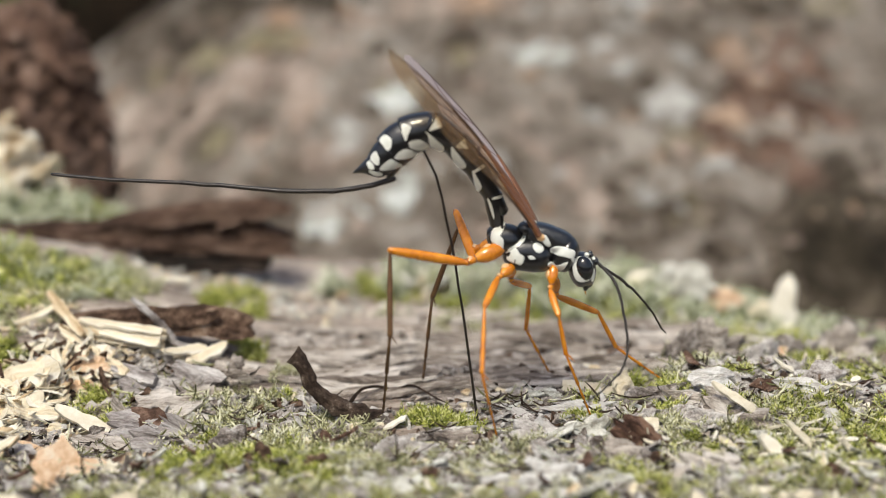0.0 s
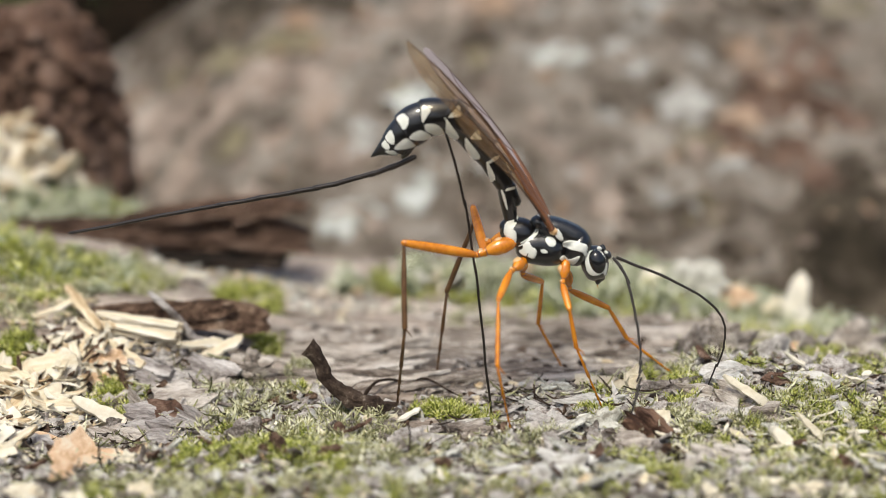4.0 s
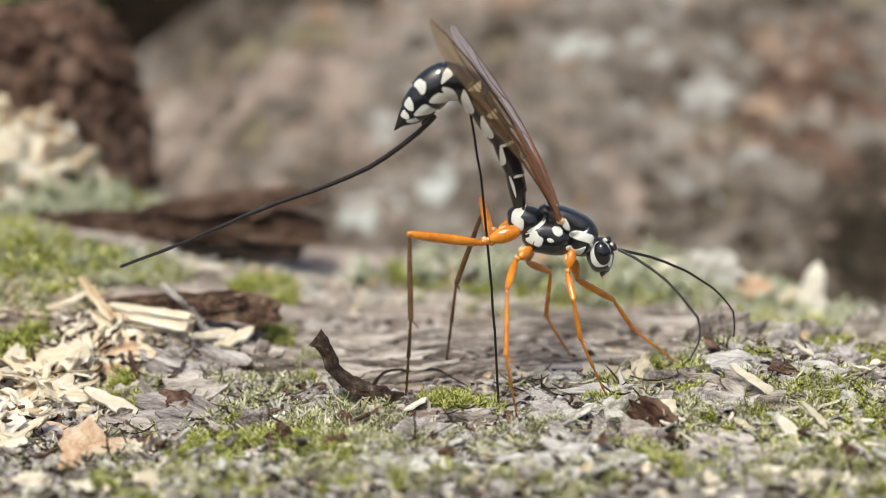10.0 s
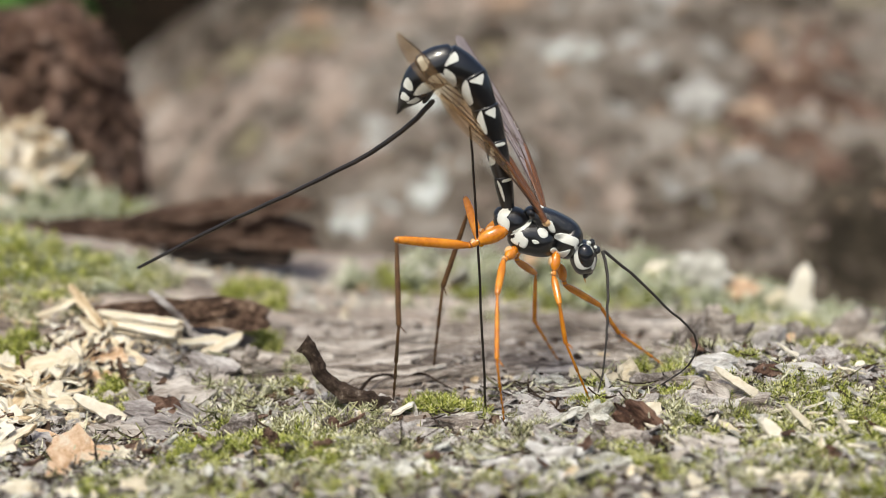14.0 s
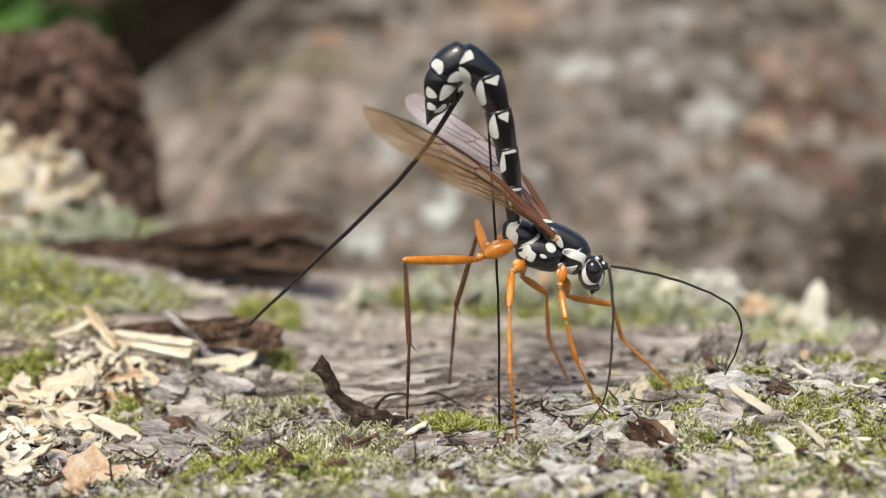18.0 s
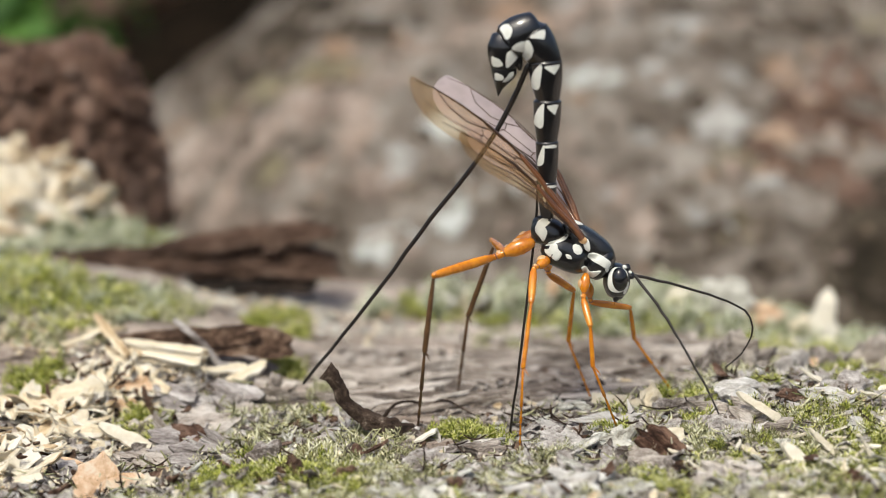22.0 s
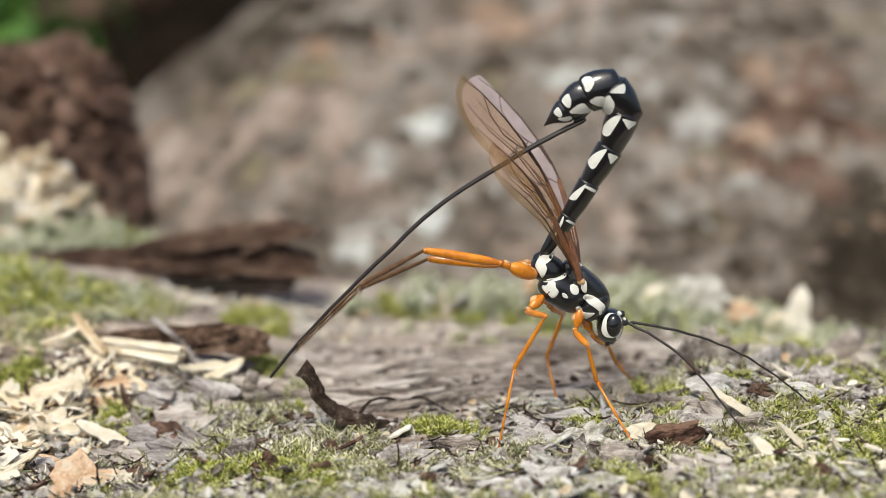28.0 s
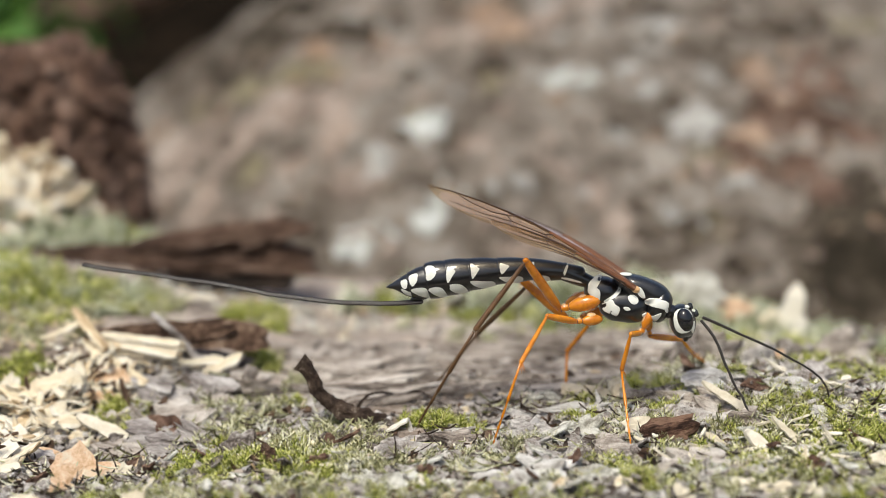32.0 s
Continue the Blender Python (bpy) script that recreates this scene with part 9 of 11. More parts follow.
    posture(21, thorax=(7.24, 19.28, -9.2), head=(13.55, 16.64),
            belly=(6.5, 22.6, 6.6, 26.2, 6.2, 30.2, 5.8, 34.1, 5.2, 37.7, 3.8, 40.3, 1.6, 39.1, 1.2, 36.8, 0.8, 33.7),
            sheath=(3.4, 36.5, 2.5, 34.7, 1.5, 32.9, 0.5, 31.1, -0.6, 29.4, -1.8, 27.7, -3.1, 26.1, -4.4, 24.5, -5.7, 23, -7.1, 21.5, -8.5, 20, -9.8, 18.4, -11.2, 16.9, -12.6, 15.4, -13.9, 13.8, -15.2, 12.3, -16.6, 10.7, -17.9, 9.2, -19.2, 7.6), sheath_away=6,
            needle=(5.6, 29.3, 5.6, 27, 5.5, 24.7, 5.4, 22.4, 5.3, 20.1, 5.2, 17.9, 5, 15.6, 4.9, 13.3, 4.8, 11, 4.6, 8.8, 4.4, 6.5, 4.1, 4.2, 3.9, 2, 3.6, -0.3, 3.4, -2.5, 3.2, -4.8, 2.9, -7.1, 2.7, -9.3, 2.4, -11.6),
            feeler=(15.4, 16.6, 15.9, 15.9, 16.3, 15.2, 16.8, 14.5, 17.2, 13.7, 17.6, 13, 18, 12.3, 18.4, 11.5, 18.7, 10.8, 19.1, 10, 19.4, 9.3, 19.6, 8.4, 19.6, 7.6, 19.3, 6.8, 18.9, 6.1, 18.4, 5.4, 17.7, 4.9, 17.1, 4.4, 16.4, 3.8), feeler_away=-6.5,
            feeler_far=(15.5, 16.5, 16.4, 15.7, 17.2, 15, 18.1, 14.3, 18.9, 13.5, 19.7, 12.7, 20.5, 11.9, 21.2, 11.1, 22, 10.3, 22.6, 9.4, 23.3, 8.4, 23.8, 7.5, 24.2, 6.4, 24.4, 5.3, 24.3, 4.2, 23.9, 3.2, 23.1, 2.4, 22.2, 1.7, 21.2, 1.1), feeler_far_away=4.3,
            wings=(-5.8, 35.9, -3.2, 33, 68, 49, -8.4, 11.5),
            hind=(1.9, -4.5, 18.8, -4.2, -8.6, 18.8, -4.6, -8.5, 10.6, -5.7, -2.6, 0.2),
            hind_far=(2.9, -0.8, 18.7, 2, 3, 18.6, -0.8, 4.1, 10.2, -2.1, 7.3, 0.1),
            middle=(5.4, -6, 17.7, 5, -8.1, 14.3, 4.8, -11, 8.5, 4.8, -8.9, -0.1),
            middle_far=(6.9, 1.1, 15.5, 10, 3.2, 13.5, 9.7, 4.3, 7.2, 12.2, 7.3, 0.9),
            front=(10.1, -4.6, 14.7, 11, -6.5, 12.1, 11.5, -6.6, 8, 14.6, -3.3, 0.3),
            front_far=(11.1, 0.1, 12.7, 15.4, 2.6, 11.2, 16.3, 4.9, 7, 21.4, 6.7, 0.7))
    posture(22, thorax=(8.39, 19.33, -12.2), head=(14.77, 16.24),
            belly=(7.8, 22.7, 7.9, 26.4, 7.9, 30.5, 8, 34.5, 7.8, 38.2, 6.2, 40.8, 4, 39.4, 3.9, 37, 3.5, 33.9),
            sheath=(6.1, 37.2, 5.2, 35.1, 4.2, 33.1, 3.1, 31.1, 1.9, 29.2, 0.6, 27.4, -0.8, 25.6, -2.3, 23.8, -3.7, 22.1, -5, 20.3, -6.4, 18.5, -7.7, 16.6, -9.1, 14.8, -10.5, 13, -11.9, 11.2, -13.3, 9.5, -14.7, 7.7, -16.2, 6, -17.6, 4.2), sheath_away=4.8,
            needle=(7.2, 30, 7.1, 27.7, 6.9, 25.5, 6.8, 23.2, 6.6, 20.9, 6.3, 18.7, 6, 16.4, 5.7, 14.1, 5.4, 11.9, 5.1, 9.6, 4.8, 7.4, 4.5, 5.1, 4.1, 2.9, 3.8, 0.6, 3.5, -1.7, 3.1, -3.9, 2.8, -6.2, 2.5, -8.4, 2.1, -10.7),
            feeler=(16.4, 16.4, 16.9, 15.7, 17.4, 15.1, 17.9, 14.5, 18.4, 13.9, 18.8, 13.2, 19.3, 12.6, 19.7, 11.9, 20.1, 11.2, 20.5, 10.6, 20.9, 9.9, 21.3, 9.2, 21.7, 8.5, 22.1, 7.8, 22.5, 7.2, 22.9, 6.5, 23.2, 5.8, 23.6, 5, 23.9, 4.3), feeler_away=-6.5,
            feeler_far=(16.6, 16.2, 17.7, 15.9, 18.7, 15.5, 19.8, 15.2, 20.8, 14.8, 21.8, 14.4, 22.8, 14, 23.9, 13.6, 24.9, 13.1, 25.8, 12.7, 26.8, 12.1, 27.7, 11.5, 28.3, 10.6, 28.6, 9.5, 28.5, 8.4, 28.1, 7.4, 27.6, 6.4, 26.9, 5.6, 26.1, 4.8), feeler_far_away=5.9,
            wings=(-4.4, 37.1, -1.8, 34.2, 66, 41, -7.6, 11.5),
            hind=(2.6, -4.5, 19, -3.1, -9.3, 18.5, -4.3, -8.1, 10.5, -5.7, -2.4, 0.1),
            hind_far=(3.4, -1.1, 18.7, 2.5, 2.7, 18.6, -0.5, 4.4, 10.4, -2, 8.3, 0.6),
            middle=(6.4, -5.5, 18, 6.1, -8.3, 15.4, 5.2, -10, 9.3, 4.7, -8.8, 0.4),
            middle_far=(7.9, 0.7, 15.8, 10.5, 3, 13.4, 9.9, 4.8, 7.4, 12.4, 5.6, 0.4),
            front=(11.2, -4.6, 14.6, 11.8, -6.4, 12.4, 12, -6.6, 8.3, 14.7, -3.4, 0.3),
            front_far=(12.1, -0.1, 13, 16.2, 2.6, 11.6, 16.8, 5.2, 7.4, 21.1, 7.2, 0.7))
    posture(23, thorax=(9.03, 19.28, -14.4), head=(15.32, 16.10),
            belly=(8.2, 22.6, 8.7, 26.4, 8.9, 30.6, 9, 34.7, 9.2, 38.6, 7.7, 41.3, 5.7, 39.7, 5.3, 37.2, 4.8, 34),
            sheath=(7.7, 38, 6.8, 35.9, 5.9, 33.8, 5, 31.8, 3.8, 29.8, 2.5, 27.9, 1.2, 26.1, -0.3, 24.4, -1.7, 22.6, -3, 20.7, -4.4, 18.9, -5.7, 17, -7, 15.2, -8.4, 13.4, -9.8, 11.6, -11.2, 9.8, -12.6, 8, -14, 6.2, -15.4, 4.4), sheath_away=1.8,
            needle=(7.6, 29.8, 7.5, 27.5, 7.5, 25.2, 7.3, 23, 7.1, 20.7, 6.8, 18.4, 6.5, 16.2, 6.2, 13.9, 5.9, 11.7, 5.5, 9.4, 5, 7.2, 4.6, 5, 4.2, 2.7, 3.8, 0.5, 3.4, -1.8, 3, -4, 2.6, -6.2, 2.2, -8.5, 1.8, -10.7),
            feeler=(16.9, 16.1, 17.4, 15.6, 17.9, 15, 18.3, 14.4, 18.8, 13.8, 19.2, 13.2, 19.6, 12.5, 20, 11.9, 20.3, 11.2, 20.7, 10.5, 21, 9.8, 21.3, 9.1, 21.6, 8.4, 21.8, 7.7, 22, 7, 22.2, 6.3, 22.4, 5.5, 22.5, 4.8, 22.7, 4.1), feeler_away=-6.5,
            feeler_far=(17.2, 16, 18.2, 15.6, 19.2, 15.1, 20.2, 14.6, 21.2, 14.1, 22.2, 13.6, 23.1, 13.1, 24.1, 12.5, 25, 11.9, 26, 11.3, 26.9, 10.7, 27.8, 10.1, 28.6, 9.3, 29.4, 8.5, 30, 7.6, 30.4, 6.6, 30.8, 5.5, 31.1, 4.5, 31.5, 3.4), feeler_far_away=5.3,
            wings=(-3.7, 37.3, -1, 34.7, 65, 37, -7, 11.5),
            hind=(3, -3.6, 19.6, -1.8, -8.4, 22.4, -5.1, -8.5, 14.5, -8.6, -4.1, 3.8),
            hind_far=(4.9, -1, 18.7, 2, 1.4, 17.9, -0.3, 4.9, 10.1, -1.9, 7.9, -0),
            middle=(6.9, -5.5, 17.7, 6.3, -8.1, 14.9, 5.1, -10.3, 9, 4.6, -8.4, 0.3),
            middle_far=(8.3, 0.7, 16.2, 10.6, 2.3, 13, 10.5, 4.6, 7.2, 12.9, 5.1, 0.3),
            front=(11.6, -4.8, 14.4, 12, -6.7, 12.1, 12.2, -6.4, 8.1, 15, -3.5, 0.1),
            front_far=(12.8, 0.1, 13, 17, 2.9, 11.8, 17.2, 4.9, 7.3, 21.8, 6.2, 0.5))
    posture(24, thorax=(10.45, 19.60, -13.8), head=(16.58, 16.24),
            belly=(9.8, 22.7, 10.6, 26.7, 11.4, 31, 12, 35.3, 12.4, 39.3, 10.9, 42.2, 9.1, 40.1, 8.6, 37.5, 7.7, 34.3),
            sheath=(10.5, 38.4, 9.5, 36.4, 8.5, 34.4, 7.5, 32.4, 6.3, 30.4, 5.1, 28.6, 3.7, 26.7, 2.4, 24.9, 1, 23.2, -0.4, 21.4, -1.8, 19.6, -3.3, 17.9, -4.7, 16.2, -6.2, 14.4, -7.6, 12.7, -9.1, 11, -10.6, 9.3, -12, 7.5, -13.5, 5.8), sheath_away=5.4,
            needle=(10.3, 31, 10, 28.8, 9.7, 26.5, 9.3, 24.3, 8.9, 22, 8.4, 19.8, 7.9, 17.6, 7.4, 15.4, 6.9, 13.2, 6.4, 10.9, 5.8, 8.7, 5.3, 6.5, 4.8, 4.3, 4.3, 2.1, 3.7, -0.1, 3.2, -2.4, 2.7, -4.6, 2.2, -6.8, 1.6, -9),
            feeler=(18.5, 16.1, 19.3, 15.3, 20.1, 14.5, 20.9, 13.7, 21.6, 12.9, 22.3, 12, 23, 11.1, 23.7, 10.2, 24.4, 9.3, 25, 8.3, 25.6, 7.3, 26.1, 6.3, 26.7, 5.3, 27.2, 4.3, 27.7, 3.3, 28.1, 2.2, 28.5, 1.2, 28.9, 0.1, 29.3, -1), feeler_away=-0.5,
            feeler_far=(18.6, 16, 19.4, 15.2, 20.2, 14.3, 21, 13.5, 21.7, 12.7, 22.5, 11.8, 23.2, 10.9, 23.9, 10, 24.5, 9, 25.1, 8.1, 25.8, 7.1, 26.3, 6.2, 26.9, 5.2, 27.4, 4.2, 28, 3.1, 28.4, 2.1, 28.8, 1, 29.2, -0, 29.5, -1.1), feeler_far_away=0.5,
            wings=(-1.2, 38.8, 1.9, 35.9, 64, 33, -6.5, 11.5),
            hind=(4.6, -4, 19.9, -1.2, -8, 21.9, -4.5, -8.3, 14.2, -8.3, -3.7, 3.7),
            hind_far=(7.7, -0.4, 18.7, 4.3, 1.5, 17.7, 0.5, 3.2, 9.8, -1.8, 8.1, 0.6),
            middle=(8.5, -4.9, 18.6, 7.2, -8, 14.7, 5.5, -10.4, 9.2, 4.8, -8.5, 0.4),
            middle_far=(10.2, 1.1, 16.2, 12.7, 3.6, 13.7, 11.9, 4.5, 7.4, 11.9, 1.4, -0.3),
            front=(12.5, -4.8, 14.6, 12.7, -6.7, 12.2, 12.7, -6.6, 8.2, 15, -3.3, 0.2),
            front_far=(13.5, -0, 13.2, 17.7, 2.8, 12, 17.8, 5.1, 7.7, 21.5, 7, 0.6))
    posture(24.5, thorax=(11.49, 19.45, -18.6), head=(17.54, 15.65),
            belly=(10.7, 22.9, 12, 26.1, 13.8, 29.6, 15.3, 33, 16.8, 36.1, 17.7, 38.8, 16.6, 40.8, 14.6, 39.9, 12.8, 37.5),
            sheath=(15.5, 38.5, 13.6, 37.8, 11.6, 37, 9.7, 36.2, 7.8, 35.4, 5.9, 34.5, 4.1, 33.5, 2.2, 32.6, 0.4, 31.6, -1.5, 30.6, -3.3, 29.7, -5.2, 28.7, -7, 27.7, -8.9, 26.7, -10.7, 25.8, -12.6, 24.8, -14.4, 23.8, -16.3, 22.9, -18.1, 21.9), sheath_away=6,
            feeler=(19.4, 16, 20.3, 15.3, 21.2, 14.6, 22, 13.9, 22.9, 13.2, 23.7, 12.4, 24.5, 11.6, 25.3, 10.8, 26.1, 10, 26.8, 9.1, 27.5, 8.3, 28.2, 7.3, 28.8, 6.4, 29.2, 5.3, 29.4, 4.2, 29.6, 3.1, 29.6, 2.1, 29.6, 1, 29.6, -0.1), feeler_away=-0.5,
            feeler_far=(19.6, 15.8, 20.4, 15.1, 21.3, 14.5, 22.2, 13.8, 23, 13.1, 23.8, 12.4, 24.6, 11.6, 25.4, 10.8, 26.2, 10, 26.9, 9.2, 27.6, 8.4, 28.3, 7.5, 29, 6.6, 29.7, 5.7, 30.2, 4.8, 30.8, 3.8, 31.3, 2.8, 31.6, 1.8, 32, 0.7), feeler_far_away=3.3,
            wings=(0.2, 39.1, 3.4, 36.2, 60, 32, -4.5, 11.5),
            hind=(6, -4.1, 20.1, -0.3, -7.6, 21.4, -4, -8.4, 13.9, -8.1, -3.7, 3.7),
            hind_far=(8.6, -0.3, 19.2, 5.4, 1.6, 17.9, 1.6, 4.2, 10.2, -1, 6.8, 0.4),
            middle=(9.3, -5.4, 18.7, 7.9, -7.7, 15, 6, -9.3, 9.3, 4.9, -8.9, 0.5),
            middle_far=(11, 1, 16.2, 13.4, 3.3, 13.6, 12.2, 4.2, 7.4, 12.7, 2.1, 0),
            front=(13.5, -4.8, 14.5, 13.4, -6.9, 12.4, 13.2, -6.5, 8.4, 15.1, -3.5, 0.2),
            front_far=(14.5, -0.3, 13.2, 18.4, 2.7, 11.7, 18.1, 5.4, 7.7, 21.6, 7.4, 0.5))
    posture(25, thorax=(12.58, 19.68, -20.2), head=(18.55, 15.69),
            belly=(11.9, 23.1, 14.1, 26, 15.9, 29.5, 17.9, 32.8, 20.4, 35.4, 23.1, 37.2, 22.9, 39.7, 20.4, 40.5, 18.2, 42.3),
            sheath=(20.7, 38.7, 19.4, 39.9, 18.2, 41.1, 16.9, 42.3, 15.5, 43.3, 14.1, 44.3, 12.7, 45.3, 11.4, 46.3, 10, 47.4, 8.6, 48.4, 7.2, 49.4, 5.8, 50.4, 4.4, 51.4, 2.9, 52.3, 1.5, 53.3, 0.1, 54.3, -1.4, 55.2, -2.8, 56.2, -4.3, 57.1), sheath_away=6,
            feeler=(20.3, 15.9, 21.3, 15.3, 22.2, 14.7, 23.2, 14.1, 24.2, 13.5, 25.1, 12.9, 26, 12.2, 26.9, 11.5, 27.8, 10.7, 28.6, 10, 29.5, 9.2, 30.2, 8.4, 30.9, 7.4, 31.2, 6.3, 31.2, 5.2, 31, 4.1, 30.7, 3, 30.3, 1.9, 29.9, 0.8), feeler_away=-0.5,
            feeler_far=(20.5, 15.7, 21.4, 15.1, 22.4, 14.6, 23.3, 14.1, 24.3, 13.5, 25.2, 12.9, 26.1, 12.3, 27, 11.7, 27.9, 11, 28.7, 10.3, 29.5, 9.6, 30.4, 8.9, 31.1, 8.1, 31.9, 7.3, 32.5, 6.4, 33.2, 5.5, 33.7, 4.6, 34.1, 3.5, 34.4, 2.5), feeler_far_away=6.1,
            wings=(1.8, 39.6, 5.1, 36.4, 60, 30, -4.5, 11.5),
            hind=(7.3, -4.3, 20.2, 0.7, -7.3, 20.8, -3.6, -8.6, 13.6, -7.9, -3.6, 3.6),
            hind_far=(9.6, -0.3, 19.7, 6.5, 1.7, 18.2, 2.8, 5.1, 10.7, -0.2, 5.4, 0.3),
            middle=(10, -5.9, 18.8, 8.6, -7.4, 15.3, 6.4, -8.3, 9.5, 5, -9.2, 0.5),
            middle_far=(11.9, 0.9, 16.2, 14.2, 3.1, 13.4, 12.6, 3.9, 7.5, 13.5, 2.8, 0.4),
            front=(14.4, -4.8, 14.5, 14, -7, 12.5, 13.8, -6.4, 8.6, 15.2, -3.6, 0.2),
            front_far=(15.5, -0.5, 13.2, 19, 2.7, 11.4, 18.5, 5.8, 7.7, 21.7, 7.7, 0.4))
    posture(25.5, thorax=(13.41, 17.33, -14.8), head=(19.76, 13.67),
            belly=(12.7, 20.8, 13.5, 24.2, 13.8, 28.1, 13.8, 31.8, 13.8, 35.3, 14, 38.1, 13.1, 40.3, 10.8, 40.3, 8.2, 41.7),
            sheath=(12, 38.2, 10.1, 39.4, 8.4, 40.8, 6.7, 42.2, 4.9, 43.5, 3.1, 44.7, 1.3, 46, -0.5, 47.2, -2.3, 48.5, -4.2, 49.7, -6, 51, -7.8, 52.2, -9.6, 53.5, -11.4, 54.7, -13.3, 55.9, -15.1, 57.2, -16.9, 58.4, -18.7, 59.7, -20.5, 60.9), sheath_away=6,
            feeler=(21.7, 13.8, 22.6, 13.1, 23.4, 12.4, 24.3, 11.6, 25.1, 10.8, 25.8, 10, 26.6, 9.1, 27.3, 8.2, 28, 7.3, 28.7, 6.4, 29.4, 5.5, 30.1, 4.6, 30.8, 3.7, 31.5, 2.8, 32.1, 1.9, 32.8, 0.9, 33.4, -0, 34, -1, 34.6, -2), feeler_away=-0.5,
            feeler_far=(21.8, 13.6, 22.7, 12.9, 23.7, 12.3, 24.6, 11.7, 25.5, 11, 26.4, 10.2, 27.2, 9.4, 28, 8.7, 28.8, 7.8, 29.6, 7, 30.4, 6.2, 31.2, 5.3, 31.8, 4.4, 32.1, 3.3, 32, 2.2, 31.8, 1.1, 31.4, -0, 31, -1.1, 30.6, -2.1), feeler_far_away=0.5,
            wings=(1.3, 36.8, 5.2, 33.6, 61, 26, -4.5, 11.5),
            hind=(7.8, -4.5, 18.4, 1.1, -7.1, 20.4, -3, -8.9, 13.4, -7.7, -3.7, 3.6),
            hind_far=(8.8, -0.3, 19.2, 4.9, 1.8, 18.3, 0.4, 4.9, 11.8, -3.7, 5.4, 2.3),
            middle=(10.7, -5.4, 15.9, 9, -8.7, 15.1, 6.6, -7.9, 9.4, 5.2, -9.6, 0.5),
            middle_far=(12.6, 1.5, 14.2, 15.3, 4.2, 12.2, 13.1, 5.1, 6.1, 13.5, 0.3, 0.9),
            front=(16, -3.9, 12.7, 16.2, -6.6, 11.8, 16.8, -9.4, 8.9, 18.3, -3, 2.9),
            front_far=(16.7, -1.6, 11.8, 19.3, 2.4, 9.9, 19.3, 6.1, 7, 22.1, 9, -0.1))
    posture(27.5, thorax=(10.86, 14.76, -16.2), head=(17.18, 11.06),
            belly=(10.2, 19, 12.1, 22, 13.7, 25.4, 14.2, 29.2, 13, 32.4, 10.6, 33.9, 8.4, 33, 7.2, 31.1, 4.9, 29.2),
            sheath=(9, 30.5, 7.2, 29, 5.4, 27.7, 3.5, 26.5, 1.5, 25.3, -0.5, 24.2, -2.5, 23.1, -4.4, 22, -6.4, 20.7, -8.2, 19.4, -10, 18, -11.8, 16.6, -13.6, 15.1, -15.3, 13.7, -17, 12.2, -18.7, 10.7, -20.5, 9.2, -22.3, 7.8, -24.1, 6.4), sheath_away=-0,
            feeler=(18.8, 11.1, 19.8, 10.6, 20.9, 10.1, 21.8, 9.5, 22.8, 8.9, 23.7, 8.2, 24.6, 7.5, 25.5, 6.8, 26.4, 6, 27.2, 5.3, 28, 4.4, 28.8, 3.6, 29.5, 2.7, 30.2, 1.8, 30.9, 0.9, 31.5, -0, 32.2, -0.9, 32.9, -1.9, 33.5, -2.8), feeler_away=-0.5,
            feeler_far=(19, 11.2, 20.2, 11.1, 21.3, 11.1, 22.4, 11, 23.6, 10.9, 24.7, 10.8, 25.8, 10.7, 27, 10.6, 28.1, 10.5, 29.2, 10.3, 30.3, 10, 31.4, 9.6, 32.4, 9, 33.2, 8.2, 33.7, 7.2, 34.2, 6.2, 34.6, 5.1, 34.9, 4, 35.3, 2.9), feeler_far_away=0.5,
            wings=(2, 37.3, 3.9, 34.2, 53, 45, -4.5, 9),
            hind=(4.9, -4.9, 18.1, -1.4, -6.4, 21.9, -8.4, -10.6, 20.3, -16, -5.7, 12.6),
            hind_far=(5.4, -0.5, 16.9, -1.3, 2, 18.9, -8.8, 4, 16.5, -17.7, 5.3, 10.3),
            middle=(8.2, -5.7, 13.3, 10.1, -9, 13.9, 6.9, -8.4, 8.6, 5.3, -9.7, 0),
            middle_far=(10.2, 0.4, 12.1, 12, 3.8, 10.1, 10.3, 6.3, 4.7, 11.9, 1.5, -0.6),
            front=(13.3, -3.5, 10.2, 14.4, -6.1, 10, 15.3, -5.5, 5.8, 19.1, -11, 0.3),
            front_far=(14.9, -2.3, 10.1, 16.7, 1.7, 7.6, 17.6, 5, 4.4, 21, 10.2, -0.7))
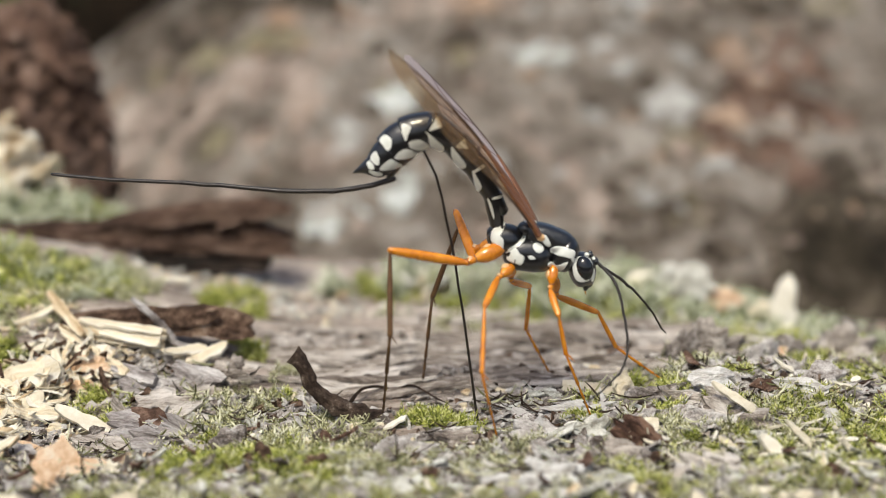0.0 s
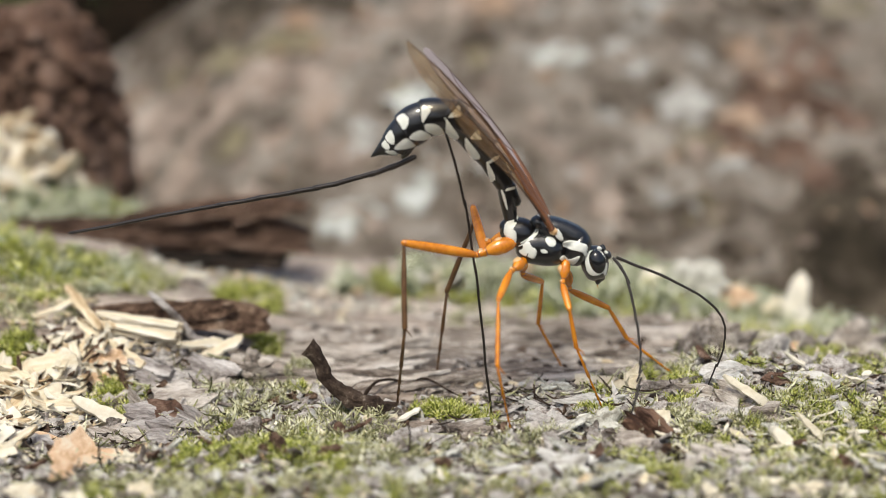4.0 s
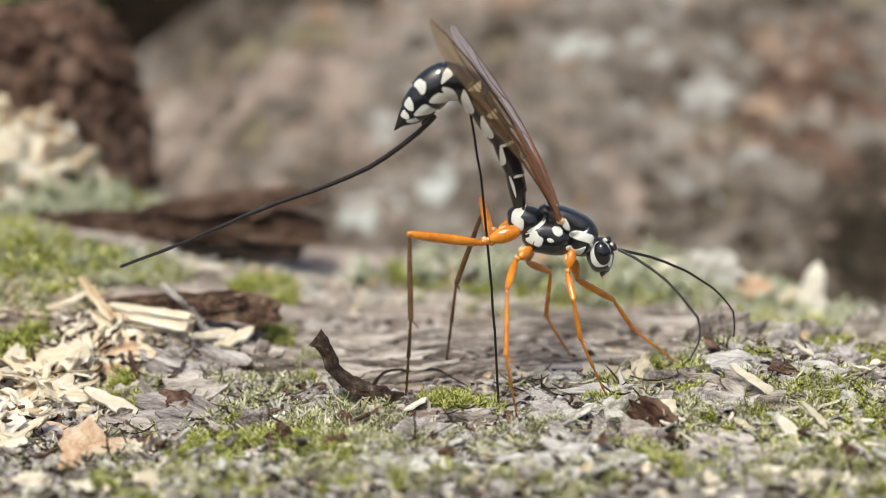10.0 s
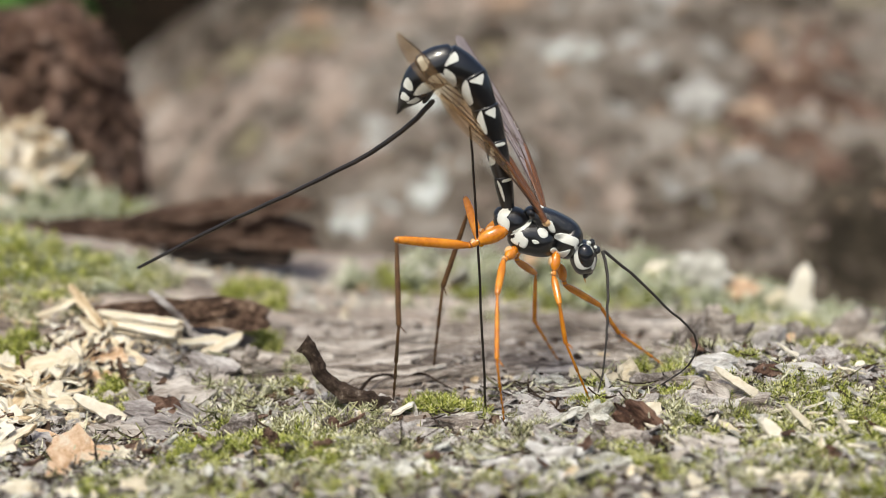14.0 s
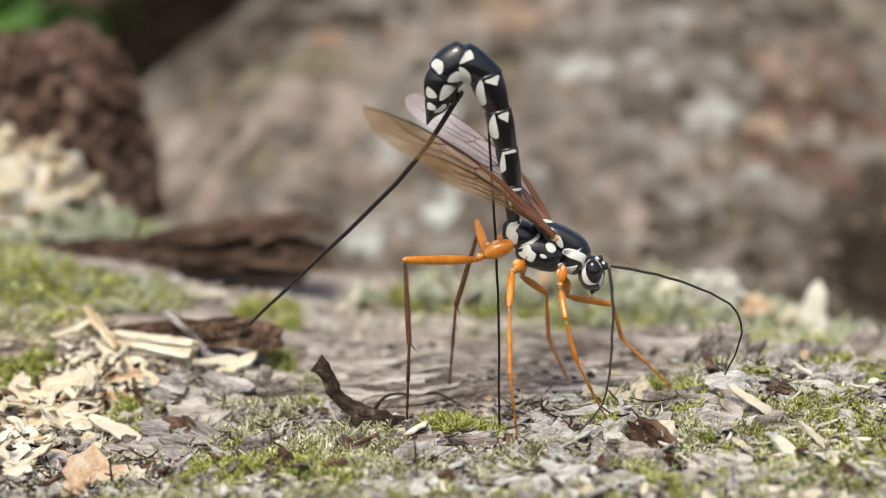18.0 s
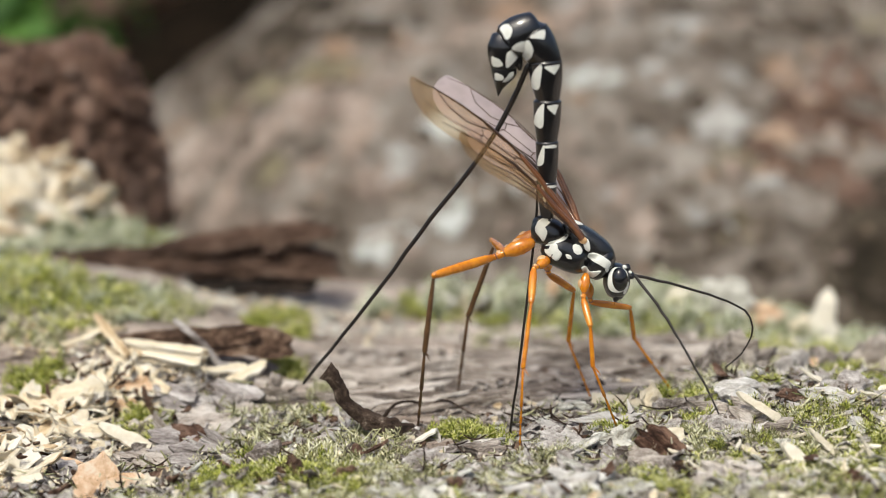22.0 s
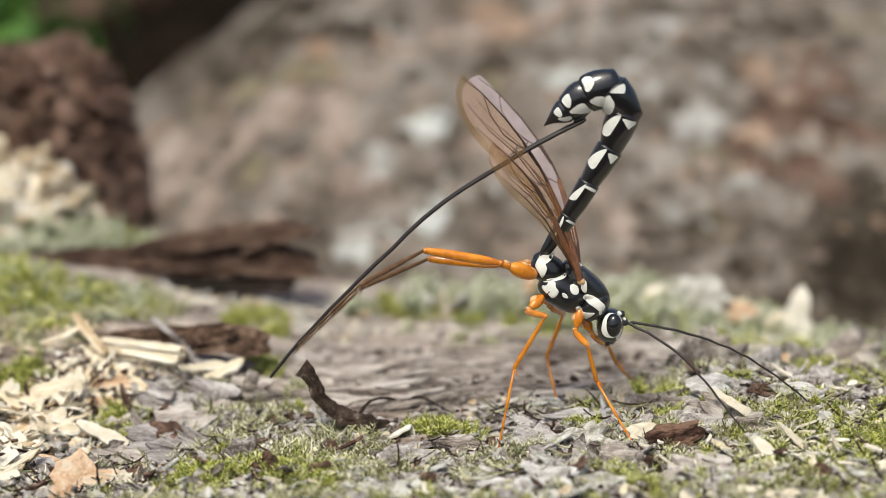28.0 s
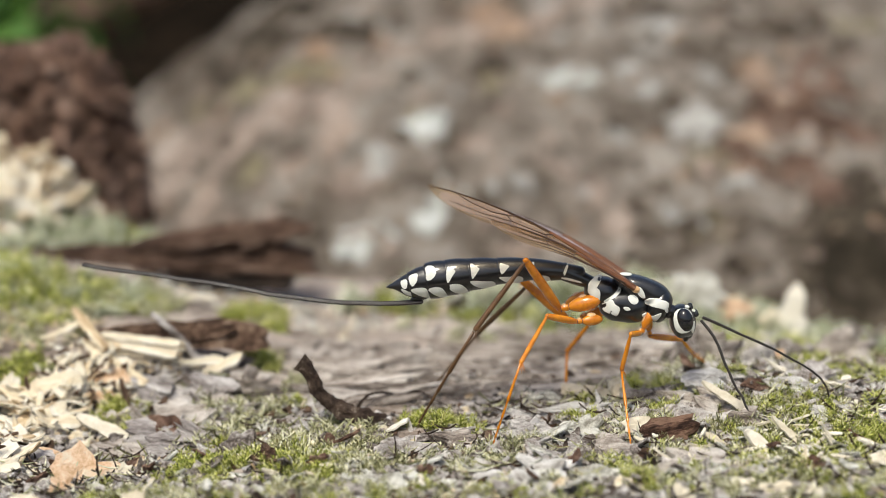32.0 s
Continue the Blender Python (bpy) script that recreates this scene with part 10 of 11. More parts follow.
    posture(28, thorax=(10.78, 15.20, -19.5), head=(16.92, 11.15),
            belly=(10.9, 19.5, 12.9, 22.5, 15, 26, 17, 29.3, 18.3, 32.7, 16.6, 35.1, 14.3, 34.2, 12.5, 32.8, 10.2, 30.7),
            sheath=(14.1, 31.7, 12, 30.7, 10, 29.7, 8, 28.6, 6, 27.4, 4.1, 26.3, 2.1, 25.1, 0.2, 23.8, -1.6, 22.4, -3.3, 20.9, -4.9, 19.3, -6.6, 17.8, -8.3, 16.2, -9.9, 14.6, -11.5, 13.1, -13.1, 11.4, -14.7, 9.8, -16.2, 8.1, -17.7, 6.3), sheath_away=-0,
            feeler=(18.6, 11.1, 19.4, 10.7, 20.3, 10.4, 21.1, 9.9, 21.8, 9.5, 22.6, 9, 23.3, 8.5, 24, 7.9, 24.6, 7.3, 25.2, 6.6, 25.8, 6, 26.4, 5.3, 26.9, 4.6, 27.5, 3.9, 28, 3.2, 28.6, 2.5, 29.2, 1.8, 29.7, 1.1, 30.3, 0.5), feeler_away=-6.5,
            feeler_far=(18.9, 11, 20, 10.8, 21.1, 10.6, 22.2, 10.3, 23.3, 10.1, 24.4, 9.7, 25.5, 9.4, 26.6, 9, 27.6, 8.5, 28.7, 8.1, 29.7, 7.5, 30.7, 7, 31.6, 6.3, 32.5, 5.7, 33.5, 5, 34.3, 4.3, 35.2, 3.6, 36.1, 2.8, 36.9, 2), feeler_far_away=0.5,
            wings=(2.3, 37.5, 4, 34.8, 56, 37, -4.5, 8.8),
            hind=(5.8, -5.1, 18.2, -1.6, -6.1, 19.9, -7.5, -11.7, 18, -14.4, -5.7, 10.4),
            hind_far=(6, -0.5, 16.8, -1.6, 0.3, 17.4, -8.9, 4, 13.5, -16.3, 5.6, 6.3),
            middle=(8.3, -5.6, 13.3, 10.1, -9, 13.8, 7, -8.2, 8.4, 5.1, -10.6, 0.1),
            middle_far=(10.8, 0.3, 12, 12.2, 3.9, 10.3, 10.4, 6.3, 4.8, 11.8, 1.7, -0.8),
            front=(13.1, -4.1, 10.6, 14.2, -6.7, 10.1, 15.1, -5.9, 6.1, 19.2, -10.4, -0.4),
            front_far=(15, -2.5, 9.7, 16.7, 1.5, 7.4, 17.8, 4.9, 4.3, 21.2, 10.1, -0.8))
    posture(29, thorax=(11.39, 16.60, -27.4), head=(17.18, 11.86),
            belly=(11.3, 21.1, 14.3, 23.3, 17.4, 26.2, 20.5, 28.5, 23.6, 30.3, 25.5, 32.6, 23.1, 34, 20.6, 33.8, 18, 34.4),
            sheath=(23.3, 31.6, 21.1, 32.3, 18.9, 32.6, 16.6, 32.5, 14.4, 32.1, 12.2, 31.6, 10, 30.8, 8, 29.8, 6, 28.6, 4.3, 27.1, 2.7, 25.5, 1.2, 23.8, -0.3, 22.1, -1.8, 20.4, -3.3, 18.6, -4.7, 16.8, -6.1, 15.1, -7.5, 13.2, -8.9, 11.5), sheath_away=-0,
            feeler=(19.1, 11.9, 19.8, 11.5, 20.6, 11, 21.3, 10.5, 21.9, 10, 22.5, 9.4, 23.1, 8.8, 23.7, 8.2, 24.2, 7.5, 24.8, 6.9, 25.3, 6.2, 25.8, 5.6, 26.3, 4.9, 26.8, 4.2, 27.2, 3.5, 27.6, 2.7, 27.9, 1.9, 28.3, 1.2, 28.6, 0.4), feeler_away=-6.5,
            feeler_far=(19.3, 11.7, 20.4, 11.4, 21.5, 11, 22.6, 10.7, 23.6, 10.3, 24.7, 9.9, 25.8, 9.5, 26.8, 9.1, 27.9, 8.6, 28.9, 8.1, 29.9, 7.6, 30.9, 7.1, 31.9, 6.5, 32.9, 5.9, 33.8, 5.3, 34.7, 4.6, 35.6, 3.9, 36.5, 3.1, 37.3, 2.4), feeler_far_away=0.5,
            wings=(5.1, 39.2, 7.6, 36.6, 61, 22, -4.5, 9.5),
            hind=(6.8, -4.4, 19.3, -0.4, -5.5, 18.9, -5.5, -11.7, 16.9, -11.7, -6.1, 8.3),
            hind_far=(6.8, -2.1, 18.5, -0.3, -2.2, 17.7, -6.3, 1.7, 12.6, -12.1, 8.3, 6.5),
            middle=(9, -5.4, 15, 10, -9.1, 14.4, 6.9, -8.4, 9, 5.3, -10.3, 0.3),
            middle_far=(10.5, 1.4, 13.7, 13.2, 3.7, 11.2, 10.9, 5.2, 5.4, 11.9, 0.8, -0.2),
            front=(13.4, -4.2, 11.4, 14.4, -6.6, 10, 15.1, -5.9, 6, 19.1, -10.5, -0.5),
            front_far=(15.5, -2.1, 11, 17.2, 1.5, 8.1, 18, 4.4, 4.4, 21.1, 9.7, -0.7))
    posture(29.25, thorax=(11.45, 16.82, -26.7), head=(17.32, 12.17),
            belly=(11.4, 21.2, 14.3, 23.5, 17.1, 26.4, 20.2, 28.8, 23.4, 30.7, 26.3, 31.3, 26, 33.7, 24, 35.1, 21.4, 36.8),
            sheath=(24.2, 32.4, 23, 34.1, 21.6, 35.7, 20.1, 37.1, 18.4, 38.5, 16.7, 39.7, 14.9, 40.7, 12.9, 41.5, 10.9, 42.2, 8.9, 42.7, 6.9, 43.1, 4.8, 43.4, 2.7, 43.6, 0.6, 43.7, -1.5, 43.7, -3.6, 43.7, -5.7, 43.6, -7.8, 43.5, -9.9, 43.4), sheath_away=6,
            feeler=(19.2, 12.2, 19.9, 11.7, 20.6, 11.3, 21.3, 10.8, 22, 10.2, 22.7, 9.6, 23.3, 9, 23.8, 8.3, 24.4, 7.7, 24.9, 7, 25.4, 6.3, 26, 5.6, 26.5, 4.9, 26.9, 4.2, 27.4, 3.4, 27.8, 2.7, 28.1, 1.9, 28.5, 1.1, 28.8, 0.3), feeler_away=-6.5,
            feeler_far=(19.4, 12, 20.4, 11.5, 21.4, 11, 22.4, 10.5, 23.4, 10, 24.4, 9.5, 25.4, 8.9, 26.3, 8.3, 27.3, 7.7, 28.2, 7.1, 29.1, 6.4, 30, 5.8, 30.9, 5, 31.7, 4.3, 32.6, 3.6, 33.4, 2.8, 34.2, 2, 35, 1.2, 35.8, 0.3), feeler_far_away=0.5,
            wings=(5, 39.6, 8.2, 36.8, 59, 21, -4.5, 10),
            hind=(6.9, -4.4, 19.2, -0.5, -5.1, 18.7, -5.4, -10.9, 15.9, -10.5, -5.4, 6.6),
            hind_far=(7, -1.3, 18.2, 0.1, -1.1, 17.2, -6, 2.2, 11.3, -11.4, 7, 3.6),
            middle=(9, -5.4, 14.9, 9.8, -9.1, 14.4, 6.8, -8.4, 9, 5.2, -10.5, 0.4),
            middle_far=(10.5, 1.4, 13.6, 13.1, 3.9, 11.2, 10.9, 5.2, 5.3, 11.9, 0.7, -0.1),
            front=(13.5, -3.9, 11.3, 14.5, -6.2, 10, 15.2, -5.7, 5.8, 19, -11.1, 0.1),
            front_far=(15.6, -2.1, 11.2, 17.2, 1.6, 8.3, 18, 4.4, 4.6, 21.1, 9.6, -0.7))
    posture(29.5, thorax=(11.50, 17.04, -26.0), head=(17.46, 12.47),
            belly=(11.5, 21.2, 14.2, 23.8, 17.1, 26.6, 20.1, 29.2, 23.5, 30.8, 26.5, 30.9, 27.3, 33.3, 26.4, 35.5, 27.2, 38.6),
            sheath=(24.6, 32.3, 25.2, 34.4, 25.6, 36.5, 26, 38.7, 26.4, 40.8, 26.9, 42.9, 27.2, 45.1, 27.5, 47.2, 27.8, 49.4, 28, 51.6, 28.1, 53.7, 28.3, 55.9, 28.4, 58.1, 28.5, 60.3, 28.7, 62.4, 28.8, 64.6, 28.9, 66.8, 29, 69, 29.2, 71.1), sheath_away=6,
            feeler=(19.2, 12.5, 20, 12, 20.7, 11.5, 21.4, 11, 22.1, 10.4, 22.8, 9.8, 23.4, 9.2, 24, 8.5, 24.5, 7.8, 25, 7.1, 25.6, 6.4, 26.1, 5.7, 26.6, 4.9, 27.1, 4.2, 27.5, 3.4, 27.9, 2.6, 28.3, 1.8, 28.6, 1, 29, 0.2), feeler_away=-6.5,
            feeler_far=(19.4, 12.3, 20.4, 11.7, 21.3, 11, 22.3, 10.4, 23.2, 9.7, 24.1, 9, 25, 8.3, 25.8, 7.6, 26.7, 6.8, 27.5, 6.1, 28.3, 5.3, 29.1, 4.4, 29.9, 3.6, 30.6, 2.7, 31.3, 1.8, 32.1, 1, 32.8, 0.1, 33.5, -0.8, 34.2, -1.7), feeler_far_away=0.5,
            wings=(5, 39.9, 8.8, 37, 57, 20, -4.5, 10.3),
            hind=(6.9, -4.4, 19.2, -0.5, -4.7, 18.4, -5.4, -10.2, 14.8, -9.3, -4.6, 4.9),
            hind_far=(7.2, -0.5, 17.9, 0.6, 0, 16.6, -5.6, 2.7, 10.1, -10.7, 5.7, 0.7),
            middle=(9.1, -5.4, 14.8, 9.7, -9.1, 14.4, 6.7, -8.3, 9.1, 5.2, -10.6, 0.5),
            middle_far=(10.6, 1.4, 13.5, 13.1, 4.1, 11.2, 10.9, 5.3, 5.3, 11.9, 0.5, -0),
            front=(13.6, -3.6, 11.3, 14.6, -5.9, 9.9, 15.2, -5.6, 5.7, 19, -11.7, 0.6),
            front_far=(15.6, -2.1, 11.4, 17.1, 1.7, 8.4, 18, 4.5, 4.8, 21.1, 9.6, -0.7))
    posture(30, thorax=(11.38, 15.17, -7.6), head=(18.24, 12.46),
            belly=(9.8, 18.8, 10.6, 22.1, 11, 25.8, 11.3, 29.4, 11.7, 32.8, 12.4, 35.4, 12.3, 37.7, 11.3, 39.7, 10.1, 42.3),
            sheath=(10.5, 36.7, 9.9, 38.5, 9.4, 40.4, 8.9, 42.2, 8.3, 44, 7.6, 45.8, 7, 47.5, 6.3, 49.3, 5.6, 51.1, 4.8, 52.8, 4.1, 54.6, 3.3, 56.3, 2.6, 58, 1.8, 59.8, 1, 61.5, 0.2, 63.2, -0.6, 64.9, -1.4, 66.7, -2.2, 68.4), sheath_away=6,
            feeler=(19.9, 12.6, 21, 12.3, 22.1, 12, 23.1, 11.5, 24.2, 11.1, 25.2, 10.5, 26.2, 10, 27.2, 9.4, 28.1, 8.8, 29.1, 8.2, 29.9, 7.4, 30.6, 6.5, 31, 5.4, 30.9, 4.3, 30.4, 3.2, 29.8, 2.3, 29.1, 1.4, 28.4, 0.5, 27.6, -0.4), feeler_away=-0.5,
            feeler_far=(20.1, 12.6, 21.2, 12.5, 22.3, 12.4, 23.3, 12.4, 24.4, 12.3, 25.5, 12.2, 26.5, 12.1, 27.6, 12, 28.7, 11.9, 29.7, 11.7, 30.7, 11.3, 31.4, 10.4, 31.5, 9.4, 31.4, 8.3, 31.2, 7.2, 31, 6.1, 30.9, 5.1, 30.7, 4, 30.5, 2.9), feeler_far_away=6.5,
            wings=(-0.2, 36.7, 3.1, 33.5, 51, 36, -4.5, 10.5),
            hind=(6.1, -4.2, 16.1, 1.8, -7.2, 21.3, -4.7, -10.6, 16.5, -9, -2.9, 8.3),
            hind_far=(6.1, -0.7, 15.7, 4.6, 2.7, 17.3, -0.1, 4.3, 9.9, -3, 7.9, 0.3),
            middle=(8.6, -3.7, 13.3, 8, -7.4, 13.6, 5.8, -11.8, 10.3, 4.9, -12.1, 1),
            middle_far=(10.1, 0.6, 12.1, 12.4, 3.9, 10.8, 10.6, 5.9, 5.1, 12, 1.5, -0.6),
            front=(14.6, -3.5, 11.1, 14.9, -6.2, 10.1, 15.5, -5.8, 5.9, 18.9, -11.6, 0.2),
            front_far=(16, -2.2, 10.9, 17.1, 2.4, 9.3, 18.1, 4.9, 5.4, 21.2, 9.4, -0.6))
    posture(30.5, thorax=(11.63, 14.90, 1.2), head=(18.83, 13.17),
            belly=(9.8, 18.2, 8.5, 21, 6.9, 24.1, 5.1, 26.9, 3.6, 29.7, 2.4, 31.9, 1, 33.5, -0.9, 34.1, -3.4, 34.8),
            sheath=(0.3, 31.6, -1.6, 32.5, -3.4, 33.5, -5.1, 34.7, -6.7, 36.1, -8.1, 37.6, -9.5, 39.2, -10.8, 40.8, -12.1, 42.5, -13.4, 44.1, -14.6, 45.8, -15.8, 47.5, -17.1, 49.2, -18.3, 50.9, -19.5, 52.6, -20.7, 54.3, -21.8, 56, -23, 57.8, -24.2, 59.5), sheath_away=6,
            feeler=(20.4, 13.5, 20.9, 13.3, 21.4, 13.2, 21.9, 13, 22.4, 12.8, 22.9, 12.6, 23.4, 12.4, 23.9, 12.2, 24.3, 12, 24.8, 11.7, 25.3, 11.5, 25.7, 11.4, 26.3, 11.3, 26.8, 11.2, 27.2, 11, 27.7, 10.7, 28, 10.4, 28.4, 10, 28.7, 9.6), feeler_away=-6.5,
            feeler_far=(20.7, 13.4, 21.5, 13, 22.4, 12.6, 23.2, 12.2, 24, 11.8, 24.8, 11.4, 25.6, 10.9, 26.4, 10.4, 27.2, 10, 28, 9.5, 28.8, 9, 29.5, 8.4, 30.2, 7.8, 30.6, 7, 30.8, 6, 30.8, 5.1, 30.9, 4.2, 31, 3.3, 31.1, 2.3), feeler_far_away=6.5,
            wings=(-2.3, 33.3, 3.3, 30.3, 51, 40, -4.5, 11.5),
            hind=(6.3, -3.8, 15.4, 2, -6.4, 20.7, -4.6, -8.2, 15.1, -10.8, -5, 5.1),
            hind_far=(6.2, -0.6, 15.1, 4.9, 2.2, 17.6, 0.4, 4.4, 10.2, -2.7, 7.5, 0.4),
            middle=(8.5, -5.6, 13.5, 7.6, -9.2, 14.8, 5.5, -7.6, 9.2, 4.8, -11.1, 0.6),
            middle_far=(10.3, 0, 12.2, 12.2, 3.4, 10.6, 10.5, 6.1, 5.3, 12.2, 2.4, -1.1),
            front=(14.9, -3.6, 11.1, 15, -6.2, 9.9, 15.7, -5.6, 5.8, 19.1, -11.5, 0.2),
            front_far=(16.3, -2, 11.2, 17.4, 2.5, 9.2, 18, 5.6, 5.8, 21.3, 9.3, -0.6))
    posture(31, thorax=(15.58, 13.04, 1.1), head=(22.95, 11.21),
            belly=(13.4, 15.6, 11.4, 18, 8.8, 20.1, 6, 21.9, 3.3, 23.4, 1.1, 24.6, -0.9, 25.3, -2.9, 25.3, -5.5, 25.3),
            sheath=(-0.6, 23, -2.6, 23.5, -4.7, 23.9, -6.8, 24.3, -8.9, 24.7, -10.9, 25.3, -12.9, 26, -14.8, 26.9, -16.7, 27.7, -18.7, 28.6, -20.6, 29.4, -22.6, 30.2, -24.5, 31, -26.5, 31.8, -28.4, 32.6, -30.4, 33.4, -32.4, 34.2, -34.3, 35, -36.3, 35.8), sheath_away=6,
            feeler=(24.7, 11.2, 25.2, 11, 25.7, 10.7, 26.1, 10.4, 26.6, 10.1, 27.1, 9.8, 27.5, 9.4, 28, 9.1, 28.4, 8.8, 28.9, 8.5, 29.4, 8.2, 29.8, 7.9, 30.3, 7.7, 30.9, 7.5, 31.3, 7.2, 31.8, 6.9, 32.2, 6.5, 32.5, 6.1, 32.7, 5.6), feeler_away=-6.5,
            feeler_far=(24.8, 11.1, 25.8, 10.6, 26.8, 10, 27.7, 9.4, 28.6, 8.7, 29.4, 7.9, 30.2, 7.1, 31, 6.4, 31.9, 5.6, 32.8, 4.9, 33.6, 4.2, 34.3, 3.3, 34.6, 2.2, 34.8, 1.1, 34.9, -0.1, 34.9, -1.2, 34.9, -2.3, 34.9, -3.5, 35, -4.6), feeler_far_away=3.2,
            wings=(1.4, 32.2, 6, 31.3, 59, 24, -4.5, 10),
            hind=(10.2, -3.5, 12.9, 7.7, -6.5, 19, 1, -8.4, 13.3, -4.4, -5.1, 2.9),
            hind_far=(10.2, -0.9, 12.3, 7.6, 1.5, 15.3, 2.3, 3.4, 8.4, -2.6, 7.5, -0.1),
            middle=(11.8, -4.6, 11.6, 9.8, -7.2, 13.5, 7.4, -11.2, 9.6, 5, -11.1, 0.8),
            middle_far=(13.1, -0.1, 11.1, 14.4, 3.5, 9.4, 12.6, 7, 4.6, 12.4, 2.3, -1.1),
            front=(19.2, -3.7, 10, 17.9, -6.3, 10.1, 17.7, -4.8, 6.2, 18.9, -11.5, 0.6),
            front_far=(20.8, -1.5, 9.3, 23.7, 2.4, 7.7, 25.8, 5.5, 4.9, 29.6, 11.4, 0.7))
    posture(31.5, thorax=(15.51, 13.19, 3.4), head=(22.82, 11.54),
            belly=(13.4, 15.6, 10.9, 17.1, 7.8, 17.9, 4.7, 18.3, 1.8, 18.6, -0.6, 18.9, -2.6, 18.9, -4.4, 18.6, -6.8, 18.2),
            sheath=(-2.2, 17, -4, 16.9, -5.9, 16.8, -7.7, 16.8, -9.6, 16.8, -11.4, 17, -13.2, 17.3, -15, 17.7, -16.8, 18.1, -18.6, 18.6, -20.4, 19.1, -22.2, 19.6, -24, 20, -25.8, 20.4, -27.6, 20.8, -29.4, 21.3, -31.2, 21.7, -33, 22.2, -34.8, 22.6), sheath_away=6,
            feeler=(24.5, 11.7, 25.2, 11, 25.8, 10.2, 26.2, 9.3, 26.5, 8.4, 26.8, 7.4, 27.1, 6.5, 27.4, 5.5, 27.6, 4.6, 27.6, 3.6, 27.6, 2.6, 27.4, 1.6, 27.2, 0.7, 26.9, -0.3, 26.6, -1.2, 26.2, -2.2, 25.9, -3.1, 25.6, -4, 25.2, -5), feeler_away=-6.5,
            feeler_far=(24.8, 11.6, 25.6, 10.9, 26.4, 10.2, 27.3, 9.4, 28.1, 8.7, 28.9, 8, 29.7, 7.2, 30.5, 6.5, 31.3, 5.7, 32.2, 5, 33, 4.2, 33.8, 3.5, 34.6, 2.7, 35.4, 1.9, 35.9, 1, 36.3, -0.1, 36.4, -1.2, 36.2, -2.2, 35.8, -3.3), feeler_far_away=5.5,
            wings=(0.2, 29.8, 7.2, 32.5, 76, 14, -6.5, 10),
            hind=(9.9, -3.6, 12.7, 7.5, -6.8, 18.8, 2.5, -7.5, 11.9, -2.5, -5.2, 1.1),
            hind_far=(10, -0.7, 11.9, 7.7, 0.4, 15.1, 2.6, 3.7, 8.6, -2.3, 7.6, -0),
            middle=(11.8, -4.4, 11.7, 9.5, -6.9, 13.5, 7.3, -11.3, 9.9, 4.8, -12.1, 0.9),
            middle_far=(13.2, -0.2, 11.1, 14.5, 3.5, 9.7, 12.7, 7, 4.9, 12.4, 2.5, -1.1),
            front=(18.9, -3.9, 10.3, 17.6, -6.5, 10.2, 17.3, -4.7, 6.4, 18.6, -11.3, 0.6),
            front_far=(20.8, -1.3, 9.5, 24.1, 2.1, 7.5, 26, 5.6, 4.8, 29.4, 11.6, 0.6))
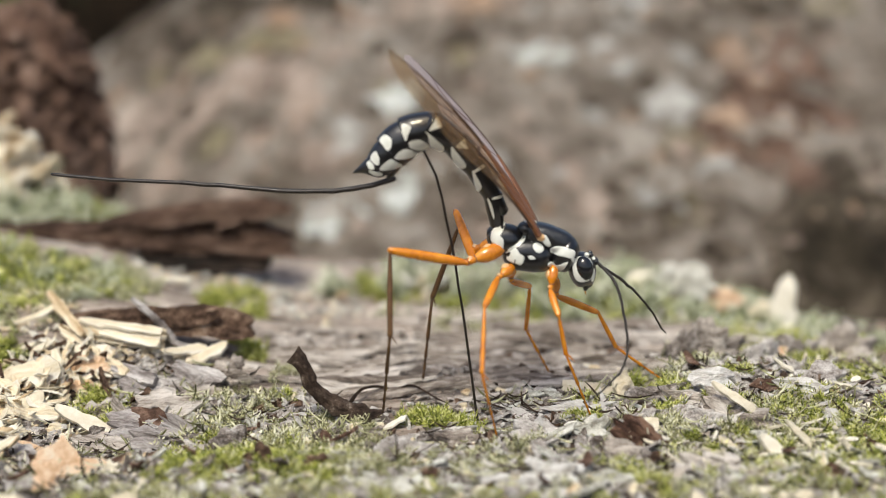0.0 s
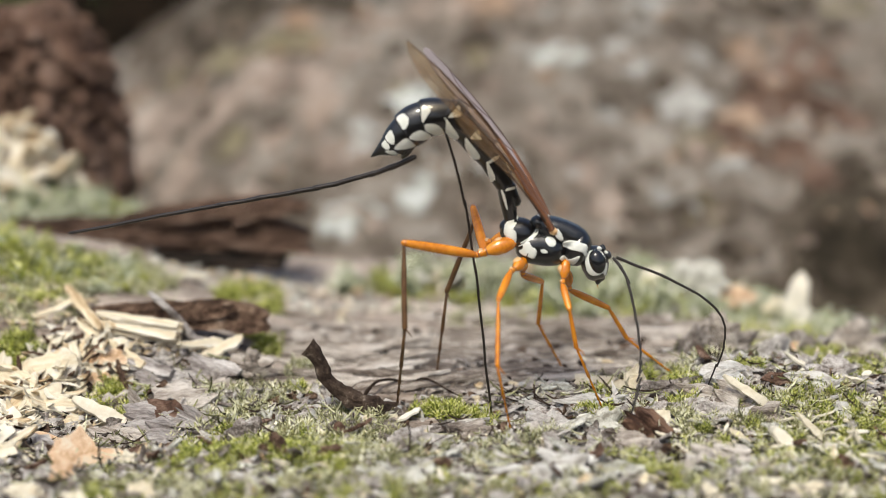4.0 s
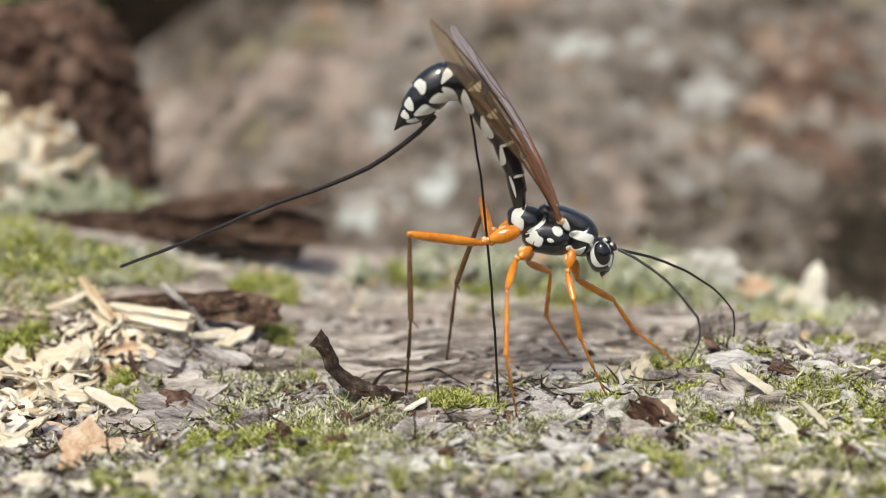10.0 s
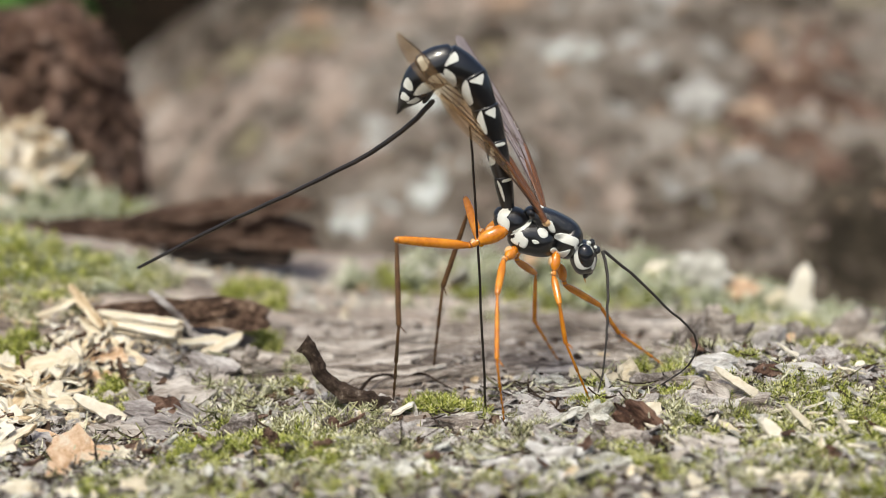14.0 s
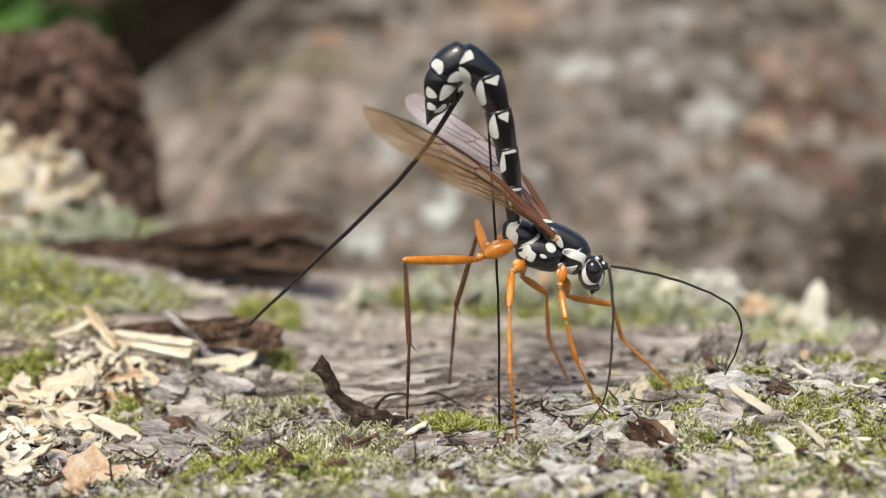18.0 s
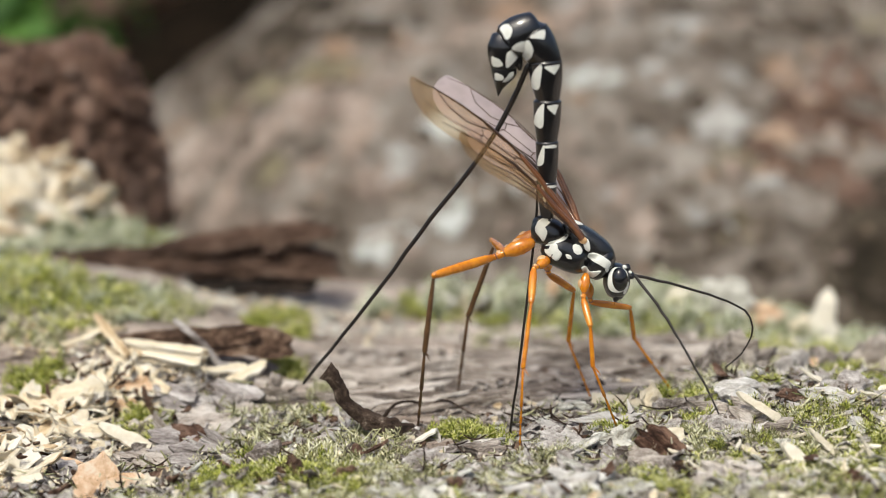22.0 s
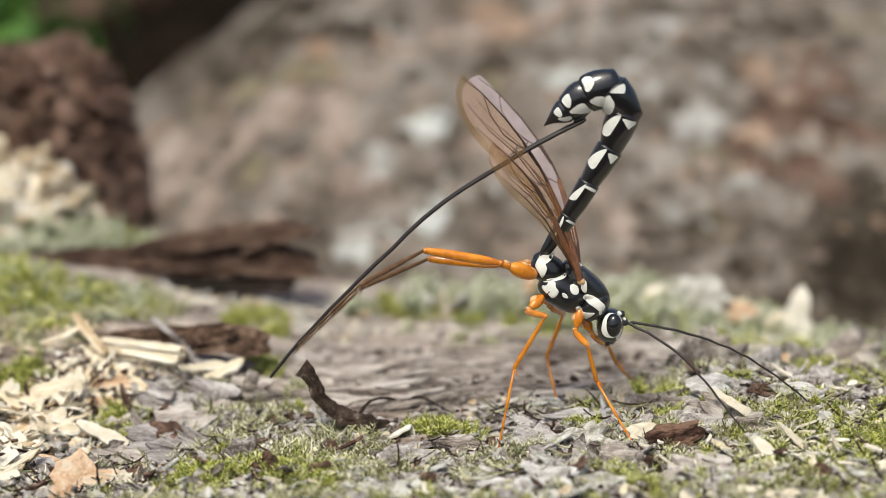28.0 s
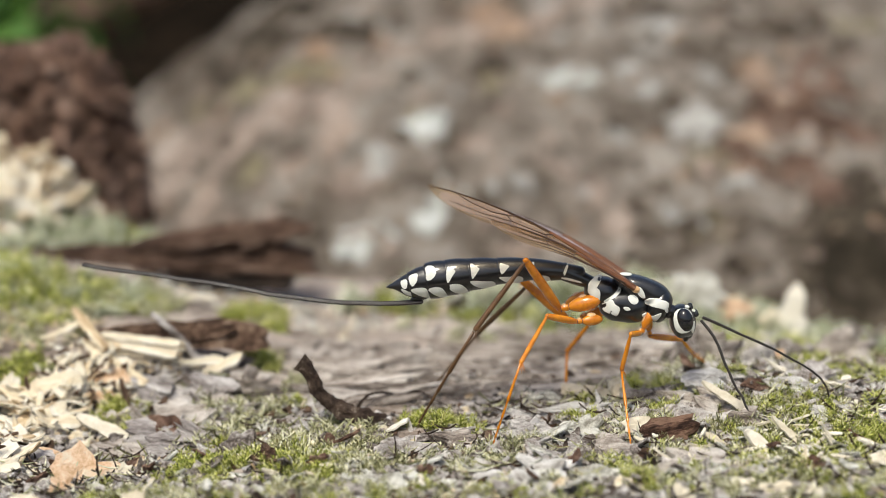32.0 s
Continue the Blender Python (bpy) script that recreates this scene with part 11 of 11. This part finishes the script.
    posture(32, thorax=(17.22, 12.57, 4.3), head=(24.58, 10.99),
            belly=(15.2, 14.8, 12.5, 16, 9.3, 16.3, 6.2, 16.2, 3.3, 15.9, 0.9, 15.6, -1, 15.3, -2.9, 14.9, -5.3, 14.4),
            sheath=(-2.3, 13.1, -4.3, 12.9, -6.2, 12.8, -8.2, 12.8, -10.2, 12.8, -12.1, 12.9, -14.1, 13.1, -16.1, 13.3, -18, 13.5, -20, 13.9, -21.9, 14.2, -23.9, 14.5, -25.8, 14.7, -27.8, 14.9, -29.7, 15.2, -31.7, 15.4, -33.7, 15.6, -35.6, 15.8, -37.6, 16.1), sheath_away=6,
            feeler=(26.4, 10.6, 27, 9.9, 27.5, 9.2, 27.9, 8.4, 28.2, 7.6, 28.5, 6.7, 28.9, 5.9, 29.2, 5.1, 29.6, 4.3, 30.1, 3.6, 30.4, 2.8, 30.8, 1.9, 31.1, 1.1, 31.3, 0.2, 31.5, -0.6, 31.6, -1.5, 31.8, -2.4, 31.9, -3.2, 32.1, -4.1), feeler_away=-6.5,
            feeler_far=(26.6, 10.8, 27.7, 10.3, 28.7, 9.8, 29.7, 9.3, 30.7, 8.8, 31.8, 8.3, 32.8, 7.8, 33.8, 7.3, 34.8, 6.7, 35.8, 6.1, 36.7, 5.6, 37.7, 4.9, 38.5, 4.2, 39.2, 3.2, 39.5, 2.1, 39.3, 1, 39, -0.1, 38.5, -1.1, 38.1, -2.2), feeler_far_away=0.5,
            wings=(0.3, 25.6, 0.4, 21.9, 83, 83, -6.5, 9.8),
            hind=(12, -3.6, 12.4, 8.7, -6.5, 18.2, 3.4, -7.8, 11.4, -2.5, -5.4, 1.1),
            hind_far=(11.8, -0.5, 11.4, 8.9, -0.1, 14, 3.5, 3.4, 7.9, -1.9, 8.2, 0.1),
            middle=(13.6, -4.8, 11.4, 10.7, -6.8, 12.6, 8, -11.4, 9.3, 5, -11.7, 0.7),
            middle_far=(14.4, 0.2, 10.5, 16, 3.9, 9.4, 13, 6.7, 4.7, 12.6, 2, -0.9),
            front=(20.2, -3.6, 9.7, 19, -6.1, 10.4, 18.1, -5.1, 6.3, 18.6, -11.6, 0.5),
            front_far=(21.3, -1.3, 8.7, 24.8, 2, 7.3, 26.6, 5.3, 4.4, 29.7, 11.8, 0.7))
    for ob, rows in track.items():
        walk(ob, rows)
    lying = (18.7 * MM, -10.5 * MM, (ground_at(18.7, -10.5) + 0.9) * MM)
    pushed = (22.3 * MM, -9.3 * MM, (ground_at(22.3, -9.3) + 1.1) * MM)
    walk(brown_chip, [(0, pose(*lying, 48, 34, -8)), (25.6, pose(*lying, 48, 34, -8)), (27.3, pose(*pushed, 50, -10, 10)), (32, pose(*pushed, 50, -10, 10))])


motions()
